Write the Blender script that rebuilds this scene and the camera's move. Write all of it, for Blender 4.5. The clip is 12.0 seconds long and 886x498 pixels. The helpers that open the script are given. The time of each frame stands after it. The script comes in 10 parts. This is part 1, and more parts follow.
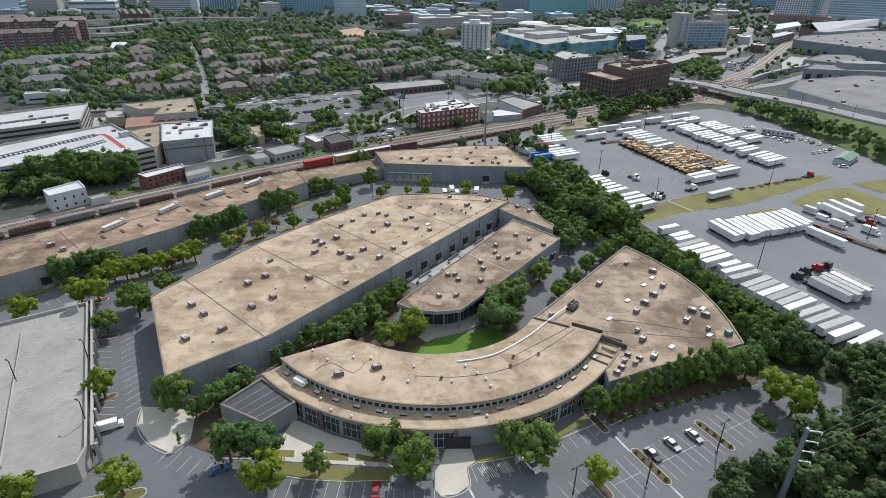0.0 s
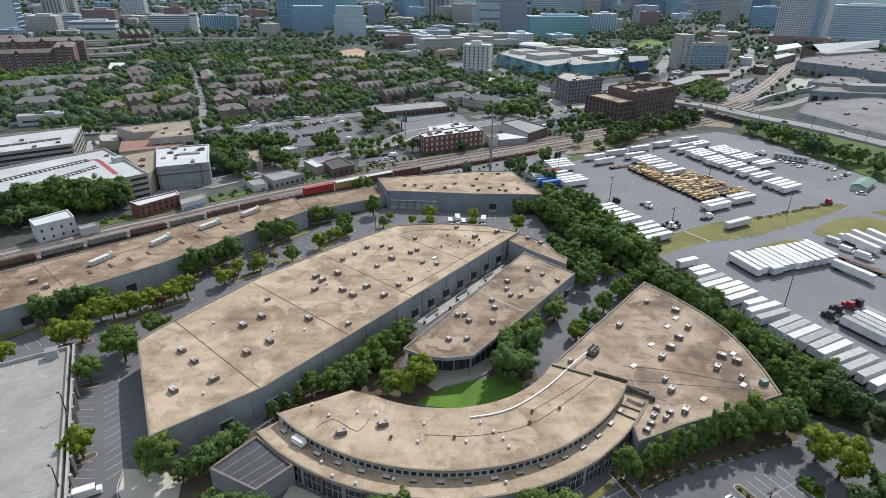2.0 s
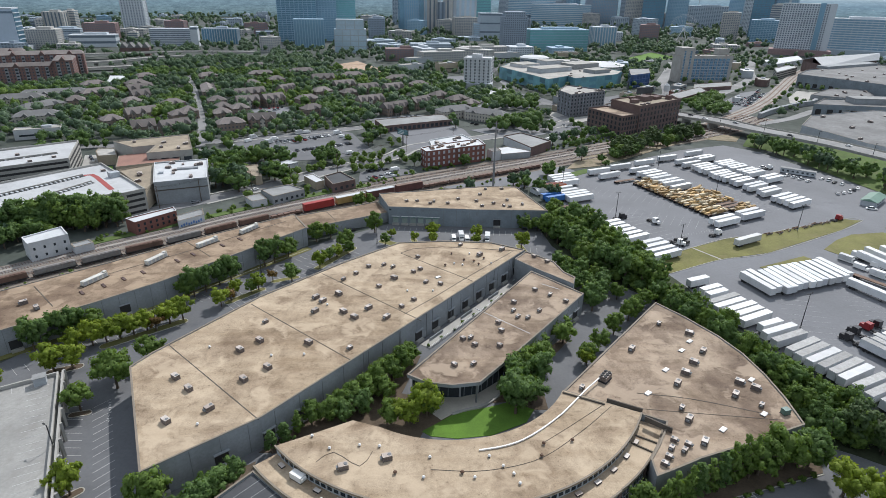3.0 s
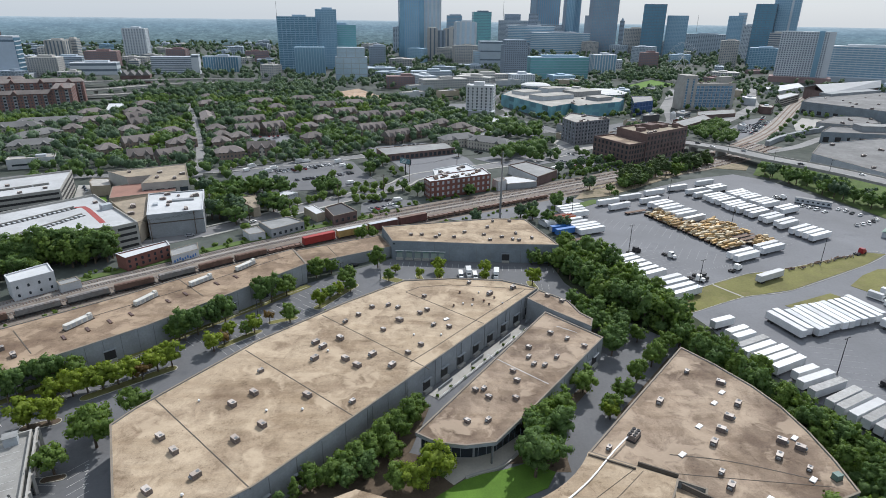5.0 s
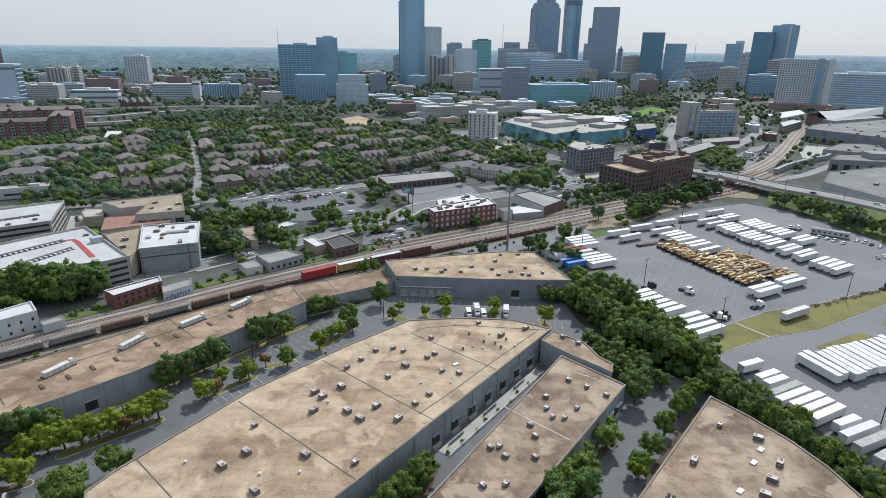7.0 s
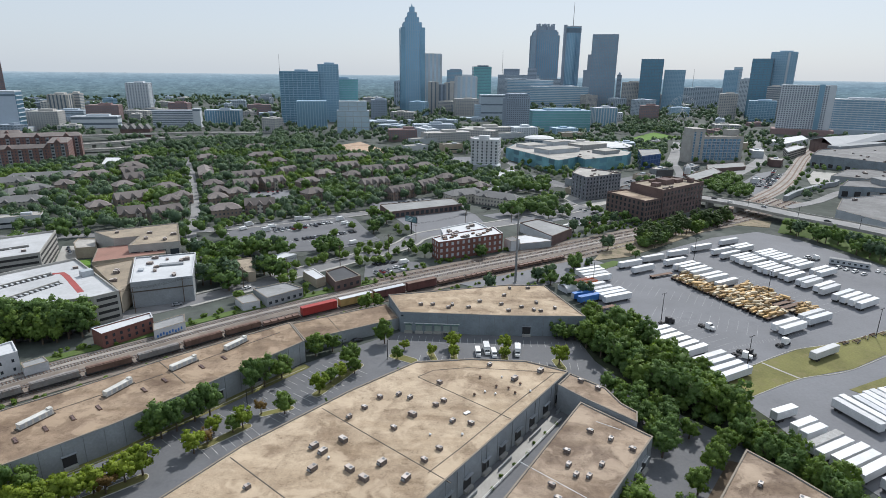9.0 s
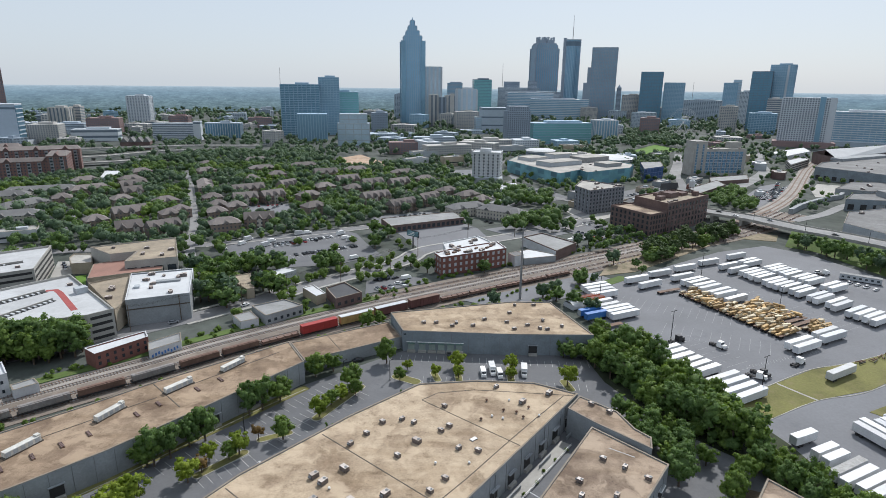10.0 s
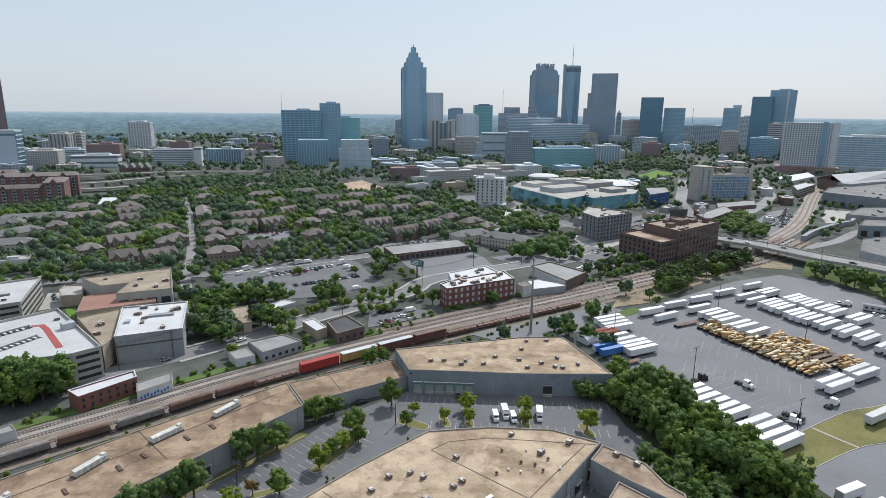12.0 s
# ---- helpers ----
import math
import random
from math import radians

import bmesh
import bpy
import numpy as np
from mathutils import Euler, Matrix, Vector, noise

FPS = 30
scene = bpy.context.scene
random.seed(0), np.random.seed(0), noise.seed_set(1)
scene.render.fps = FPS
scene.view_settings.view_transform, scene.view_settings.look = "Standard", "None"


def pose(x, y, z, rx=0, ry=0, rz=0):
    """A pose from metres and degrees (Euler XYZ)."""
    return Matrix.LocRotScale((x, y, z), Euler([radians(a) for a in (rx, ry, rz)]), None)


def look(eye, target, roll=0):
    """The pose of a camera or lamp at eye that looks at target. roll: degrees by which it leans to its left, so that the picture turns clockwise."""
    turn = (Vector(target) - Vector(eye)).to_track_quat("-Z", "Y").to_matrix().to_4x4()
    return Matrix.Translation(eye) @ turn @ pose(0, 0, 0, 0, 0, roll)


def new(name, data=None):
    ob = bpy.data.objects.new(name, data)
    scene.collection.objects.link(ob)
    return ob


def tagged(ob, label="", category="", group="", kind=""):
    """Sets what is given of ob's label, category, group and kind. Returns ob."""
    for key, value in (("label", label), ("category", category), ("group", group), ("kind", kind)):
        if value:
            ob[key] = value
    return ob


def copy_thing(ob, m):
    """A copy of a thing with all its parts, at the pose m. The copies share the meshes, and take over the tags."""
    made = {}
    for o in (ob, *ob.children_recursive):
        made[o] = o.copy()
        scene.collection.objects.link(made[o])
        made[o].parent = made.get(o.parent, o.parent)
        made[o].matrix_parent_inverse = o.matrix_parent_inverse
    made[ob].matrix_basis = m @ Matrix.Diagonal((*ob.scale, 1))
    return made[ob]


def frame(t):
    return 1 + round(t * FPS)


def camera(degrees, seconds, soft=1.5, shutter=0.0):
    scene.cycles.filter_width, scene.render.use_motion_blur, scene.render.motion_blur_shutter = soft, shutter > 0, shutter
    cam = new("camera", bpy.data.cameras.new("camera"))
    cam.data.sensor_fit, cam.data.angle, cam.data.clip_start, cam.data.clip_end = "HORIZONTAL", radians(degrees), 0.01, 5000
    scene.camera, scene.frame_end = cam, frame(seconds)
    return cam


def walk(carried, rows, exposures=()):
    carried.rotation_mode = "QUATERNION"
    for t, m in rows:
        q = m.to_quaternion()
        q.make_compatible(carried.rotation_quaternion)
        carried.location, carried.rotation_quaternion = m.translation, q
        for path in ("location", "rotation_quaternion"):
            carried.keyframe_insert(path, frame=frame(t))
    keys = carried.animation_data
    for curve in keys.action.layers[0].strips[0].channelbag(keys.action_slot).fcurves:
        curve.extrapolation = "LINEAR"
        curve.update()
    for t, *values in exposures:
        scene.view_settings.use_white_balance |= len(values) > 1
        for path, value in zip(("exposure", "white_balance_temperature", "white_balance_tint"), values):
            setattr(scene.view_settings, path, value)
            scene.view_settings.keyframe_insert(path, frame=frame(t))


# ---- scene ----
# camera and its way: seconds, place in metres, yaw, pitch and roll in degrees
cam = camera(74.29, 12.0, soft=0.72)
PATH = [
    (0, -0.02, -0.04, 106.91, -1.084, -26.771, -0.668),
    (0.5, -0.87, 3.57, 107.14, -1.128, -26.442, -0.722),
    (1, -1.70, 7.19, 107.25, -1.166, -26.042, -0.755),
    (1.5, -2.50, 10.83, 107.27, -1.201, -25.584, -0.771),
    (2, -3.29, 14.46, 107.22, -1.232, -25.079, -0.777),
    (2.5, -4.07, 18.09, 107.13, -1.260, -24.537, -0.776),
    (3, -4.82, 21.71, 107.00, -1.287, -23.969, -0.771),
    (5, -7.74, 36.03, 106.45, -1.383, -21.557, -0.744),
    (5.5, -8.44, 39.56, 106.33, -1.405, -20.945, -0.739),
    (6, -9.14, 43.06, 106.24, -1.426, -20.335, -0.733),
    (6.5, -9.84, 46.54, 106.17, -1.445, -19.730, -0.728),
    (7, -10.53, 50.00, 106.12, -1.464, -19.130, -0.721),
    (9, -13.29, 63.68, 106.05, -1.521, -16.783, -0.667),
    (9.5, -13.98, 67.08, 106.05, -1.530, -16.203, -0.644),
    (10, -14.67, 70.49, 106.05, -1.538, -15.623, -0.619),
    (10.5, -15.36, 73.90, 106.03, -1.543, -15.040, -0.592),
    (11, -16.06, 77.33, 106.01, -1.547, -14.452, -0.564),
    (11.5, -16.76, 80.79, 105.96, -1.550, -13.856, -0.539),
    (12, -17.47, 84.27, 105.89, -1.552, -13.249, -0.521),
]
walk(cam, [(t, pose(x, y, z, 90 + pitch, roll, yaw)) for t, x, y, z, yaw, pitch, roll in PATH], [(0, 0.0, 6300, 10), (6.5, 0.0, 6250, 10), (12, 0.0, 6350, 10)])

# ---- light ----
SUN_AZ = math.atan2(5.6, 11.0)      # from the y axis towards x
SUN_EL = radians(47)
world = bpy.data.worlds.new("sky")
scene.world = world
world.use_nodes = True
wn = world.node_tree.nodes
sky = wn.new("ShaderNodeTexSky")
sky.sky_type = "NISHITA"
sky.sun_disc = False
sky.sun_elevation = SUN_EL
sky.sun_rotation = SUN_AZ
sky.altitude = 300
sky.air_density = 1.0
sky.dust_density = 2.0
sky.ozone_density = 3.0
wn["Background"].inputs["Strength"].default_value = 0.148
haze = wn.new("ShaderNodeMix")
haze.data_type = "RGBA"
haze.inputs[0].default_value = 0.82
haze.inputs[7].default_value = (4.3, 4.7, 5.12, 1)      # bright summer haze over the whole sky
world.node_tree.links.new(sky.outputs[0], haze.inputs[6])
world.node_tree.links.new(haze.outputs[2], wn["Background"].inputs["Color"])
sun = new("sun", bpy.data.lights.new("sun", "SUN"))
sun.data.energy = 3.7
sun.data.angle = radians(0.6)
sun.data.color = (1.0, 0.962, 0.91)
sun_way = Vector((math.sin(SUN_AZ) * math.cos(SUN_EL), math.cos(SUN_AZ) * math.cos(SUN_EL), math.sin(SUN_EL)))
sun.matrix_world = look(sun_way * 900, (0, 0, 0))

# ---- materials ----
def nodes_of(name):
    m = bpy.data.materials.new(name)
    m.use_nodes = True
    nt = m.node_tree
    return m, nt, nt.nodes["Principled BSDF"], nt.nodes["Geometry"] if "Geometry" in nt.nodes else nt.nodes.new("ShaderNodeNewGeometry")


def noise_node(nt, vec, scale, detail=4.0, rough=0.6):
    n = nt.nodes.new("ShaderNodeTexNoise")
    n.inputs["Scale"].default_value = scale
    n.inputs["Detail"].default_value = detail
    n.inputs["Roughness"].default_value = rough
    nt.links.new(vec, n.inputs["Vector"])
    return n.outputs["Fac"]


def ramp_node(nt, fac, stops):
    r = nt.nodes.new("ShaderNodeValToRGB")
    e = r.color_ramp.elements
    while len(e) < len(stops):
        e.new(0.5)
    for k, (at, c) in enumerate(stops):
        e[k].position = at
        e[k].color = (*c, 1)
    nt.links.new(fac, r.inputs["Fac"])
    return r.outputs["Color"]


def mix_node(nt, fac, a, b, blend="MIX"):
    n = nt.nodes.new("ShaderNodeMix")
    n.data_type = "RGBA"
    n.blend_type = blend
    for sock, val in ((n.inputs[0], fac), (n.inputs[6], a), (n.inputs[7], b)):
        if isinstance(val, (int, float)):
            sock.default_value = val
        elif isinstance(val, tuple):
            sock.default_value = (*val, 1)
        else:
            nt.links.new(val, sock)
    return n.outputs[2]


def math_node(nt, op, a, b=0.0):
    n = nt.nodes.new("ShaderNodeMath")
    n.operation = op
    for sock, val in ((n.inputs[0], a), (n.inputs[1], b)):
        if isinstance(val, (int, float)):
            sock.default_value = val
        else:
            nt.links.new(val, sock)
    return n.outputs[0]


def shade(c, k):
    return tuple(min(1.0, v * k) for v in c)


def surface(name, base, rough=0.8, metal=0.0, big=0.15, small=2.0, spread=0.25, stain=None, stain_at=0.6, per_piece=0.0, bump=0.0, alt=None):
    """A weathered surface: broad patches, fine grain, stains with a shape of their own, and a difference from piece to piece."""
    m, nt, b, g = nodes_of(name)
    pos = g.outputs["Position"]
    patches = noise_node(nt, pos, big, 5.0, 0.6)
    grain = noise_node(nt, pos, small, 4.0, 0.65)
    lo, hi = shade(base, 1 - spread), shade(base if alt is None else alt, 1 + spread * 0.8)
    col = ramp_node(nt, patches, [(0.3, lo), (0.7, hi)])
    fine = ramp_node(nt, grain, [(0.25, (1 - spread * 0.9,) * 3), (0.75, (1 + spread * 0.3,) * 3)])
    col = mix_node(nt, 1.0, col, fine, "MULTIPLY")
    if stain is not None:
        s = noise_node(nt, pos, big * 2.3, 6.0, 0.7)
        mask = ramp_node(nt, s, [(stain_at - 0.06, (0, 0, 0)), (stain_at + 0.10, (1, 1, 1))])
        col = mix_node(nt, math_node(nt, "MULTIPLY", mask, 0.75), col, stain)
    if per_piece:
        info = nt.nodes.new("ShaderNodeObjectInfo")
        v = ramp_node(nt, info.outputs["Random"], [(0.0, (1 - per_piece,) * 3), (1.0, (1 + per_piece * 0.5,) * 3)])
        col = mix_node(nt, 1.0, col, v, "MULTIPLY")
    nt.links.new(col, b.inputs["Base Color"])
    b.inputs["Roughness"].default_value = rough
    b.inputs["Metallic"].default_value = metal
    if bump:
        bn = nt.nodes.new("ShaderNodeBump")
        bn.inputs["Strength"].default_value = 0.5
        bn.inputs["Distance"].default_value = bump
        nt.links.new(grain, bn.inputs["Height"])
        nt.links.new(bn.outputs["Normal"], b.inputs["Normal"])
    return m


def foliage(name, dark, light, glow=0.38):
    """Leaves: a tint for each leaf and each plant, some light coming through."""
    m, nt, b, g = nodes_of(name)
    rnd = g.outputs["Random Per Island"]
    info = nt.nodes.new("ShaderNodeObjectInfo")
    k = math_node(nt, "ADD", math_node(nt, "MULTIPLY", rnd, 0.3), math_node(nt, "MULTIPLY", info.outputs["Random"], 0.35))
    plants = noise_node(nt, g.outputs["Position"], 0.11, 2.0)
    k = math_node(nt, "ADD", k, math_node(nt, "MULTIPLY", math_node(nt, "SUBTRACT", plants, 0.25), 0.7))
    col = ramp_node(nt, k, [(0.0, dark), (1.0, light)])
    # fine noise paints shaded gaps and lighter tips into the leaf colour
    fine = noise_node(nt, g.outputs["Position"], 1.7, 5.0, 0.75)
    col = mix_node(nt, 1.0, col, ramp_node(nt, fine, [(0.34, (0.66, 0.69, 0.66)), (0.5, (1.0,) * 3), (0.66, (1.34, 1.32, 1.2))]), "MULTIPLY")
    nt.links.new(col, b.inputs["Base Color"])
    b.inputs["Roughness"].default_value = 0.65
    b.inputs["Specular IOR Level"].default_value = 0.25
    t = nt.nodes.new("ShaderNodeBsdfTranslucent")
    nt.links.new(mix_node(nt, 1.0, col, (1.3, 1.35, 0.6), "MULTIPLY"), t.inputs["Color"])
    mx = nt.nodes.new("ShaderNodeMixShader")
    mx.inputs[0].default_value = glow
    nt.links.new(b.outputs[0], mx.inputs[1])
    nt.links.new(t.outputs[0], mx.inputs[2])
    nt.links.new(mx.outputs[0], nt.nodes["Material Output"].inputs["Surface"])
    return m


def facade(name, wall, glass, floor_h=3.6, bay=3.0, fill_h=0.55, fill_w=0.6, gloss=0.25, metal=0.0, wall_rough=0.7, spread=0.15):
    """Walls of a distant tower: rows of panes in a frame of piers and floor bands, at true storey height."""
    m, nt, b, g = nodes_of(name)
    pos, nor = g.outputs["Position"], g.outputs["True Normal"]
    cr = nt.nodes.new("ShaderNodeVectorMath")
    cr.operation = "CROSS_PRODUCT"
    nt.links.new(nor, cr.inputs[0])
    cr.inputs[1].default_value = (0, 0, 1)
    dt = nt.nodes.new("ShaderNodeVectorMath")
    dt.operation = "DOT_PRODUCT"
    nt.links.new(pos, dt.inputs[0])
    nt.links.new(cr.outputs[0], dt.inputs[1])
    sep = nt.nodes.new("ShaderNodeSeparateXYZ")
    nt.links.new(pos, sep.inputs[0])
    sn = nt.nodes.new("ShaderNodeSeparateXYZ")
    nt.links.new(nor, sn.inputs[0])
    fu = math_node(nt, "FRACT", math_node(nt, "DIVIDE", dt.outputs["Value"], bay))
    fv = math_node(nt, "FRACT", math_node(nt, "DIVIDE", sep.outputs[2], floor_h))
    pane = math_node(nt, "MULTIPLY", math_node(nt, "LESS_THAN", fu, fill_w), math_node(nt, "LESS_THAN", fv, fill_h))
    pane = math_node(nt, "MULTIPLY", pane, math_node(nt, "LESS_THAN", sn.outputs[2], 0.5))
    patches = noise_node(nt, pos, 0.05, 4.0)
    wc = ramp_node(nt, patches, [(0.3, shade(wall, 1 - spread)), (0.7, shade(wall, 1 + spread))])
    cell = nt.nodes.new("ShaderNodeTexWhiteNoise")
    cell.noise_dimensions = "2D"
    cmb = nt.nodes.new("ShaderNodeCombineXYZ")
    nt.links.new(math_node(nt, "FLOOR", math_node(nt, "DIVIDE", dt.outputs["Value"], bay)), cmb.inputs[0])
    nt.links.new(math_node(nt, "FLOOR", math_node(nt, "DIVIDE", sep.outputs[2], floor_h)), cmb.inputs[1])
    nt.links.new(cmb.outputs[0], cell.inputs["Vector"])
    gc = ramp_node(nt, cell.outputs["Value"], [(0.0, shade(glass, 0.7)), (1.0, shade(glass, 1.35))])
    nt.links.new(mix_node(nt, pane, wc, gc), b.inputs["Base Color"])
    rr = math_node(nt, "ADD", math_node(nt, "MULTIPLY", pane, gloss - wall_rough), wall_rough)
    nt.links.new(rr, b.inputs["Roughness"])
    b.inputs["Metallic"].default_value = metal
    return m


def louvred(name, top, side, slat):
    """Painted sheet-metal casing: plain pale top; the flanks' shade is put into the colour, striped as slats."""
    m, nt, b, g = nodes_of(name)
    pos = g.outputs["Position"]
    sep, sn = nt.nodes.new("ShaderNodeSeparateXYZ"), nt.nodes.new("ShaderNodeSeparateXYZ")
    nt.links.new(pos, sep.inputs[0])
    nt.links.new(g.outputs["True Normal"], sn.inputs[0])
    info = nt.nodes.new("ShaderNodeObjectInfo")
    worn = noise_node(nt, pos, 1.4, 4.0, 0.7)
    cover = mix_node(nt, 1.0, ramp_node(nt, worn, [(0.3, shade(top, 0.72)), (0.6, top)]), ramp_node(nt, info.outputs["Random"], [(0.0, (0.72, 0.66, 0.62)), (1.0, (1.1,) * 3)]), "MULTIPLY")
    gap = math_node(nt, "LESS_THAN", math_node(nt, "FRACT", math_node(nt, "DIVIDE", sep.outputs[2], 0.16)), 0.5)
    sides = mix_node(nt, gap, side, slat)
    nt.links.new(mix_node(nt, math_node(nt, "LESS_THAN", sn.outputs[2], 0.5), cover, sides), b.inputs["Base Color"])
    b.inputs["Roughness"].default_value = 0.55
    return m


def roofing(name, base, pale, dark, amount):
    """An old flat-roof membrane: sun-bleached fields, brown ponding stains with soft rims, streaks and patched sheets."""
    m, nt, b, g = nodes_of(name)
    pos = g.outputs["Position"]
    fields = noise_node(nt, pos, 0.028, 3.0, 0.55)
    col = ramp_node(nt, fields, [(0.32, base), (0.66, pale)])
    warp = nt.nodes.new("ShaderNodeTexNoise")
    warp.inputs["Scale"].default_value = 0.12
    nt.links.new(pos, warp.inputs["Vector"])
    ad = nt.nodes.new("ShaderNodeVectorMath")
    ad.operation = "MULTIPLY_ADD"
    nt.links.new(warp.outputs["Color"], ad.inputs[0])
    ad.inputs[1].default_value = (9, 9, 0)
    nt.links.new(pos, ad.inputs[2])
    ponds = noise_node(nt, ad.outputs[0], 0.07, 5.0, 0.62)
    mask = ramp_node(nt, ponds, [(amount, (0, 0, 0)), (amount + 0.10, (0.4,) * 3), (amount + 0.24, (0.85,) * 3)])
    col = mix_node(nt, mask, col, dark)
    runs = nt.nodes.new("ShaderNodeMapping")
    runs.inputs["Rotation"].default_value = (0, 0, radians(42))
    runs.inputs["Scale"].default_value = (0.22, 1.3, 1.0)
    nt.links.new(pos, runs.inputs["Vector"])
    streaks = noise_node(nt, runs.outputs[0], 0.16, 4.0, 0.6)
    col = mix_node(nt, 1.0, col, ramp_node(nt, streaks, [(0.34, (0.80, 0.77, 0.73)), (0.54, (1.0,) * 3), (0.74, (1.07,) * 3)]), "MULTIPLY")
    blotch = noise_node(nt, pos, 0.30, 8.0, 0.72)
    col = mix_node(nt, 1.0, col, ramp_node(nt, blotch, [(0.30, (0.58, 0.54, 0.50)), (0.45, (0.97,) * 3), (0.68, (1.14,) * 3)]), "MULTIPLY")
    scuffs = noise_node(nt, ad.outputs[0], 0.85, 7.0, 0.78)
    col = mix_node(nt, 1.0, col, ramp_node(nt, scuffs, [(0.28, (0.55, 0.51, 0.47)), (0.42, (0.98,) * 3), (0.60, (1.0,) * 3), (0.72, (1.16,) * 3)]), "MULTIPLY")
    specks = noise_node(nt, pos, 1.7, 3.0, 0.6)
    col = mix_node(nt, 1.0, col, ramp_node(nt, specks, [(0.27, (0.5, 0.46, 0.43)), (0.35, (1.0,) * 3), (0.66, (1.0,) * 3), (0.72, (1.18,) * 3)]), "MULTIPLY")
    grain = noise_node(nt, pos, 2.6, 4.0, 0.7)
    col = mix_node(nt, 1.0, col, ramp_node(nt, grain, [(0.30, (0.80,) * 3), (0.68, (1.10,) * 3)]), "MULTIPLY")
    bare = noise_node(nt, ad.outputs[0], 0.10, 5.0, 0.6)
    col = mix_node(nt, ramp_node(nt, bare, [(0.53, (0, 0, 0)), (0.61, (0.6,) * 3)]), col, shade(pale, 1.12))
    nt.links.new(col, b.inputs["Base Color"])
    b.inputs["Roughness"].default_value = 0.92
    return m


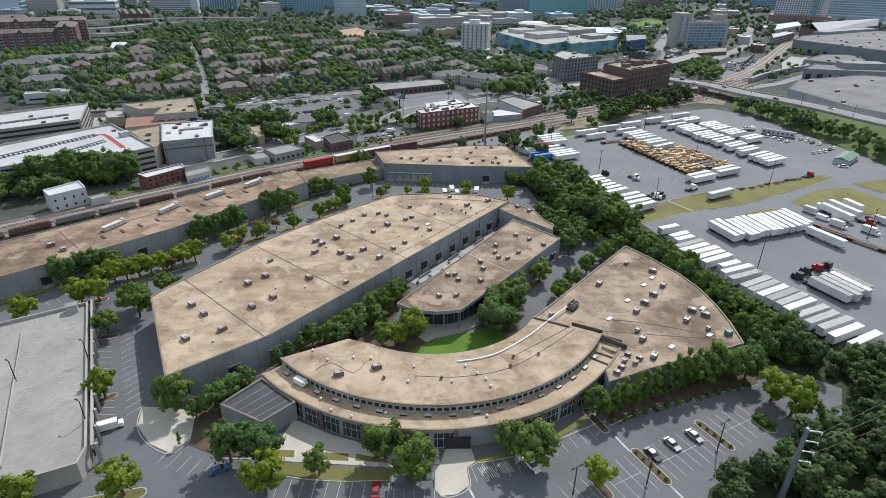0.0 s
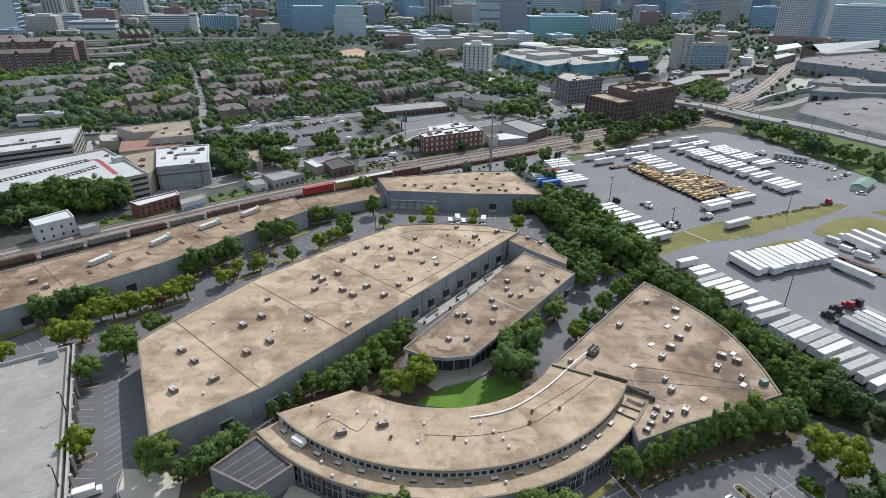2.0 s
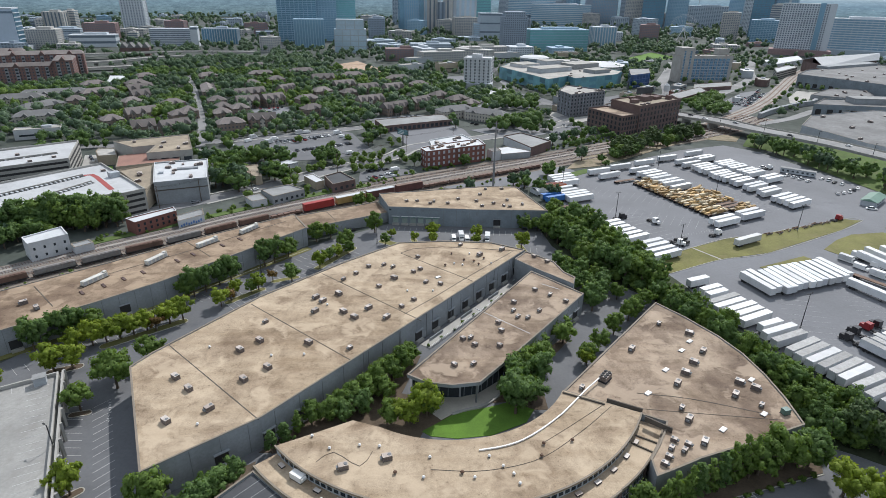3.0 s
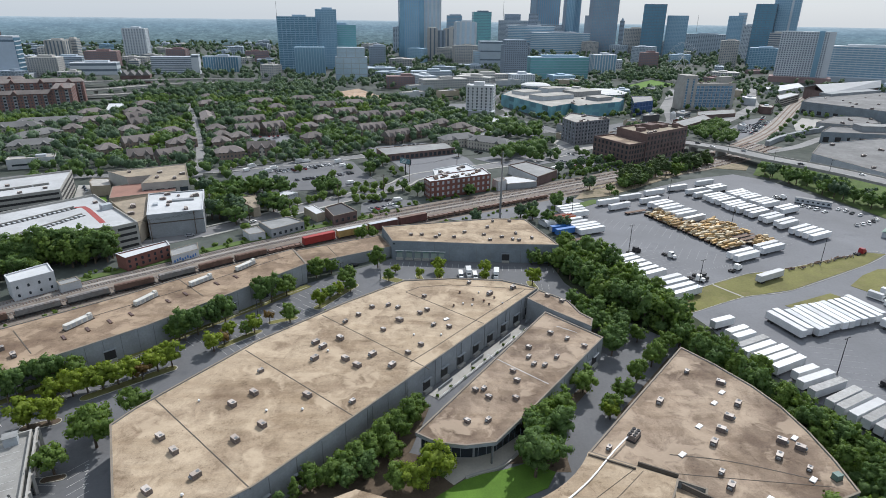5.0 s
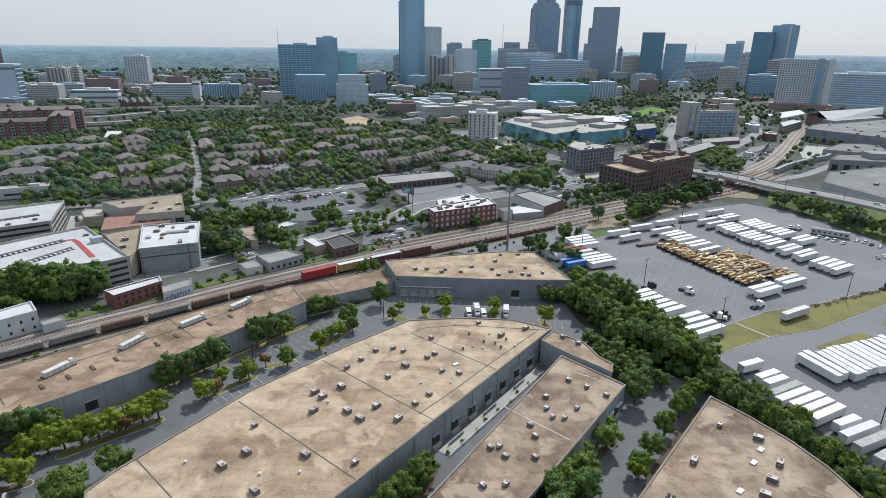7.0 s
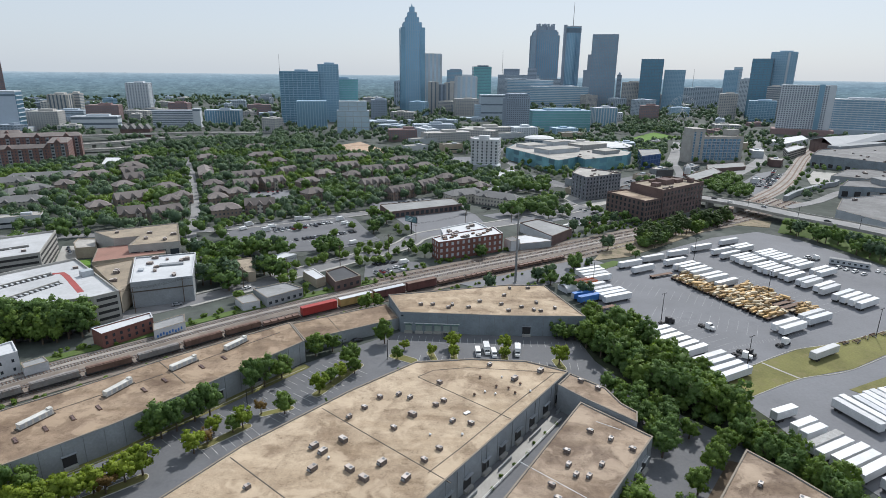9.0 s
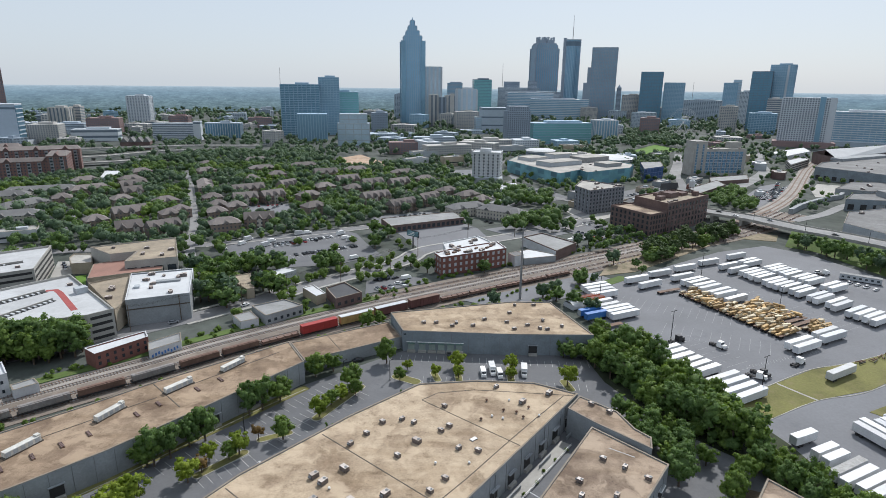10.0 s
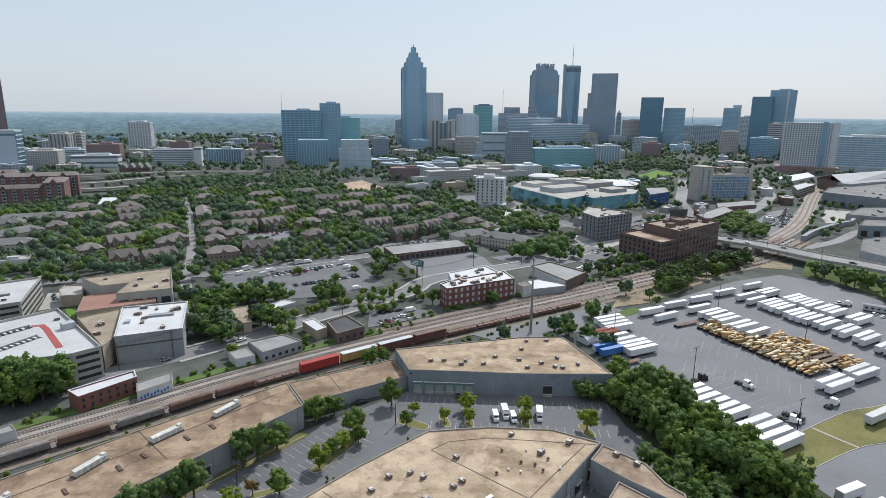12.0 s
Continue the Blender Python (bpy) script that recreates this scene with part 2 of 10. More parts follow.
M = {
    "land": surface("far_land", (0.045, 0.066, 0.046), 0.95, big=0.012, small=0.12, spread=0.45, alt=(0.08, 0.09, 0.082), stain=(0.12, 0.125, 0.12), stain_at=0.60),
    "asphalt": surface("asphalt", (0.135, 0.139, 0.149), 0.85, big=0.05, small=1.2, spread=0.16, stain=(0.085, 0.09, 0.10), stain_at=0.62),
    "asphalt_old": surface("worn_asphalt", (0.175, 0.18, 0.194), 0.88, big=0.03, small=0.9, spread=0.15, stain=(0.12, 0.125, 0.14), stain_at=0.63),
    "concrete": surface("concrete", (0.37, 0.36, 0.335), 0.85, big=0.12, small=2.0, spread=0.16, stain=(0.30, 0.28, 0.25), stain_at=0.66),
    "deck": surface("deck_concrete", (0.305, 0.30, 0.285), 0.85, big=0.11, small=1.3, spread=0.17, stain=(0.225, 0.215, 0.20), stain_at=0.57),
    "kerb": surface("kerb_concrete", (0.45, 0.43, 0.38), 0.85, big=0.4, small=3.0, spread=0.15),
    "roof": roofing("tan_roof_membrane", (0.375, 0.288, 0.197), (0.465, 0.372, 0.268), (0.19, 0.13, 0.083), 0.455),
    "roof_brown": roofing("brown_roof_membrane", (0.285, 0.21, 0.15), (0.40, 0.315, 0.235), (0.125, 0.085, 0.06), 0.40),
    "roof_worn": roofing("worn_brown_roof_membrane", (0.262, 0.186, 0.125), (0.36, 0.272, 0.19), (0.115, 0.073, 0.047), 0.42),
    "roof_dark": surface("black_roof_membrane", (0.06, 0.063, 0.07), 0.8, big=0.1, small=1.0, spread=0.2),
    "roof_white": surface("white_roof_membrane", (0.56, 0.575, 0.59), 0.75, big=0.06, small=0.8, spread=0.12, stain=(0.5, 0.49, 0.47), stain_at=0.64),
    "roof_grey": surface("grey_roof_membrane", (0.28, 0.285, 0.285), 0.85, big=0.05, small=0.6, spread=0.2, stain=(0.18, 0.18, 0.175), stain_at=0.58),
    "seam": surface("roof_seam", (0.10, 0.085, 0.07), 0.9, big=0.3, spread=0.2),
    "coping": surface("coping", (0.225, 0.19, 0.15), 0.8, big=0.2, spread=0.15),
    "panel": surface("grey_wall_panel", (0.27, 0.29, 0.305), 0.8, big=0.12, small=1.5, spread=0.2, stain=(0.2, 0.2, 0.2), stain_at=0.64),
    "panel_pale": surface("pale_wall_panel", (0.40, 0.43, 0.46), 0.8, big=0.12, small=1.5, spread=0.15, stain=(0.28, 0.29, 0.30), stain_at=0.66),
    "panel_blue": surface("blue_grey_wall_panel", (0.20, 0.235, 0.265), 0.8, big=0.12, small=1.5, spread=0.2, stain=(0.15, 0.165, 0.18), stain_at=0.62),
    "dock_green": surface("pale_green_dock_door", (0.30, 0.36, 0.33), 0.7, spread=0.2),
    "joint": surface("dark_joint", (0.19, 0.20, 0.21), 0.85),
    "white": surface("white_paint", (0.78, 0.78, 0.77), 0.55, big=0.2, small=1.5, spread=0.07),
    "stripe": surface("lane_paint", (0.52, 0.52, 0.51), 0.8, big=0.3, small=2.5, spread=0.3),
    "stripe_faded": surface("worn_lane_paint", (0.36, 0.36, 0.36), 0.85, big=0.3, small=2.5, spread=0.35),
    "glass": surface("dark_glass", (0.03, 0.04, 0.05), 0.12, spread=0.2),
    "grass": surface("mown_grass", (0.10, 0.20, 0.022), 0.95, big=0.12, small=3.0, spread=0.22),
    "grass_bank": surface("long_green_grass", (0.085, 0.135, 0.03), 0.95, big=0.08, small=1.6, spread=0.3, stain=(0.13, 0.135, 0.05), stain_at=0.6),
    "grass_dry": surface("dry_grass", (0.175, 0.17, 0.055), 0.95, big=0.06, small=1.2, spread=0.3, stain=(0.20, 0.17, 0.08), stain_at=0.58),
    "earth": surface("mulch_and_earth", (0.115, 0.085, 0.058), 0.95, big=0.2, small=2.0, spread=0.3),
    "ballast": surface("rail_ballast", (0.22, 0.185, 0.155), 0.95, big=0.06, small=2.5, spread=0.3, stain=(0.13, 0.10, 0.08), stain_at=0.56),
    "rust": surface("rusty_steel", (0.15, 0.085, 0.055), 0.75, big=0.3, small=2.0, spread=0.35),
    "steel": surface("dull_steel", (0.30, 0.30, 0.31), 0.5, metal=0.6, spread=0.15),
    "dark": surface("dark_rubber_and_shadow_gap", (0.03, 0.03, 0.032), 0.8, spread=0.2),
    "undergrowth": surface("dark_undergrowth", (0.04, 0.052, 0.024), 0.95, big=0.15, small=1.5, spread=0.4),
    "ballast_pale": surface("pale_rail_ballast", (0.30, 0.275, 0.25), 0.95, big=0.06, small=2.5, spread=0.2, stain=(0.2, 0.17, 0.14), stain_at=0.6),
    "bark": surface("bark", (0.12, 0.09, 0.065), 0.95, big=0.8, small=6.0, spread=0.3),
    "brick": surface("red_brick", (0.185, 0.08, 0.065), 0.9, big=0.15, small=2.0, spread=0.22),
    "brick_brown": surface("brown_brick", (0.145, 0.098, 0.09), 0.9, big=0.12, small=1.5, spread=0.25),
    "shingle": surface("brown_shingles", (0.205, 0.18, 0.17), 0.92, big=0.1, small=1.6, spread=0.22, per_piece=0.25),
    "shingle_grey": surface("grey_shingles", (0.175, 0.175, 0.175), 0.92, big=0.1, small=1.6, spread=0.18, per_piece=0.15),
    "leaf": foliage("leaf_green", (0.076, 0.132, 0.03), (0.18, 0.262, 0.06), 0.38),
    "leaf_bright": foliage("leaf_bright_green", (0.12, 0.18, 0.022), (0.28, 0.34, 0.045), 0.4),
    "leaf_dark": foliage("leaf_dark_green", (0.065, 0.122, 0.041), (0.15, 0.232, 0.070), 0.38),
    # distance haze is tinted into the next two leaf colours
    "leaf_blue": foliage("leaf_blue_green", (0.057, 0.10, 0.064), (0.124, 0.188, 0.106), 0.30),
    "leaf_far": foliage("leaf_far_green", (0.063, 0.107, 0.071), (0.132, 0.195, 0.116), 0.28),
    "leaf_pine": foliage("pine_needles", (0.042, 0.074, 0.030), (0.098, 0.146, 0.052), 0.24),
    "leaf_rust": foliage("leaf_turning", (0.11, 0.07, 0.02), (0.20, 0.13, 0.05)),
}
# ---- building blocks ----
def bm_new():
    return bmesh.new()


def box(bm, cx, cy, cz, sx, sy, sz, turn=0.0, taper=1.0):
    """A box round (cx, cy) that stands on cz; taper shrinks its top."""
    c, s = math.cos(turn), math.sin(turn)
    vs = []
    for z, k in ((cz, 1.0), (cz + sz, taper)):
        for ax, ay in ((-1, -1), (1, -1), (1, 1), (-1, 1)):
            x, y = ax * sx / 2 * k, ay * sy / 2 * k
            vs.append(bm.verts.new((cx + c * x - s * y, cy + s * x + c * y, z)))
    for f in ((3, 2, 1, 0), (4, 5, 6, 7), (0, 1, 5, 4), (1, 2, 6, 5), (2, 3, 7, 6), (3, 0, 4, 7)):
        bm.faces.new([vs[k] for k in f])


def ccw(poly):
    a = sum(p[0] * q[1] - q[0] * p[1] for p, q in zip(poly, poly[1:] + poly[:1]))
    return list(poly) if a > 0 else list(reversed(poly))


def prism(bm, poly, z0, z1):
    poly = ccw(poly)
    lo = [bm.verts.new((x, y, z0)) for x, y in poly]
    hi = [bm.verts.new((x, y, z1)) for x, y in poly]
    bm.faces.new(hi)
    bm.faces.new(list(reversed(lo)))
    for k in range(len(poly)):
        j = (k + 1) % len(poly)
        bm.faces.new((lo[k], lo[j], hi[j], hi[k]))


def inset(poly, d):
    """The polygon moved inwards by d."""
    poly = ccw(poly)
    out = []
    n = len(poly)
    for k in range(n):
        a, b, c = Vector(poly[k - 1]), Vector(poly[k]), Vector(poly[(k + 1) % n])
        u, v = (b - a).normalized(), (c - b).normalized()
        nu, nv = Vector((-u.y, u.x)), Vector((-v.y, v.x))
        m = nu + nv
        m = m / max(0.35, m.dot(nu)) if m.length > 0.01 else nu
        p = b + m * d
        out.append((p.x, p.y))
    return out


def ring(bm, outer, inner, z0, z1):
    """A wall that runs round between two outlines."""
    n = len(outer)
    v = [[bm.verts.new((x, y, z)) for x, y in poly] for poly in (outer, inner) for z in (z0, z1)]
    for k in range(n):
        j = (k + 1) % n
        bm.faces.new((v[0][k], v[0][j], v[1][j], v[1][k]))
        bm.faces.new((v[2][j], v[2][k], v[3][k], v[3][j]))
        bm.faces.new((v[1][k], v[1][j], v[3][j], v[3][k]))
        bm.faces.new((v[0][j], v[0][k], v[2][k], v[2][j]))


def tube(bm, a, b, r0, r1, n=8):
    """A tapered round bar from a to b."""
    a, b = Vector(a), Vector(b)
    q = (b - a).to_track_quat("Z", "Y")
    r = [[bm.verts.new(p + q @ Vector((math.cos(k * 2 * math.pi / n) * rad, math.sin(k * 2 * math.pi / n) * rad, 0))) for k in range(n)] for p, rad in ((a, r0), (b, r1))]
    for k in range(n):
        j = (k + 1) % n
        bm.faces.new((r[0][k], r[0][j], r[1][j], r[1][k]))
    bm.faces.new(r[1])
    bm.faces.new(list(reversed(r[0])))


def strip(bm, line, width, z0, z1):
    """A band along a line of places."""
    n = len(line)
    left, right = [], []
    for k in range(n):
        a, b = Vector(line[max(0, k - 1)]), Vector(line[min(n - 1, k + 1)])
        u = (b - a).normalized()
        nrm = Vector((-u.y, u.x)) * width / 2
        p = Vector(line[k])
        left.append(p + nrm)
        right.append(p - nrm)
    vs = [[bm.verts.new((p.x, p.y, z)) for p in side] for z in (z0, z1) for side in (left, right)]
    for k in range(n - 1):
        bm.faces.new((vs[2][k], vs[3][k], vs[3][k + 1], vs[2][k + 1]))
        bm.faces.new((vs[0][k], vs[2][k], vs[2][k + 1], vs[0][k + 1]))
        bm.faces.new((vs[3][k], vs[1][k], vs[1][k + 1], vs[3][k + 1]))
    for k in (0, n - 1):
        f = (vs[0][k], vs[1][k], vs[3][k], vs[2][k])
        bm.faces.new(f if k == 0 else tuple(reversed(f)))


def smooth_line(pts, step=6.0):
    """A smooth line through the places given."""
    p = [Vector((*q, 0)) for q in pts]
    p = [p[0] * 2 - p[1]] + p + [p[-1] * 2 - p[-2]]
    out = []
    for k in range(1, len(p) - 2):
        n = max(1, int((p[k + 1] - p[k]).length / step))
        for j in range(n):
            t = j / n
            q = 0.5 * ((2 * p[k]) + (p[k + 1] - p[k - 1]) * t + (2 * p[k - 1] - 5 * p[k] + 4 * p[k + 1] - p[k + 2]) * t * t + (3 * p[k] - p[k - 1] - 3 * p[k + 1] + p[k + 2]) * t ** 3)
            out.append((q.x, q.y))
    out.append((p[-2].x, p[-2].y))
    return out


def offset_line(line, d):
    out = []
    for k in range(len(line)):
        a, b = Vector(line[max(0, k - 1)]), Vector(line[min(len(line) - 1, k + 1)])
        u = (b - a).normalized()
        out.append((line[k][0] - u.y * d, line[k][1] + u.x * d))
    return out


def at_length(line, s):
    """Place and heading at s metres along a line."""
    for a, b in zip(line, line[1:]):
        d = math.dist(a, b)
        if s <= d or b is line[-1]:
            t = s / d
            return a[0] + (b[0] - a[0]) * t, a[1] + (b[1] - a[1]) * t, math.atan2(b[1] - a[1], b[0] - a[0])
        s -= d


def line_length(line):
    return sum(math.dist(a, b) for a, b in zip(line, line[1:]))


def world_of(ob):
    m = ob.matrix_basis.copy()
    while ob.parent:
        ob = ob.parent
        m = ob.matrix_basis @ m
    return m


def thing(name, label, category="", group="", kind="", at=(0, 0, 0), turn=0.0):
    ob = new(name)
    ob.empty_display_size = 0.5
    ob.matrix_basis = Matrix.Translation(at) @ Matrix.Rotation(turn, 4, "Z")
    return tagged(ob, label, category, group, kind)


def mesh_of(name, bm, material, smooth=False):
    me = bpy.data.meshes.new(name)
    bmesh.ops.recalc_face_normals(bm, faces=bm.faces)
    bm.to_mesh(me)
    bm.free()
    me.materials.append(M[material] if isinstance(material, str) else material)
    if smooth:
        me.polygons.foreach_set("use_smooth", [True] * len(me.polygons))
    return me


def part(name, bm, material, parent=None, label="", local=False, smooth=False):
    """Links a bmesh as one mesh object, under a thing or a part; places are the world's unless local."""
    if parent and not local:
        bm.transform(world_of(parent).inverted())
    ob = new(name, mesh_of(name, bm, material, smooth))
    if parent:
        ob.parent = parent
    return tagged(ob, label)


def piece(name, me, parent, m):
    """One of many alike pieces on a shared mesh, at the world pose m."""
    ob = new(name, me)
    ob.parent = parent
    ob.matrix_basis = world_of(parent).inverted() @ m
    return ob


def setting(name, bm, material, label, smooth=False):
    return tagged(part(name, bm, material, smooth=smooth), label, kind="structure")


FOOT, LOTS = [], []


def patch(name, poly, z, material, label):
    LOTS.append(poly)
    bm = bm_new()
    prism(bm, poly, z - 0.3, z)
    return setting(name, bm, material, label)


def centre(poly):
    return sum(p[0] for p in poly) / len(poly), sum(p[1] for p in poly) / len(poly)


def building(name, poly, h, wall, roof, label, parapet=0.5, base=0.0, coping="coping", category="building", group=""):
    """A flat-roofed building: walls with a parapet, the roof deck inside it, and a coping on the parapet."""
    poly = ccw(poly)
    FOOT.append(inset(poly, -3.0))
    e = thing(name, label, category, group, at=(*centre(poly), base))
    inn = inset(poly, 0.4)
    bm = bm_new()
    ring(bm, poly, inn, base, h + parapet)
    part("wall", bm, wall, e)
    bm = bm_new()
    prism(bm, inn, h - 0.4, h)
    part("roof", bm, roof, e)
    bm = bm_new()
    ring(bm, inset(poly, -0.06), inset(poly, 0.41), h + parapet, h + parapet + 0.1)
    part("coping", bm, coping, e)
    return e


def along(a, b):
    d = Vector((b[0] - a[0], b[1] - a[1]))
    return d.length, math.atan2(d.y, d.x)


def wall_pieces(parent, name, me, a, b, n, z, out=0.0, first=0.5, last=0.5):
    """n alike pieces at even steps along the wall from a to b; the outside lies to the right of that way."""
    length, turn = along(a, b)
    u = Vector((math.cos(turn), math.sin(turn)))
    o = Vector((u.y, -u.x)) * out
    for k in range(n):
        s = length * (first + (n - first - last) * k / max(1, n - 1)) / n if n > 1 else length / 2
        p = Vector(a) + u * s + o
        piece(name, me, parent, Matrix.Translation((p.x, p.y, z)) @ Matrix.Rotation(turn, 4, "Z"))


def box_mesh(name, sx, sy, sz, material, cz=0.0):
    bm = bm_new()
    box(bm, 0, 0, cz, sx, sy, sz)
    return mesh_of(name, bm, material)


def inside(p, poly):
    x, y = p
    hit = False
    for (x0, y0), (x1, y1) in zip(poly, poly[1:] + poly[:1]):
        if (y0 > y) != (y1 > y) and x < (x1 - x0) * (y - y0) / (y1 - y0) + x0:
            hit = not hit
    return hit

# ---- the land ----
def land_height(x, y):
    r = math.hypot(x, y - 80)
    t = min(1.0, max(0.0, (r - 2600) / 2100))
    return -0.12 + 80 * t * t * (3 - 2 * t)


def build_land():
    bm = bm_new()
    radii = [0, 60, 130, 220, 330, 460, 620, 820, 1100, 1450, 1900, 2400, 2800, 3200, 3600, 4000, 4350, 4700]
    n = 96
    rows = []
    for r in radii:
        row = []
        for k in range(n):
            a = k * 2 * math.pi / n
            x, y = r * math.sin(a), 80 + r * math.cos(a)
            row.append(bm.verts.new((x, y, land_height(x, y) + (noise.noise((x * 0.002, y * 0.002, 3)) * 9 if r > 3000 else 0))))
            if r == 0:
                break
        rows.append(row)
    for a, b in zip(rows, rows[1:]):
        for k in range(n):
            j = (k + 1) % n
            bm.faces.new((a[0], b[k], b[j]) if len(a) == 1 else (a[k], b[k], b[j], a[j]))
    setting("ground", bm, "land", "green and grey city land that reaches the horizon", smooth=True)


build_land()

YARD = [(58, 356), (72, 373), (116, 399), (182, 444), (222, 460), (240, 440), (250, 400), (262, 352), (264, 319), (420, 330), (420, 60), (180, 100), (110, 180), (92, 235), (66, 300)]
patch("yard", YARD, 0.02, "asphalt_old", "worn grey asphalt truck yard with faded bay lines")
patch("car_park", [(-165, 120), (-128, 190), (-70, 255), (-50, 272), (-20, 296), (56, 286), (62, 250), (96, 190), (120, 130), (110, 60), (-120, 55)], 0.02, "asphalt", "grey asphalt car park and lanes between the warehouses")

# grass
patch("grass_strip", [(97, 253), (116, 264), (137, 275), (158, 281), (212, 302), (220, 300), (201, 287), (149, 259), (124, 252), (96, 238), (92, 244)], 0.14, "grass_dry", "dry mown grass strip between the yards")
patch("grass_island", [(177, 263), (190, 274), (202, 281), (220, 284), (226, 266), (213, 247), (196, 250), (181, 256)], 0.14, "grass_dry", "dry grass island in the truck yard")
patch("grass_verge", [(137, 244), (163, 255.5), (165.5, 252), (139.5, 241)], 0.14, "grass_dry", "narrow dry grass verge in the truck yard")
patch("grass_point", [(225, 290), (248, 297), (262, 300), (262, 290), (232, 276)], 0.14, "grass_dry", "pointed grass verge beside the truck road")

# ---- railway ----
RAIL = smooth_line([(-320, 118), (-225, 205), (-158.8, 262.8), (-132.6, 284), (-100.9, 310.5), (-58.4, 341), (-3.8, 376), (65.8, 417.7), (145.6, 467), (226, 515), (300, 580)], 8.0)
bm = bm_new()
strip(bm, offset_line(RAIL, -13.5), 25, -0.2, 0.12)
setting("rail_bed", bm, "ballast", "brown stone ballast bed under the railway tracks")
bm = bm_new()
strip(bm, offset_line([p for p in RAIL if p[0] > -40], 2.0), 10, -0.2, 0.112)
setting("rail_bed_far", bm, "ballast", "brown stone ballast under the farthest track")
bm = bm_new()
strip(bm, offset_line(RAIL, -6.0), 8.4, 0.0, 0.135)
setting("rail_bed_pale", bm, "ballast_pale", "fresh pale ballast under two of the tracks")
bm = bm_new()
strip(bm, offset_line([p for p in RAIL if -170 < p[0] < 0], 2.6), 5.0, -0.2, 0.10)
setting("rail_verge_grass", bm, "grass_bank", "rough green grass beside the tracks")
TRACKS = {}
for n_track, d in enumerate((-21.5, -15.5, -8.5, -3.5, 1.8)):
    line = offset_line([p for p in RAIL if d < 0 or p[0] > -45], d)
    TRACKS[n_track] = line
    e = thing("railway_track", "rusty steel railway track on brown ballast", "railway track", "tracks side by side", at=(*line[len(line) // 2], 0))
    for side in (-0.72, 0.72):
        bm = bm_new()
        strip(bm, offset_line(line, side), 0.16, 0.27, 0.42)
        part("rail", bm, "steel", e)
    bm = bm_new()
    total = line_length(line)
    s = 0.4
    while s < total - 1:
        x, y, a = at_length(line, s)
        box(bm, x, y, 0.12, 0.3, 2.6, 0.17, a)
        s += 1.1
    tagged(part("sleeper_bed", bm, "rust", e), kind="stuff")

# ---- warehouses of the business park ----
MAIN = [(-88.2, 159.8), (-84.9, 166.9), (-62.6, 201.1), (-37.5, 228.9), (-16.9, 248.2), (2.8, 250.3), (21.9, 248.6), (35.2, 241.0), (-26.2, 163.3), (-46.1, 138.4), (-68.0, 120.4)]
MID = [(35.0, 223.3), (-10.5, 157.3), (-5.0, 153.6), (2.0, 152.4), (9.7, 153.6), (21.1, 167.3), (51.0, 205.0)]
LINK = [(35.5, 240.0), (29.9, 232.6), (36.2, 224.4), (48.6, 211.0), (50.4, 216.4), (47.2, 221.0), (44.9, 230.4)]
H_MAIN, H_MID, H_FAN = 9.0, 8.0, 7.5
main_house = building("main_warehouse", MAIN, H_MAIN, "panel", "roof", "long grey concrete-panel warehouse with a stained tan flat roof", 0.25)
MID_WALL = [(35.0, 223.3), (-9.2, 159.2), (-2.5, 157.6), (4.5, 157.4), (9.8, 159.2), (25.6, 173.0), (51.0, 205.0)]
mid_house = thing("middle_warehouse", "smaller warehouse with a brown stained flat roof and angled front", "building", at=(*centre(MID), 0))
FOOT.append(inset(MID, -3.0))
bm = bm_new()
ring(bm, ccw(MID_WALL), inset(MID_WALL, 0.4), 0, 7.4)
part("wall", bm, "panel", mid_house)
bm = bm_new()
prism(bm, inset(MID, 0.4), 7.35, H_MID)
part("roof", bm, "roof_brown", mid_house)
bm = bm_new()
ring(bm, ccw(MID), inset(MID, 0.4), 7.2, H_MID + 0.25)
part("fascia", bm, "panel", mid_house)
bm = bm_new()
ring(bm, inset(MID, -0.06), inset(MID, 0.41), H_MID + 0.25, H_MID + 0.35)
part("coping", bm, "coping", mid_house)
link_house = building("linking_wing", LINK, 8.8, "panel", "roof_brown", "brown-roofed wing joining two warehouses", 0.25)

CX, CY = 1.0, 165.3


def arc(r, a0, a1, n):
    return [(CX + r * math.cos(radians(a0 + (a1 - a0) * k / n)), CY + r * math.sin(radians(a0 + (a1 - a0) * k / n))) for k in range(n + 1)]


A0, A1 = -139, -27
cres = thing("crescent_building", "crescent-shaped building with a two-level tan roof and clerestory", "building", at=(CX, CY - 48, 0))
bm = bm_new()
prism(bm, arc(60.6, A0, A1, 40) + arc(55.0, A1, A0, 40), 0, 5.6)
part("lower_wall", bm, "panel", cres, "grey front wall")
bm = bm_new()
prism(bm, arc(60.9, A0, A1, 40) + arc(54.8, A1, A0, 40), 5.6, 6.0)
part("lower_roof", bm, "roof", cres)
bm = bm_new()
prism(bm, arc(60.95, A0, A1, 40) + arc(60.5, A1, A0, 40), 6.0, 6.22)
part("coping", bm, "coping", cres)
bm = bm_new()
prism(bm, arc(54.8, A0, A1, 40) + arc(34.8, A1, -120, 28) + [(-24, 137.5), (-30, 134)], 0, 8.1)
part("upper_wall", bm, "panel_pale", cres)
bm = bm_new()
prism(bm, arc(55.2, A0, A1, 40) + arc(34.5, A1, -120, 28) + [(-23.4, 138.0), (-31, 134.0)], 8.1, 8.5)
part("upper_roof", bm, "roof", cres)
bm = bm_new()
prism(bm, arc(55.3, A0, A1, 40) + arc(54.85, A1, A0, 40), 8.5, 8.75)
part("coping", bm, "coping", cres)
pane = box_mesh("pane", 1.15, 0.1, 0.9, "glass")
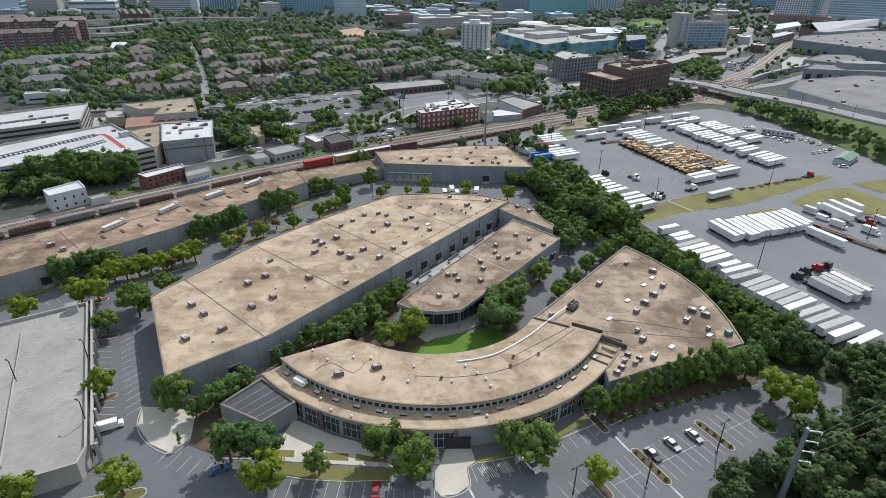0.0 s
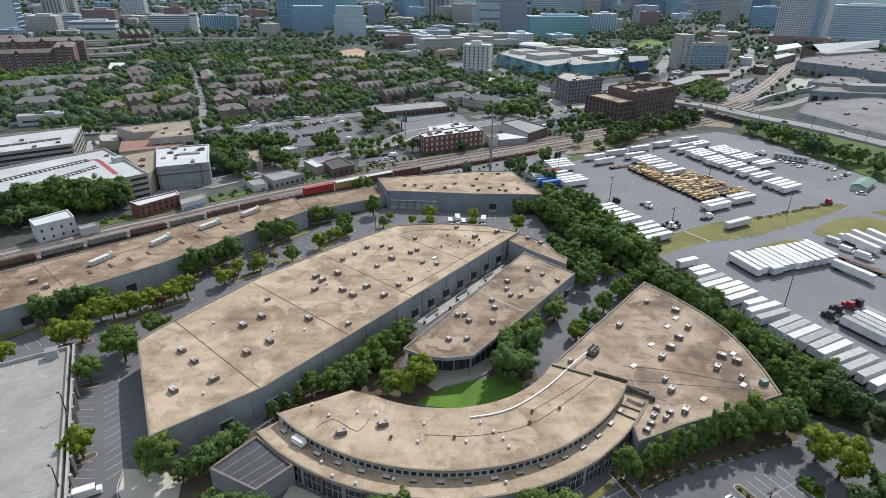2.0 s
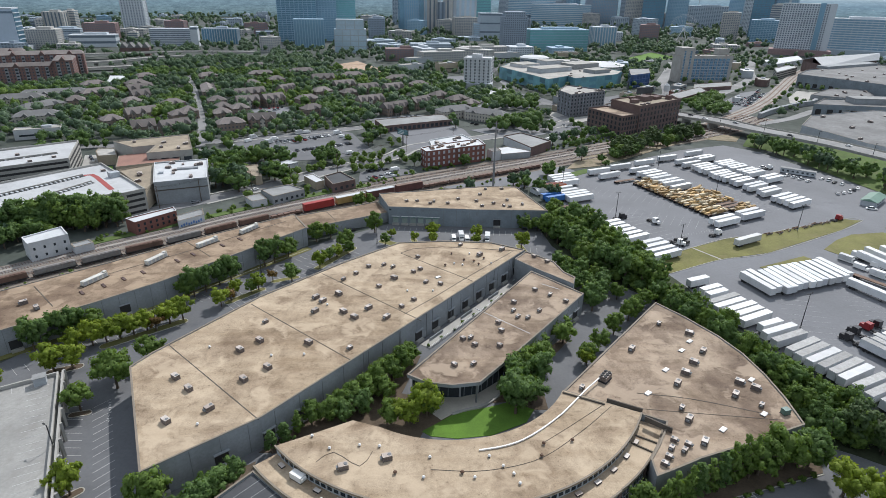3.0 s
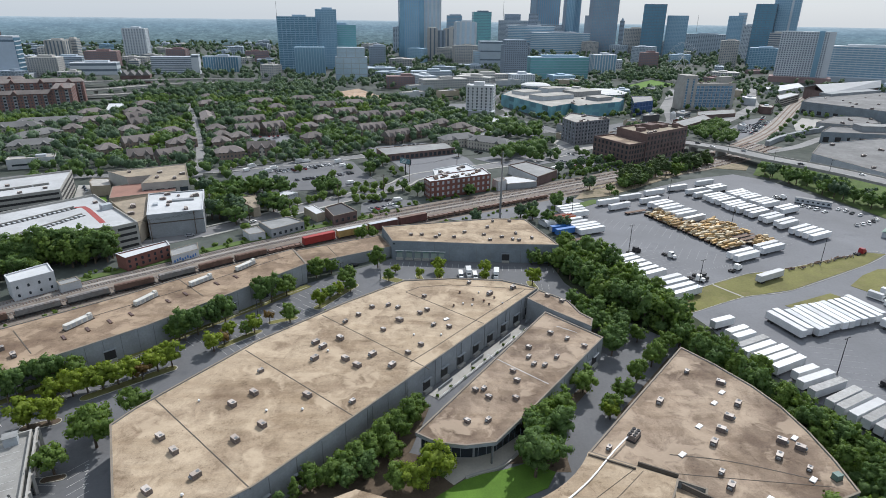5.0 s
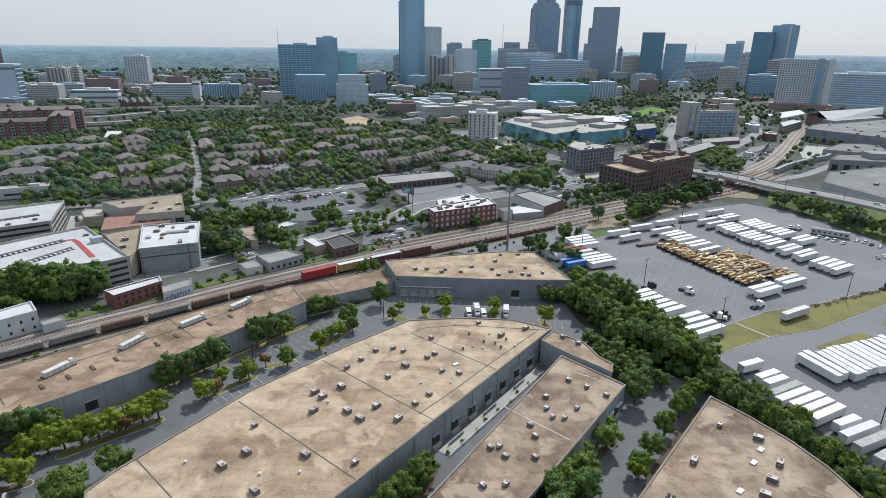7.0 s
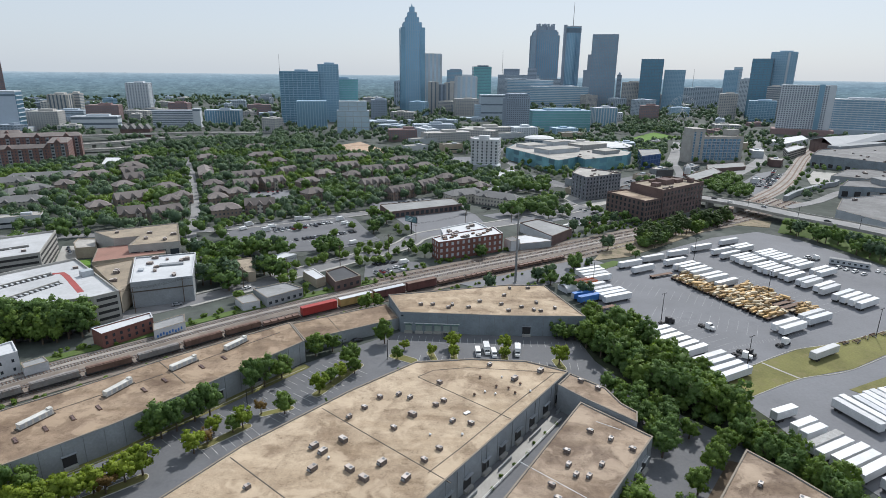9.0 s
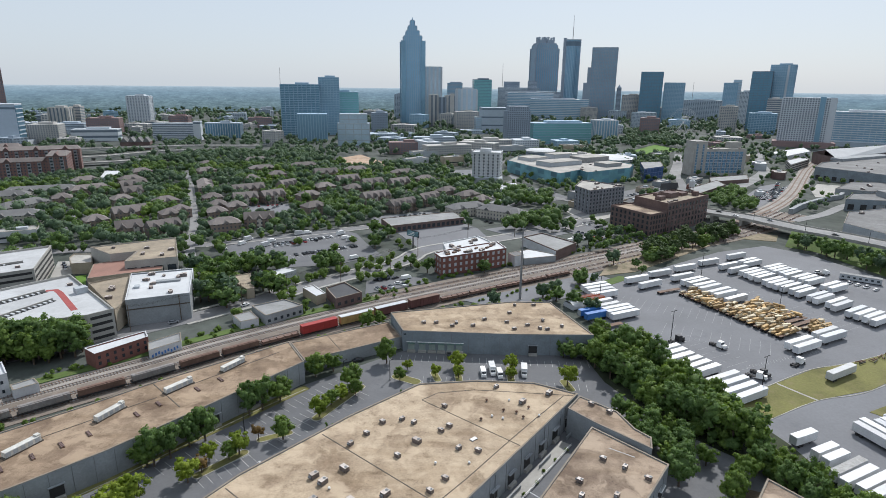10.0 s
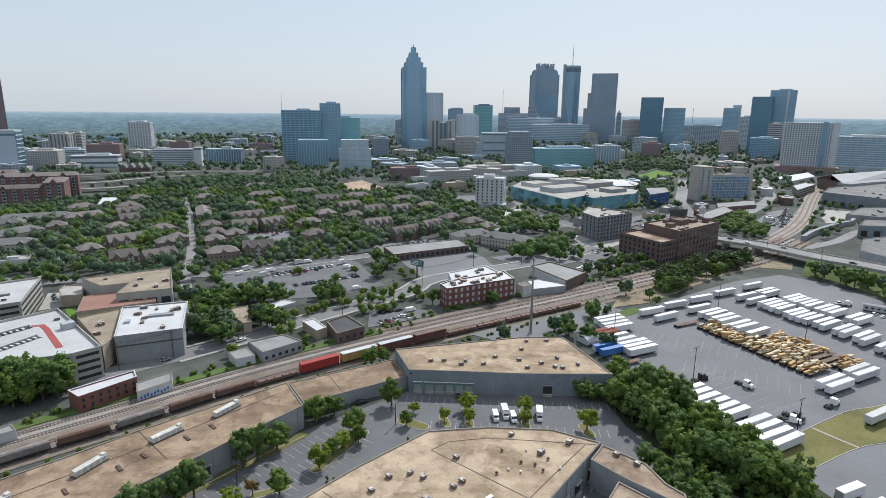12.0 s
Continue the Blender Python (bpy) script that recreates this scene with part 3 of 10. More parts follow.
for k in range(58):
    a = radians(A0 + 3 + (A1 - A0 - 8) * k / 57)
    piece("clerestory_window", pane, cres, Matrix.Translation((CX + 54.86 * math.cos(a), CY + 54.86 * math.sin(a), 6.55)) @ Matrix.Rotation(a + math.pi / 2, 4, "Z"))

FAN = [(75.0, 199.6), (81.5, 189.5), (87.3, 178.0), (90.4, 168), (91.6, 157.6), (91.6, 147), (90.6, 136.6), (75, 130.6), (59.3, 125.2), (52.0, 121.9), (46.8, 119.8), (47.3, 125.2), (51.2, 130.3), (54.1, 134.8), (55.7, 137.9), (50.6, 140.6), (32.2, 150.4)]
fan_house = building("fan_warehouse", FAN, H_FAN, "panel", "roof_brown", "fan-shaped warehouse with a brown stained flat roof", 0.25)

LEFT = smooth_line([(-150, 168), (-117.8, 197.0), (-102.5, 212), (-86.4, 231.6), (-59, 266)], 14)
LEFT_BACK = smooth_line([(-68.4, 283.2), (-107.4, 249.8), (-120.5, 236.4), (-131.7, 226.0), (-172, 190)], 14)
left_house = building("curved_warehouse", LEFT + LEFT_BACK, 8.5, "panel", "roof_worn", "long bending grey warehouse beside the railway with a tan roof", 0.2)
low_wing = building("low_wing", [(-60.6, 274.0), (-24.8, 295.4), (-31.2, 311.4), (-69.4, 289.9)], 5.0, "panel", "roof_worn", "low brown-roofed wing between two warehouses", 0.2)
FARB = [(-30.3, 312.5), (-24.0, 292.4), (-0.3, 290.4), (18.5, 288.6), (53.4, 287.8), (43.1, 325.1), (26, 325.8)]
far_house = building("end_warehouse", FARB, 9.0, "panel_blue", "roof", "grey-blue warehouse with a tan roof beside the car park", 0.25)
annex = building("annex", [(-44.6, 124.4), (-33.8, 115.0), (-40.6, 107.8), (-52.6, 114.2)], 5.2, "panel", "roof_dark", "small annex with a black flat roof", 0.5)

# parking deck
DECK = [(-165, 130), (-110.4, 162.8), (-78.5, 100.5), (-78.0, 95.5), (-100, 85), (-150, 70)]
deck = building("parking_deck", DECK, 4.5, "concrete", "deck", "open concrete parking deck with white bay lines", 1.0, category="parking deck", coping="concrete")

M["canopy_glass"] = surface("dark_canopy_sheet", (0.09, 0.11, 0.12), 0.3, big=0.5, spread=0.2)
M["paving"] = surface("pale_paving", (0.50, 0.47, 0.41), 0.85, big=0.15, small=1.4, spread=0.14, stain=(0.40, 0.37, 0.32), stain_at=0.64)
# ---- lots, lawns and markings of the business park ----
patch("lawn", [(-6.2, 143.4), (3.0, 150.6), (12.8, 153.2), (18.5, 155.4), (25, 152), (22, 146.7), (12.2, 141.8), (2.9, 140.6), (-4, 141.6)], 0.16, "grass", "bright mown lawn inside the crescent building")
patch("garden_bed", [(-26, 140), (-16, 136), (-9, 134), (-6, 143), (3, 151), (-8, 158), (-14, 160), (-36, 146)], 0.10, "earth", "brown mulch bed under the garden trees")
patch("garden_bed_east", [(25, 152), (18.5, 155.4), (13, 155), (15.3, 161.7), (22, 169), (42, 190), (43.5, 188.5), (29, 170), (29, 152)], 0.10, "earth", "brown mulch bed beside the drive")
patch("garden_terrace", [(-1.0, 147.8), (2.0, 150.3), (10.0, 153.3), (16.4, 158.8), (20.0, 166.0), (14, 166), (9.5, 163.2), (4.5, 161.0), (-2.5, 160.4), (-8.4, 160.2), (-9.6, 157)], 0.14, "paving", "pale curved paving under the canopy of the middle warehouse")
bm = bm_new()
strip(bm, smooth_line([(2.0, 150.0), (6.0, 151.7), (10.0, 153.1), (13.4, 155.5), (16.2, 158.6)], 1.0), 0.7, 0.0, 0.6)
setting("garden_wall", bm, "concrete", "low pale curved wall between lawn and paving")
patch("plaza", [(-37.6, 104.5), (-34.8, 114.6), (-31, 112.8), (-24, 109.0), (-16, 106.2), (-8, 104.8), (2, 104.4), (2.4, 99.7), (-8.6, 98.7), (-15.8, 99.4), (-31.9, 100.6), (-37.4, 101.2)], 0.14, "paving", "pale concrete plaza before the crescent building")
patch("plaza_grass", [(-28.9, 103.6), (-19.3, 103.0), (-19.2, 100.8), (-29.2, 101.3)], 0.17, "grass_dry", "small dry lawn beside the plaza walk")
patch("plaza_grass_east", [(-17.6, 103.0), (-10.5, 101.2), (-9.5, 100.1), (-17.5, 100.8)], 0.17, "grass_dry", "small dry lawn under the plaza trees")
patch("plaza_grass_west", [(-37.4, 104.4), (-32.4, 104.1), (-32.2, 102.0), (-37.3, 102.3)], 0.17, "grass_dry", "small dry lawn at the plaza's end")
patch("front_grass", [(-36.6, 100.6), (-32.0, 100.1), (-21.8, 99.2), (-8.8, 98.3), (-0.6, 97.9), (0.6, 95.3), (-8.4, 94.7), (-14.7, 94.7), (-24.1, 95.1), (-34.2, 97.0)], 0.15, "grass_dry", "dry grass strip before the plaza")
patch("entrance_paving", [(4.0, 105), (9.9, 105), (10.8, 100.3), (8.6, 98.5), (9.0, 93.5), (6, 91), (2.6, 90.6), (1.2, 92.2), (1.2, 97.4), (2.4, 99.6)], 0.15, "paving", "pale concrete paving at the entrance")
patch("entrance_grass", [(11.0, 101.6), (18.4, 103.6), (30, 108), (39.8, 115.4), (40, 112.9), (30, 106.6), (19.0, 102.0), (11.0, 100.0)], 0.15, "grass_dry", "grass strip along the crescent building")
patch("corner_paving", [(-75.2, 119.6), (-73.4, 112.6), (-68, 106.6), (-61.6, 103.4), (-58.6, 108.1), (-60.5, 117.0), (-66, 119)], 0.15, "paving", "pale concrete corner paving")
patch("tree_bed", [(-66, 119.4), (-58, 106), (-50, 102.4), (-37.5, 102.5), (-36.5, 104), (-48, 113), (-46, 122), (-47, 133)], 0.12, "earth", "mulched bed under dark trees")
patch("wall_bed", [(-47, 136), (-28, 160), (-10, 181), (-7, 178), (-12, 160), (-26, 146), (-38, 136)], 0.12, "earth", "mulched bed along the long warehouse")
patch("dock_apron", [(-9.5, 180), (31.5, 232), (35.2, 225), (-9, 160)], 0.06, "asphalt", "grey asphalt alley between the warehouses")
patch("alley_walk", [(-7.1, 184.8), (27.3, 228.3), (30.2, 226.0), (-4.2, 182.5)], 0.16, "concrete", "pale concrete walk along the loading wall")
patch("alley_bed", [(-6.6, 166.5), (33.6, 224.6), (34.2, 224.0), (-6.0, 166.0)], 0.14, "earth", "narrow planted bed along the middle warehouse")
patch("fan_bed", [(44, 118), (48, 112), (60, 119), (92, 128), (96, 136), (92, 138), (60, 125.5)], 0.12, "earth", "mulched bed under the trees by the fan warehouse")
patch("fan_verge", [(32, 149), (48, 175), (74, 205), (79, 203), (74, 199), (50, 170), (34, 150)], 0.12, "earth", "mulched verge beside the fan warehouse")
patch("rail_verge", [(-150, 172), (-118, 199), (-103, 213), (-88, 231), (-70, 252), (-59, 264), (-56.5, 261.5), (-68, 248), (-86, 228), (-101, 210), (-116, 195), (-146, 168)], 0.12, "grass_dry", "narrow dry verge along the bending warehouse")
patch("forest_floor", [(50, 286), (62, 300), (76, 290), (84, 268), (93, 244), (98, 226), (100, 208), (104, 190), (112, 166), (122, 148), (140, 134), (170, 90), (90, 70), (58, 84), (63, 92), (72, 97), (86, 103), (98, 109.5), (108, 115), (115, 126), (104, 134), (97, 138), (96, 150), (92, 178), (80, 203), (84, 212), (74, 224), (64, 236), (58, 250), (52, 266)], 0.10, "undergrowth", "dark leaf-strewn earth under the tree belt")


def kerbed_island(poly, fill="earth", label="kerbed planting island in the car park"):
    e = thing("planting_island", label, "planting island", "planting islands", at=(*centre(poly), 0))
    bm = bm_new()
    ring(bm, ccw(poly), inset(poly, 0.22), 0, 0.17)
    part("kerb", bm, "kerb", e)
    bm = bm_new()
    prism(bm, inset(poly, 0.22), 0, 0.12)
    part("bed", bm, fill, e)


def capsule(a, b, r):
    length, t = along(a, b)
    out = []
    for (cx, cy), a0 in ((a, t + math.pi / 2), (b, t - math.pi / 2)):
        out += [(cx + r * math.cos(a0 + math.pi * k / 6), cy + r * math.sin(a0 + math.pi * k / 6)) for k in range(7)]
    return out


for a, b, r, fill in (((49.8, 103.0), (54.0, 94.3), 1.3, "earth"), ((69.2, 112.5), (73.3, 104.4), 1.3, "earth"), ((37.8, 94.6), (39.6, 90.6), 1.3, "earth"), ((41.2, 117.2), (44.2, 110.4), 1.2, "earth"), ((85.2, 113.4), (86.6, 110.6), 1.7, "grass"),
                      ((-25.4, 270.5), (-18.6, 266.4), 2.3, "grass_dry"), ((-11.5, 273), (-10.2, 267.5), 1.5, "grass_dry"), ((-2.6, 279), (-2.2, 267), 1.5, "grass_dry"), ((17.9, 277), (17.2, 266), 1.5, "grass_dry"), ((37, 266), (38, 260), 1.8, "grass_dry"),
                      ((-50.5, 242), (-38.4, 262.8), 1.8, "grass_dry"), ((-65.5, 230.0), (-57.8, 233.6), 1.5, "grass_dry"), ((-78.5, 213), (-68.8, 223.4), 1.6, "grass_dry"), ((-109, 184), (-90, 199.5), 1.8, "grass_dry"), ((-118, 170.0), (-111.5, 173.0), 1.6, "earth"), ((-89, 86), (-64, 92), 1.6, "grass_dry"), ((-101, 150.5), (-97.5, 151.5), 1.2, "earth"), ((-87, 122), (-85, 124), 1.2, "earth")):
    kerbed_island(capsule(a, b, r), fill)


def bay_lines(name, a, b, n, length, lean=90, z=0.045, both=False, w=0.11, mat="stripe"):
    """Painted parking bays: n lines at even steps from a to b."""
    bm = bm_new()
    d, turn = along(a, b)
    u = Vector((math.cos(turn), math.sin(turn)))
    v = Vector((math.cos(turn + radians(lean)), math.sin(turn + radians(lean))))
    for k in range(n):
        p = Vector(a) + u * d * k / max(1, n - 1)
        c = p + v * (0 if both else length / 2)
        box(bm, c.x, c.y, z - 0.02, length * (2 if both else 1), w, 0.02, turn + radians(lean))
    if both:
        c = Vector(a) + u * d / 2
        box(bm, c.x, c.y, z - 0.022, d, w, 0.02, turn)
    setting(name, bm, mat, "faded white painted parking bay lines")


bay_lines("bay_lines_low", (41.5, 93.2), (49.0, 96.9), 4, 5.4, both=True)
bay_lines("bay_lines_low_mid", (54.4, 99.6), (68.8, 106.9), 7, 5.4, both=True)
bay_lines("bay_lines_low_east", (74.6, 109.8), (84.4, 114.7), 5, 5.4, both=True)
bay_lines("bay_lines_low_west", (31.5, 88.2), (36.8, 90.9), 3, 5.4, both=True)
bay_lines("bay_lines_crescent", (20.5, 103.2), (39.5, 111.6), 8, 5.2, -90)
bay_lines("bay_lines_front", (-34, 95.8), (-9, 94.0), 10, 5.4, -90)
bay_lines("bay_lines_front_east", (-8, 92.2), (1.0, 92.6), 5, 5.4, -90)
bay_lines("bay_lines_entrance", (9.6, 99.4), (20, 101.9), 5, 5.2, -90)
bay_lines("bay_lines_corner", (-62.0, 105.0), (-50.7, 100.6), 5, 5.2, -90)
bay_lines("bay_lines_deck_side", (-108.0, 159.5), (-83.6, 111.5), 19, 5.2, 62)
bay_lines("bay_lines_main_side", (-94.0, 157.4), (-74.8, 120.6), 15, 5.2, -65)
bay_lines("bay_lines_left_a", (-131, 172), (-103, 203.5), 14, 5.2, -90)
bay_lines("bay_lines_left_b", (-100, 207.5), (-48.5, 268), 27, 5.2, -90)
bay_lines("bay_lines_left_c", (-107, 184.5), (-92, 196.8), 8, 5.2, 90)
bay_lines("bay_lines_left_d", (-78.5, 211.5), (-67, 222.4), 7, 5.2, both=True)
bay_lines("bay_lines_left_e", (-63, 228.5), (-38.8, 259.5), 15, 5.2, both=True)
bay_lines("bay_lines_far_a", (-24.5, 289.2), (50, 281.6), 27, 5.2, -90)
bay_lines("bay_lines_far_b", (-16, 265.4), (44, 258.6), 22, 5.4, 90)
bay_lines("bay_lines_top_deck", (-163.5, 124.5), (-113.5, 157.3), 22, 5.0, 90, 4.53)
bay_lines("bay_lines_deck_east", (-110.5, 158.2), (-81.4, 101.4), 24, 5.0, -90, 4.53)
bay_lines("bay_lines_deck_mid", (-119.5, 141.5), (-98, 99.5), 17, 5.0, 90, 4.53)
bm = bm_new()
for line in ([(46.2, 108.3), (48.4, 103.2)], [(54.4, 93.2), (57.0, 87.6)], [(-63.2, 219.4), (-59.9, 215.4)], [(8.6, 93.2), (11.2, 86.5)]):
    strip(bm, line, 0.5, 0.03, 0.05)
setting("stop_lines", bm, "stripe", "broad white painted lines across the lanes")
bm = bm_new()
for k in range(8):
    box(bm, -93.6 + 0.5 * k, 155.8 - 1.1 * k, 0.03, 0.9, 0.25, 0.02, 0.5 + (k % 2) * 1.2)
for k in range(9):
    box(bm, 66.3 + 0.85 * k, 119.2 + 0.36 * k, 0.03, 0.18, 1.5, 0.02, 0.4 + (k % 3) * 0.5)
for k in range(7):
    box(bm, 12.0 + 0.5 * k, 96.9 + 0.1 * k, 0.03, 0.16, 3.6, 0.02, 0.45)
    box(bm, 16.5 + 0.4 * k, 98.3 + 0.1 * k, 0.03, 0.16, 3.2, 0.02, 0.45)
setting("hatching", bm, "stripe", "hatched white painted no-parking marks")
for n_k, line in enumerate(([(-75.4, 119.8), (-73.6, 112.6), (-68.2, 106.4), (-61.6, 103.2), (-58.4, 107.6)], [(-50, 101.6), (-37, 101.2), (-34.9, 97.0), (-22.2, 94.9), (-9.0, 95.0)], [(1.2, 95.0), (2.4, 90.6), (6, 90.6), (9.2, 93.2), (8.9, 98.4), (11, 99.8), (19, 101.7), (30, 106.3), (44, 113.4)], [(46, 112.0), (60, 118.6), (92, 127.6)], [(-58, 261), (-70, 248.5), (-88, 227), (-103, 209), (-118, 194.5)])):
    bm = bm_new()
    strip(bm, smooth_line(line, 1.5), 0.22, 0.0, 0.18)
    setting("kerb", bm, "kerb", "pale concrete kerb along the car park")

# ---- roof seams ----
bm = bm_new()
for line in ([(-81.6, 170.8), (-46.6, 137.8)], [(-64.4, 195.9), (-26.8, 163.0)], [(-44.4, 219.1), (-7.0, 185.2)], [(-15.9, 237.9), (11.8, 213.0)], [(-15.9, 237.9), (-10.7, 242.3), (1.3, 244.2), (16.4, 242.4), (33.4, 240.2)], [(-12.6, 189.1), (-4.0, 199.0), (12.1, 218.9), (30.3, 240.2)]):
    strip(bm, smooth_line(line, 8), 0.28, H_MAIN - 0.1, H_MAIN + 0.05)
part("roof_seam", bm, "seam", main_house, "dark expansion joint")
bm = bm_new()
for line in ([(11.4, 194.8), (27.6, 178.8)], [(37.0, 213.0), (43.0, 208.6)]):
    strip(bm, line, 0.2, H_MID - 0.1, H_MID + 0.05)
part("roof_seam", bm, "roof_white", mid_house, "pale membrane seam")
bm = bm_new()
for line in ([(-144.4, 209.2), (-129.8, 195.0)], [(-107.8, 251.6), (-91.3, 235.0)], [(-127, 216), (-101, 241)], [(-96, 246.5), (-70, 274)]):
    strip(bm, line, 0.3, 8.4, 8.58)
part("roof_seam", bm, "seam", left_house, "dark expansion joint")
bm = bm_new()
strip(bm, [(-48, 282.5), (-55.5, 296.5)], 0.25, 4.9, 5.06)
part("roof_seam", bm, "seam", low_wing)
bm = bm_new()
for line in ([(-42.4, 122.2), (-50.2, 113.2)], [(-40.2, 120.2), (-47.8, 112.0)], [(-38.0, 118.2), (-45.4, 110.8)], [(-35.9, 116.4), (-43.0, 109.6)]):
    strip(bm, line, 0.12, 5.15, 5.23)
part("roof_seam", bm, "roof_grey", annex, "grey lap seam")
bm = bm_new()
strip(bm, smooth_line([(52, 149.6), (66, 147), (84, 140.5)], 4), 0.25, 7.45, 7.56)
strip(bm, smooth_line([(33.5, 146), (52, 143.0), (86, 138.5)], 4), 0.18, 7.45, 7.56)
part("roof_seam", bm, "seam", fan_house)
# crescent roof: fire walls, pipe, cables
for a, b, h in (((31.4, 148.5), (41.4, 143.5), 1.0), ((42.6, 145.6), (50.7, 141.4), 1.0), ((50.4, 138.6), (55.7, 134.1), 0.8)):
    bm = bm_new()
    strip(bm, [a, b], 0.35, 7.4, 8.5 + 0.45 * h)
    part("fire_wall", bm, "seam", cres, "low dark fire wall")
for a0, a1 in ((-52, -28.5),):
    bm = bm_new()
    prism(bm, arc(60.9, a0, a1, 10) + arc(60.5, a1, a0, 10), 6.0, 6.45)
    part("parapet", bm, "coping", cres)
for a0 in (-37, -33.5):
    bm = bm_new()
    p, q = arc(55.2, a0, a0, 1)[0], arc(60.6, a0, a0, 1)[0]
    strip(bm, [p, q], 0.3, 6.0, 6.35)
    part("roof_upstand", bm, "seam", cres)
bm = bm_new()
strip(bm, smooth_line([(7.3, 127.1), (14.2, 128.7), (20.4, 132.0), (29.2, 139.6), (37.8, 149.3), (43.5, 155.2)], 2), 0.32, 8.6, 8.92)
tagged(part("roof_pipe", bm, "white"), "white insulated pipe bending across the crescent roof", "pipe")
for line in ([(22.6, 129.5), (30, 135.0), (41, 143.5)], [(-4, 121.4), (8, 121.0), (21, 124.5), (33, 133.6), (43, 143)], [(-30, 124), (-26.5, 127.0), (-20, 122.6), (-17.5, 127.2)]):
    bm = bm_new()
    strip(bm, smooth_line(line, 2), 0.12, 8.5, 8.58)
    tagged(part("roof_cable", bm, "seam"), "thin dark cable run on the tan roof", "cable")

# ---- walls: piers, docks, windows ----
M["green_unit"] = surface("green_unit_paint", (0.09, 0.17, 0.15), 0.5, spread=0.15)


def dress_wall(parent, a, b, h, step=7.5, docks=(), pier="joint", door="dark"):
    """Vertical joints along a panel wall, and dock doors at the shares given."""
    length, turn = along(a, b)
    n = max(2, int(length / step))
    wall_pieces(parent, "panel_joint", box_mesh("panel_joint", 0.14, 0.12, h - 0.4, pier), a, b, n, 0.1, 0.02)
    u = Vector((math.cos(turn), math.sin(turn)))
    o = Vector((u.y, -u.x))
    for s in docks:
        p = Vector(a) + u * length * s
        e = part("dock_door", bm_box(0, -0.02, 1.1, 3.4 if door == "dark" else 2.6, 0.2, 3.2 if door == "dark" else 2.6), door, parent, "shut loading door", local=True)
        e.matrix_basis = world_of(parent).inverted() @ Matrix.Translation((p.x, p.y, 0)) @ Matrix.Rotation(turn, 4, "Z")
        part("canopy", bm_box(0, -0.5, 4.5 if door == "dark" else 3.9, 3.9 if door == "dark" else 2.9, 0.8, 0.16), "panel" if door == "dark" else "green_unit", e, "pale dock canopy", local=True)
        part("dock_frame", bm_box(0, -0.06, 4.3, 3.8, 0.24, 0.25), "white", e, local=True)
        part("dock_step", bm_box(0, -0.5, 0, 3.4, 1.0, 1.0), "concrete", e, local=True)


def bm_box(*a):
    bm = bm_new()
    box(bm, *a)
    return bm


dress_wall(main_house, (-68.0, 120.4), (-46.1, 138.4), 9, 6, (0.12, 0.62))
dress_wall(main_house, (-46.1, 138.4), (-26.2, 163.3), 9, 7, (0.05, 0.4))
dress_wall(main_house, (-26.2, 163.3), (35.2, 241.0), 9, 8, (0.30, 0.39, 0.48, 0.57, 0.66, 0.75, 0.84, 0.93))
dress_wall(main_house, (-88.2, 159.8), (-68.0, 120.4), 9, 8)
dress_wall(mid_house, (25.6, 173.0), (51.0, 205.0), 7.6, 7, (0.7, 0.85))
dress_wall(fan_house, (59.3, 125.2), (75, 130.6), 7.5, 6)
dress_wall(fan_house, (32.2, 150.4), (50, 172.0), 7.5, 7)
dress_wall(far_house, (-24.0, 292.4), (-0.3, 290.4), 9, 6, (0.14, 0.33, 0.50, 0.66, 0.82, 0.97), "joint", "dock_green")
dress_wall(far_house, (-0.3, 290.4), (18.5, 288.6), 9, 6)
dress_wall(far_house, (18.5, 288.6), (53.4, 287.8), 9, 6, (0.3,))
dress_wall(far_house, (-30.3, 312.5), (-24.0, 292.4), 9, 5)
LEFT_DOCKS = [(-135, 181.5), (-112.5, 205), (-104.5, 212.5), (-83.5, 238.5), (-73, 249)]
for a, b in zip(LEFT, LEFT[1:]):
    length, turn = along(a, b)
    u = Vector((math.cos(turn), math.sin(turn)))
    shares = [(Vector(p) - Vector((a[0], a[1]))).dot(u) / length for p in LEFT_DOCKS]
    dress_wall(left_house, a, b, 8.5, 5, [q for q in shares if 0.1 < q < 0.9])
front = MID_WALL[1:6]
for a, b in zip(front, front[1:]):
    length, turn = along(a, b)
    u = Vector((math.cos(turn), math.sin(turn)))
    c = Vector(a) + u * length / 2 + Vector((u.y, -u.x)) * 0.05
    part("glazed_front", bm_box(c.x, c.y, 0.3, length - 0.6, 0.12, 6.4, turn), "glass", mid_house, "dark bluish glazed front")
    for k in range(max(1, int(length / 2.4))):
        q = Vector(a) + u * (2.4 * k + 1.2) + Vector((u.y, -u.x)) * 0.14
        part("mullion", bm_box(q.x, q.y, 0.3, 0.12, 0.14, 6.4, turn), "panel_blue", mid_house)
for x, y in ((-4.6, 155.4), (9.0, 155.2)):
    part("column", bm_box(x, y, 0, 0.4, 0.4, 7.3, 0.3), "joint", mid_house)
clere = box_mesh("vent_window", 1.0, 0.12, 0.6, "glass")
for k in range(11):
    wall_pieces(far_house, "vent_window", clere, (-24 + 6.8 * k, 292.4 - 0.42 * k), (-22.6 + 6.8 * k, 292.3 - 0.42 * k), 1, 7.4, 0.03)
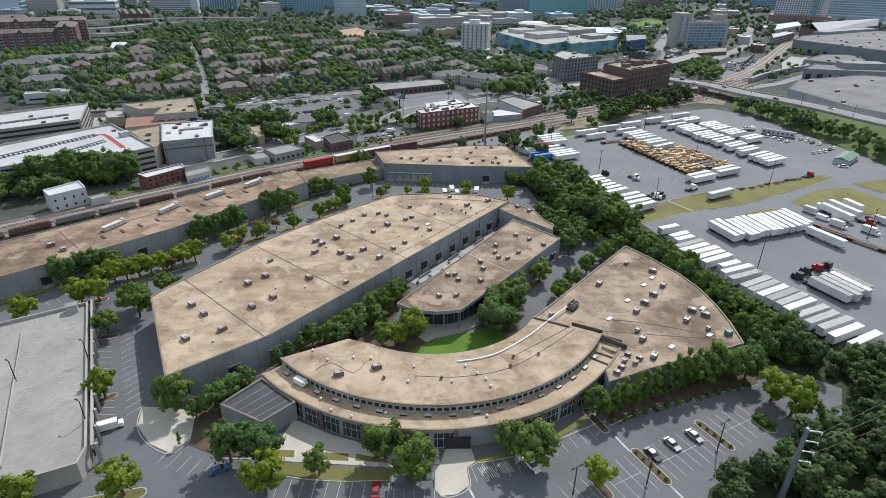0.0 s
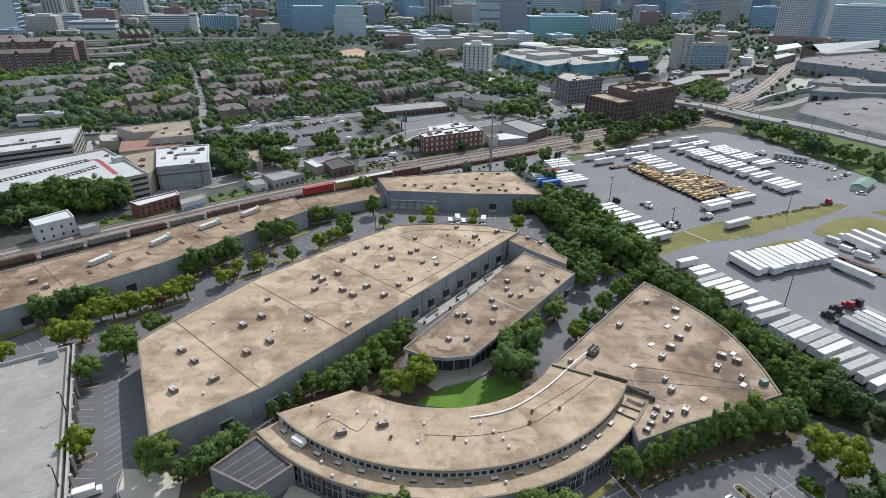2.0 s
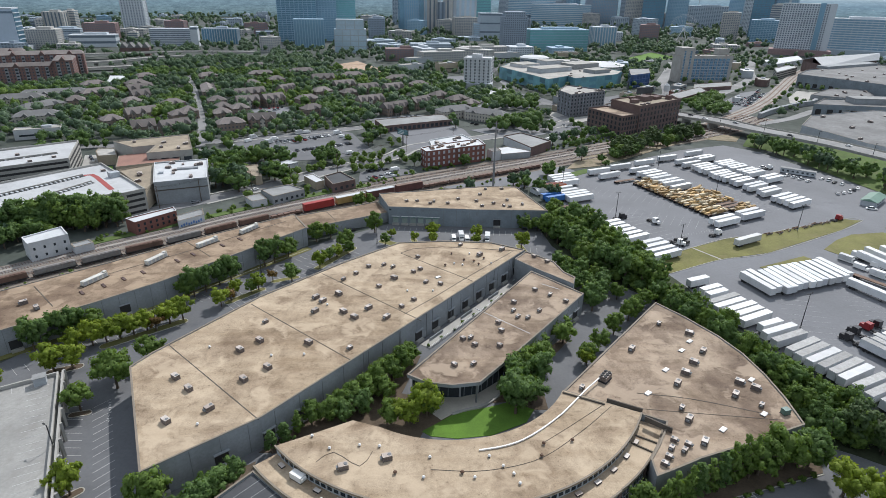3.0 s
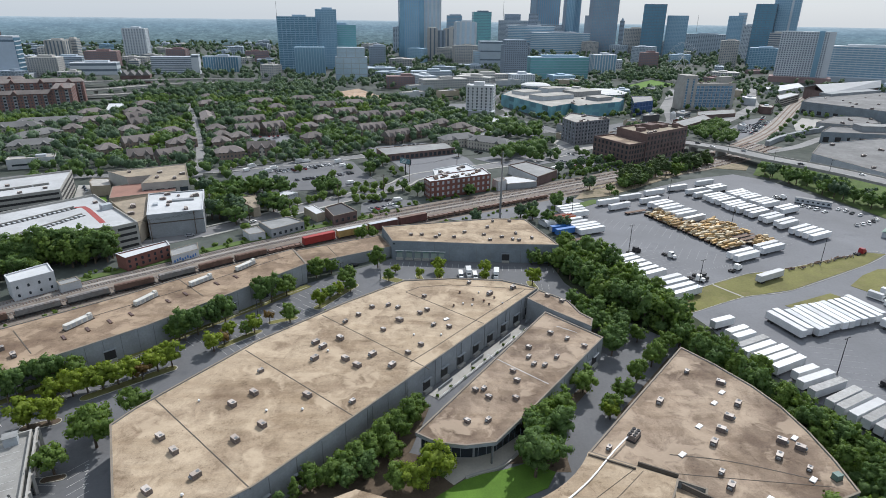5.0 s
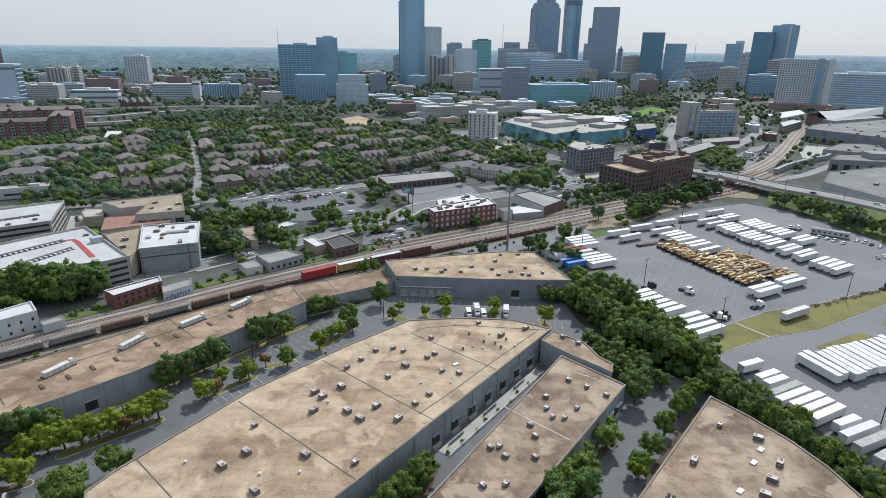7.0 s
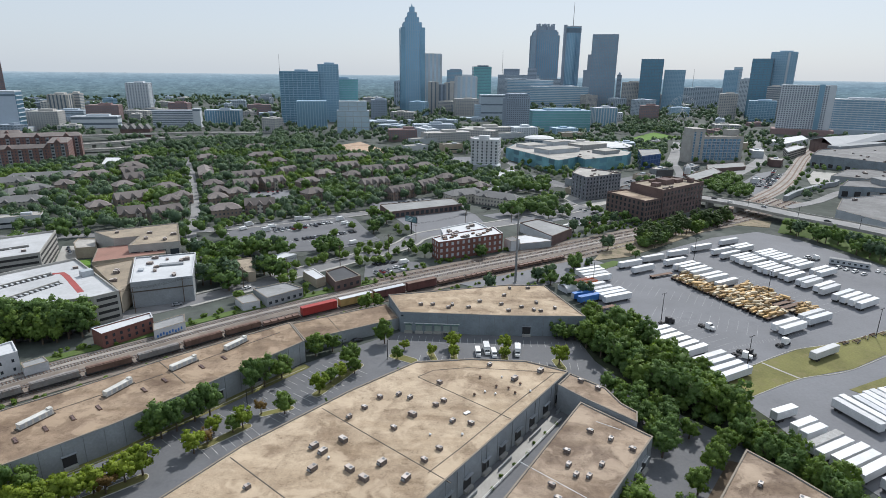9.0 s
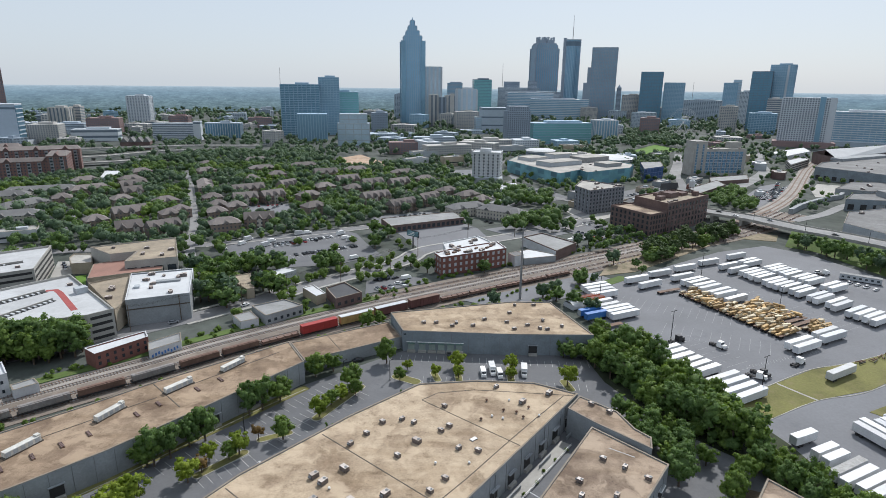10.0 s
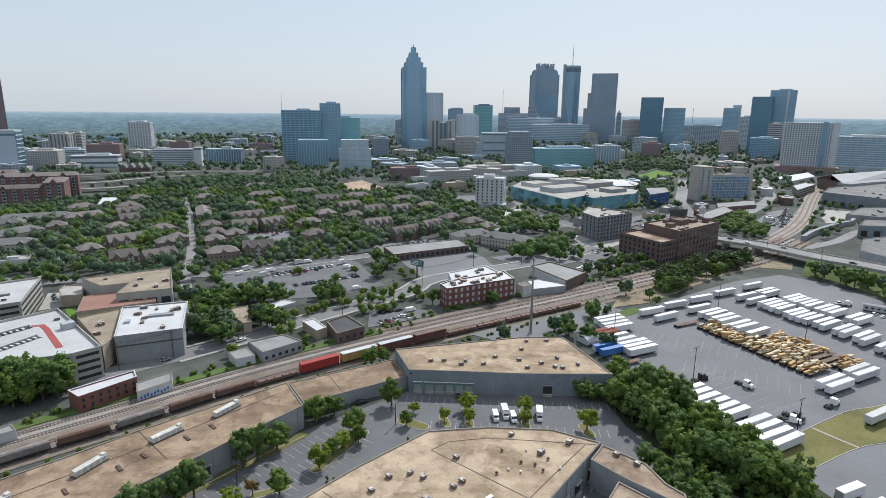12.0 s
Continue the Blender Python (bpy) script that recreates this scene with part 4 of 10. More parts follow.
# guard rail of the alley walk
e = thing("guard_rail", "pale steel guard rail along the alley walk", "railing", at=(12, 205, 0.16))
rail_a, rail_b = Vector((-4.0, 182.2, 0)), Vector((30.0, 225.6, 0))
for z in (0.62, 1.16):
    bm = bm_new()
    tube(bm, rail_a + Vector((0, 0, z)), rail_b + Vector((0, 0, z)), 0.07, 0.07, 6)
    part("rail", bm, "white", e)
for k in range(22):
    p = rail_a.lerp(rail_b, k / 21)
    part("post", bm_box(p.x, p.y, 0.14, 0.09, 0.09, 1.05, 0.9), "white", e)
# dock ramps beside the loading doors
for t in (0.36, 0.54, 0.72, 0.90):
    p = Vector((-26.2, 163.3)).lerp(Vector((35.2, 241.0)), t)
    part("ramp_wall", bm_box(p.x + 2.2, p.y - 1.7, 0.0, 7.0, 0.3, 1.2, 0.9), "panel", main_house, "blue-grey ramp wall")
for t in (0.06, 0.20, 0.34, 0.48, 0.62, 0.76, 0.90):
    p = Vector((-26.2, 163.3)).lerp(Vector((35.2, 241.0)), t)
    bm = bm_new()
    tube(bm, (p.x + 0.22, p.y - 0.17, 0.1), (p.x + 0.22, p.y - 0.17, 8.9), 0.11, 0.11, 6)
    part("downpipe", bm, "joint", main_house)
# glazed front of the crescent
glaz, mull = box_mesh("shop_window", 4.5, 0.12, 4.2, "glass"), box_mesh("mullion", 0.1, 0.2, 4.2, "panel_pale")
transom = box_mesh("transom", 4.5, 0.2, 0.12, "panel_pale")
pier = box_mesh("brick_pier", 1.0, 0.5, 5.4, "brick_brown")
for k in range(19):
    a = radians(-131 + 5.4 * k)
    m = Matrix.Translation((CX + 60.62 * math.cos(a), CY + 60.62 * math.sin(a), 0)) @ Matrix.Rotation(a + math.pi / 2, 4, "Z")
    if k % 2 == 0:
        piece("brick_pier", pier, cres, m @ Matrix.Translation((2.9, 0.0, 0)))
    if k not in (9, 10):
        piece("shop_window", glaz, cres, m @ Matrix.Translation((0, 0, 0.5)))
        for dx in (-1.5, 0, 1.5):
            piece("mullion", mull, cres, m @ Matrix.Translation((dx, -0.03, 0.5)))
        piece("transom", transom, cres, m @ Matrix.Translation((0, -0.03, 3.1)))
bm = bm_new()
box(bm, 6.8, 104.6, 0.1, 6.0, 0.5, 3.4)
tagged(part("entrance_porch", bm, "dark"), "dark glazed entrance porch of the crescent building", "porch")

e = thing("bay_canopy", "low dark flat canopy over parking bays", "canopy", at=(-3.8, 93.5, 0), turn=0.065)
part("roof", bm_box(0, 0, 2.45, 10.0, 1.9, 0.14), "canopy_glass", e, local=True)
for x in (-4.6, 0, 4.6):
    for y in (-0.8, 0.8):
        part("post", bm_box(x, y, 0, 0.1, 0.1, 2.46), "dark", e, local=True)
for k in range(7):
    part("rafter", bm_box(-4.5 + 1.5 * k, 0, 2.59, 0.06, 1.9, 0.05), "steel", e, local=True)

# ---- plant on the roofs ----
def roof_unit(big):
    e = thing("rooftop_air_unit", "pale grey rooftop air-conditioning unit on a tan roof", "air conditioner", "rooftop air units")
    w, d, h = (2.3, 1.5, 1.15) if big else (1.5, 1.15, 0.9)
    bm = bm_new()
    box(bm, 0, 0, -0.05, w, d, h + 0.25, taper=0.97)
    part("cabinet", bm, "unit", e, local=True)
    bm = bm_new()
    tube(bm, (w * 0.24, 0, 0.19 + h), (w * 0.24, 0, 0.27 + h), d * 0.30, d * 0.28, 10)
    part("fan_guard", bm, "joint", e, local=True)
    # hood coloured dark to stand for the unit's shaded side
    bm = bm_new()
    box(bm, -w / 2 - 0.22, 0, 0.5, 0.45, d * 0.7, h * 0.45, taper=0.8)
    part("intake_hood", bm, "joint", e, local=True)
    return e


# shade of the upright faces is part of this colour; tops stay pale
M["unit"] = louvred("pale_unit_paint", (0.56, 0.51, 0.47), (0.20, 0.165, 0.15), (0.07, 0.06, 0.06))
big_unit, small_unit = roof_unit(True), roof_unit(False)
used_units = [0, 0]


def put_units(unit_no, z, places, turn=-0.7):
    src = (big_unit, small_unit)[unit_no]
    for k, (x, y) in enumerate(places):
        m = pose(x, y, z) @ Matrix.Rotation(turn + random.choice((0, 0, math.pi / 2)) + random.uniform(-0.06, 0.06), 4, "Z")
        if used_units[unit_no] == 0:
            src.matrix_basis = m
            used_units[unit_no] = 1
        else:
            copy_thing(src, m)


put_units(0, 9.0, [(-73.4, 154.7), (-68.0, 149.6), (-59.9, 141.6), (-68.8, 136.9), (-59.8, 167.8), (-55.4, 172.9), (-54.7, 153.6), (-49.6, 159.2), (-40.5, 171.7), (-18.1, 186.6), (-41.9, 190.5), (-32.5, 190.2), (-28.5, 186.6), (-24.5, 192.7), (-43.2, 199.9), (-35.8, 202.6), (-40.5, 197.4)])
put_units(1, 9.0, [(-56.4, 183.9), (-27.8, 168.9), (-35.6, 213.9), (-31.6, 218.8), (-27.4, 224.7), (-21.7, 226.3), (-18.1, 224.4), (-22.2, 208.2), (-7.6, 222.5), (-10.1, 220.1), (-5.4, 211.6), (-9.5, 198.5), (-13.5, 193.7), (-0.1, 210.2), (-8.7, 233.5), (8.9, 245.6)])
put_units(0, 9.0, [(-17.1, 214.8), (16.1, 235.7), (25.7, 241.0)])
put_units(1, 8.0, [(6.2, 175.4), (8.6, 176.0), (9.7, 172.0), (17.2, 171.5), (3.0, 161.6), (8.5, 162.1), (18.2, 184.9), (18.7, 180.0), (25.1, 198.4), (24.1, 192.7), (25.1, 188.7), (28.3, 188.1), (32.9, 192.7), (33.9, 207.5), (38.6, 203.8), (43.3, 199.1)])
put_units(0, 7.5, [(57.2, 170.3), (78.4, 179.2), (78.6, 169.1), (73.3, 163.4), (68.8, 158.3), (64.6, 153.3), (82.2, 153.8), (85.4, 151.2), (78.4, 148.2), (61.8, 138.6), (62.2, 130.3)], 0.9)
put_units(1, 7.5, [(53.4, 128.4), (55.0, 131.2), (51.6, 125.6), (56.2, 127.6), (57.8, 129.6), (49.8, 123.4), (70.9, 185.1), (83.3, 143.9), (61.7, 143.0), (37.5, 151.6)], 0.9)
put_units(1, 9.0, [(-15.4, 300.6), (-10.2, 300.7), (-3.5, 297.2), (-1.8, 300.5), (5.2, 297.4), (10.6, 304.1), (19.8, 300.9), (22.0, 293.8), (28.1, 297.8), (32.8, 294.6), (35.7, 293.4), (35.4, 302.9), (42.3, 296.7), (26.0, 321.0), (34.8, 321.0), (22.4, 311.6)], 0.2)
put_units(0, 8.5, [(-23.6, 121.9), (-14.0, 124.7)], 0.3)
put_units(1, 8.8, [(38.0, 234.6), (42.4, 229.8)])
put_units(0, 8.5, [(-140.3, 196.8), (-134.0, 193.3)], 0.7)


def vent(label, mat, r, h):
    e = thing("roof_vent", label, "roof vent", "roof vents")
    bm = bm_new()
    tube(bm, (0, 0, -0.05), (0, 0, h * 0.6), r * 0.6, r * 0.6, 8)
    part("pipe", bm, "steel", e, local=True)
    bm = bm_new()
    tube(bm, (0, 0, h * 0.55), (0, 0, h), r, r * 0.55, 8)
    part("cowl", bm, mat, e, local=True)
    return e


white_vent = vent("small white round roof vent", "white", 0.42, 0.75)
dark_vent = vent("small dark turbine roof vent", "rust", 0.5, 0.9)
white_vent.matrix_basis, dark_vent.matrix_basis = pose(-60.8, 135.9, 9.0), pose(13.3, 229.8, 9.0)
for x, y in [(-69.3, 169.6), (-50.1, 165.2), (-38.6, 195.1), (-40.7, 165.7), (5.5, 227.7), (8.7, 226.5), (12.0, 237.0), (-3, 205), (20, 228), (-12, 205)]:
    copy_thing(white_vent, pose(x, y, 9.0))
for x, y in [(4.8, 236.9), (15, 227), (9.5, 231), (2, 226), (17.5, 232.5)]:
    copy_thing(dark_vent, pose(x, y, 9.0))
for x, y in [(-32.4, 132.2), (-27.6, 128.0), (-20.7, 129.0), (-16.0, 128.6), (-4.2, 125.0), (-5.6, 118.9), (12.4, 122.1), (14.5, 119.8), (15.5, 117.0), (5.7, 118.8), (9.5, 125.2)]:
    copy_thing(white_vent, pose(x, y, 8.5))
for x, y in [(-11.9, 120.3), (22.8, 129.1), (21.6, 125.1), (29.9, 130.2), (3.0, 120.2)]:
    copy_thing(dark_vent, pose(x, y, 8.5))
for x, y in [(-27.5, 115.3), (-24.4, 111.2), (-19.0, 109.0), (-10.8, 110.1), (14, 109)]:
    copy_thing(white_vent, pose(x, y, 6.0))
hood_src = None
for k in range(17):
    a = radians(-134.5 + 6.15 * k)
    m = Matrix.Translation((CX + 56.1 * math.cos(a), CY + 56.1 * math.sin(a), 6.0)) @ Matrix.Rotation(a + math.pi / 2, 4, "Z")
    if hood_src is None:
        hood_src = thing("roof_hood", "low grey louvred hood on the crescent's lower roof", "roof hood", "roof hoods")
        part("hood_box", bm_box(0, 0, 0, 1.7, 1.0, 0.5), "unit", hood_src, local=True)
        part("louvre", bm_box(0, -0.52, 0.1, 1.5, 0.06, 0.32), "dark", hood_src, local=True)
        hood_src.matrix_basis = m
    else:
        copy_thing(hood_src, m)
e = thing("air_handler", "white box air handler on the lower crescent roof", "air conditioner", at=(-33.8, 121.4, 6.0), turn=-0.6)
part("cabinet", bm_box(0, 0, 0.2, 3.4, 1.7, 1.5), "white", e, local=True)
part("skid", bm_box(0, 0, -0.05, 3.6, 1.8, 0.25), "seam", e, local=True)
part("hood", bm_box(1.9, 0, 0.7, 0.6, 1.2, 0.8), "white", e, local=True)
e = thing("chiller", "grey chiller with six fans on the fan warehouse roof", "chiller", at=(44.9, 155.5, 7.5), turn=0.85)
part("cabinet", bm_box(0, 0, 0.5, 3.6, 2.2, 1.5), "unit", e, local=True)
part("skid", bm_box(0, 0, -0.05, 3.8, 2.4, 0.55), "dark", e, local=True)
for k in range(6):
    bm = bm_new()
    tube(bm, (-1.2 + 1.2 * (k % 3), -0.55 + 1.1 * (k // 3), 2.0), (-1.2 + 1.2 * (k % 3), -0.55 + 1.1 * (k // 3), 2.25), 0.5, 0.48, 12)
    part("fan", bm, "dark", e, local=True)
e = thing("green_air_unit", "green rooftop unit near the roof's edge", "air conditioner", at=(88.0, 141.0, 7.5), turn=0.3)
part("cabinet", bm_box(0, 0, 0.1, 1.9, 1.5, 1.5), "green_unit", e, local=True)
part("skid", bm_box(0, 0, -0.05, 2.1, 1.7, 0.2), "seam", e, local=True)
sky_src = None
for x, y in [(76.9, 174.9), (72.4, 169.9), (63.8, 160.0), (55.0, 149.4), (86.4, 155.2), (82.3, 140.7), (68.9, 135.0), (-1.0, 216.0)]:
    m = pose(x, y, 9.0 if x < 0 else 7.5, 0, 0, 40)
    if sky_src is None:
        sky_src = thing("skylight", "flat white roof skylight", "skylight", "skylights")
        part("frame", bm_box(0, 0, -0.02, 2.2, 1.3, 0.25), "steel", sky_src, local=True)
        part("dome", bm_box(0, 0, 0.2, 2.0, 1.1, 0.14), "white", sky_src, local=True)
        sky_src.matrix_basis = m
    else:
        copy_thing(sky_src, m)
M["long_unit"] = surface("weathered_white_unit_paint", (0.60, 0.59, 0.55), 0.6, big=0.3, small=1.5, spread=0.2, stain=(0.42, 0.40, 0.36), stain_at=0.58)
long_src = None
for (x0, y0), (x1, y1) in (((-127.8, 208.6), (-123.0, 218.3)), ((-112.9, 225.9), (-108.4, 236.1)), ((-99.4, 243.0), (-93.6, 251.1)), ((-85.9, 258.2), (-81.0, 266.3))):
    m = pose((x0 + x1) / 2, (y0 + y1) / 2, 8.5) @ Matrix.Rotation(math.atan2(y1 - y0, x1 - x0), 4, "Z")
    if long_src is None:
        long_src = thing("long_air_handler", "long white rooftop air handler on a tan roof", "air conditioner", "long air handlers")
        part("cabinet", bm_box(0, 0, 0.3, 9.4, 1.9, 1.6), "long_unit", long_src, local=True)
        part("skid", bm_box(0, 0, -0.05, 10.4, 2.2, 0.4), "seam", long_src, local=True)
        part("intake", bm_box(4.2, 0, 2.0, 1.2, 1.4, 0.35), "long_unit", long_src, local=True)
        for k in range(5):
            part("access_panel", bm_box(-4 + 1.9 * k, -1.02, 0.5, 1.2, 0.06, 1.3), "panel_pale", long_src, local=True)
        long_src.matrix_basis = m
    else:
        copy_thing(long_src, m)
rl_src = None
for x, y in [(-125.2, 204.4), (-120.4, 209.8), (-115.9, 215.2), (-111.3, 220.6), (-102.6, 230.8), (-98.6, 236.8), (-90.0, 246.0), (-84.6, 252.5)]:
    m = pose(x, y, 8.5, 0, 0, -45)
    if rl_src is None:
        rl_src = thing("ridge_skylight", "rusty brown ribbed skylight on a tan roof", "skylight", "ridge skylights")
        part("frame", bm_box(0, 0, -0.03, 3.4, 1.0, 0.25), "rust", rl_src, local=True)
        for k in range(4):
            part("glazing", bm_box(-1.2 + 0.8 * k, 0, 0.2, 0.65, 0.85, 0.18), "brick_brown", rl_src, local=True)
        rl_src.matrix_basis = m
    else:
        copy_thing(rl_src, m)

# ---- parking deck fittings ----
bm = bm_new()
strip(bm, [(-121.5, 147), (-94.5, 95)], 0.4, 4.4, 5.3)
part("ramp_wall", bm, "concrete", deck, "low concrete ramp wall")
bm = bm_new()
strip(bm, [(-109.2, 163.0), (-77.2, 100.5)], 0.5, 4.6, 5.9)
part("spandrel", bm, "concrete", deck)
for k in range(12):
    t = k / 11
    part("column", bm_box(-110.0 + 32.4 * t + 0.9, 162.6 - 62.0 * t + 0.6, 0, 0.7, 0.7, 5.8, 1.1), "concrete", deck)
# solid dark boxes stand for the shade inside the deck's open bays
for k in range(11):
    t = (k + 0.5) / 11
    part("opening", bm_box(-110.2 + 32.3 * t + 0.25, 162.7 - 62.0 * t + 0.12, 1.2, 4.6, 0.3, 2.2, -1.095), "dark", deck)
e = thing("stair_tower", "small grey stair head on the parking deck", "stair head", at=(-113.0, 158.6, 4.5), turn=0.5)
part("cabin", bm_box(0, 0, 0, 3.0, 2.4, 2.4), "panel_pale", e, local=True)
part("roof", bm_box(0, 0, 2.4, 3.4, 2.8, 0.2), "roof_grey", e, local=True)


def lamp_post(x, y, z, h, arms=2, turn=0.0, label="tall dark steel car park lamp post"):
    e = thing("lamp_post", label, "lamp post", "lamp posts", at=(x, y, z), turn=turn)
    bm = bm_new()
    tube(bm, (0, 0, 0), (0, 0, 0.75), 0.34, 0.32, 10)
    part("footing", bm, "concrete", e, local=True)
    bm = bm_new()
    tube(bm, (0, 0, 0.7), (0, 0, h), 0.17, 0.11, 8)
    part("pole", bm, "dark", e, local=True)
    for k in range(arms):
        s = 1 if k == 0 else -1
        bm = bm_new()
        box(bm, s * 0.55, 0, h - 0.1, 1.1, 0.1, 0.1)
        arm = part("arm", bm, "dark", e, local=True)
        part("lamp_head", bm_box(s * 1.2, 0, h - 0.12, 0.75, 0.4, 0.16), "dark", arm, local=True)
    return e


for x, y in ((48.8, 92.7), (69.5, 103.1), (31.5, 89.9)):
    lamp_post(x, y, 0, 9.5, 2, 0.5)
for x, y in ((-109.7, 124.8), (-95.3, 133.7), (-83.4, 109.4)):
    lamp_post(x, y, 4.5, 6.5, 1, 2.6, "slim dark lamp post on the parking deck")
for x, y in ((-71, 232), (-97, 195), (-28, 268), (-45, 268), (-124, 178)):
    lamp_post(x, y, 0, 8.0, 1, 0.8)

# ---- transmission masts ----
M["pole_steel"] = surface("grey_green_pole_steel", (0.20, 0.245, 0.27), 0.5, metal=0.2, big=0.4, spread=0.15)
e = thing("transmission_pole", "tall grey steel transmission pole with white insulators", "power pylon", at=(77.5, 89, 0), turn=0.0)
bm = bm_new()
tube(bm, (0, 0, 0), (0, 0, 21), 0.75, 0.38, 12)
part("pole", bm, "pole_steel", e, local=True)
for k, z in enumerate((20.4, 17.6, 14.8, 12.0)):
    bm = bm_new()
    tube(bm, (0, 0, z), (2.6, -0.9, z + 0.3), 0.15, 0.10, 6)
    arm = part("arm", bm, "white", e, local=True)
    bm = bm_new()
    tube(bm, (2.6, -0.9, z + 0.3), (2.6, -0.9, z - 0.5), 0.11, 0.11, 6)
    part("insulator", bm, "white", arm, local=True)
for k, z in enumerate((20.0, 17.2, 14.4)):
    bm = bm_new()
    pts = [Vector((79.8, 88.4, z)).lerp(Vector((210, 150 - 6 * k, z + 6)), t / 12) - Vector((0, 0, 9 * (t / 12) * (1 - t / 12))) for t in range(13)]
    for p, q in zip(pts, pts[1:]):
        tube(bm, p, q, 0.035, 0.035, 4)
    tagged(part("power_line", bm, "steel"), "thin sagging power line from the steel pole", "power line")
e = thing("rail_mast", "tall slim grey steel mast beside the railway", "mast", at=(33.9, 353.8, 0))
bm = bm_new()
tube(bm, (0, 0, 0), (0, 0, 38.5), 0.7, 0.3, 12)
part("pole", bm, "steel", e, local=True)
for z in (37.5, 34.5, 31.5):
    bm = bm_new()
    tube(bm, (-1.3, 0, z), (1.3, 0, z), 0.1, 0.1, 6)
    part("cross_arm", bm, "steel", e, local=True)
part("foot_plate", bm_box(0, 0, -0.05, 1.8, 1.8, 0.4), "concrete", e, local=True)
# ---- trees ----
def sphere_ways(rng, n):
    d = rng.normal(size=(n, 3))
    return d / np.linalg.norm(d, axis=1)[:, None]


def unit_lump():
    bm = bm_new()
    bmesh.ops.create_icosphere(bm, subdivisions=1, radius=1.0)
    v = np.array([q.co[:] for q in bm.verts])
    f = np.array([[q.index for q in g.verts] for g in bm.faces])
    bm.free()
    return v, f


LUMP_V, LUMP_F = unit_lump()


def leaf_mesh(name, p, d, s, leaf, rng, cores):
    """Leaf sprays at places p that lean along d, over the twiggy hearts of the clumps (place, radius); all in one mesh, shaded by the way each spray faces out."""
    n = len(p)
    d = d / np.linalg.norm(d, axis=1)[:, None]
    nrm = d + rng.normal(size=(n, 3)) * 0.5
    nrm /= np.linalg.norm(nrm, axis=1)[:, None]
    t = np.cross(nrm, rng.normal(size=(n, 3)))
    t /= np.linalg.norm(t, axis=1)[:, None]
    b = np.cross(nrm, t) * 0.66
    s = np.asarray(s)[:, None]
    verts = np.stack([p - t * s, p - b * s, p + t * s, p + b * s], 1).reshape(-1, 3)
    faces = np.arange(4 * n).reshape(-1, 4).tolist()
    shading = np.repeat(d * 0.62 + nrm * 0.38, 4, axis=0)
    at = len(verts)
    cv = [verts]
    cn = [shading]
    for c, r in cores:
        cv.append(c + LUMP_V * r * rng.uniform(0.85, 1.1, (len(LUMP_V), 1)))
        cn.append(LUMP_V)
        faces += (LUMP_F + at).tolist()
        at += len(LUMP_V)
    me = bpy.data.meshes.new(name)
    me.from_pydata(np.concatenate(cv).tolist(), [], faces)
    me.polygons.foreach_set("use_smooth", [True] * len(me.polygons))
    me.normals_split_custom_set_from_vertices(np.concatenate(cn).tolist())
    me.materials.append(M[leaf])
    return me


def canopy(name, places, leaf, cards, size, label, seed, h=9.0, nl=6):
    """Woods and gardens too many to count: each tree a lumpy crown of leaf sprays, all in one mesh."""
    rng = np.random.RandomState(seed)
    ps, ds, cores = [], [], []
    for x, y, r in places:
        zc = max(0.6, h * r / 4.5 * 0.56) + max(0.0, land_height(x, y))
        mid = np.array([x, y, zc])
        c = mid + sphere_ways(rng, nl) * r * rng.uniform(0.3, 0.62, (nl, 1)) * np.array([1, 1, 0.7])
        c[0] = mid + np.array([0, 0, r * 0.25])
        cr = r * rng.uniform(0.42, 0.62, nl)
        k = rng.randint(0, nl, cards)
        q = sphere_ways(rng, cards)
        q[:, 2] = np.where(rng.rand(cards) < 0.75, abs(q[:, 2]), q[:, 2])
        p = c[k] + q * cr[k][:, None] * rng.uniform(0.9, 1.1, (cards, 1))
        w = p - mid + np.array([0, 0, r * 0.3])
        ps.append(p)
        ds.append(q * 0.75 + w / np.linalg.norm(w, axis=1)[:, None] * 0.6)
        cores += [(c[j], cr[j] * 0.86) for j in range(nl)]
    p, d = np.concatenate(ps), np.concatenate(ds)
    me = leaf_mesh(name, p, d, size * rng.uniform(0.6, 1.25, len(p)), leaf, rng, cores)
    tagged(new(name, me), label, "trees", kind="stuff")


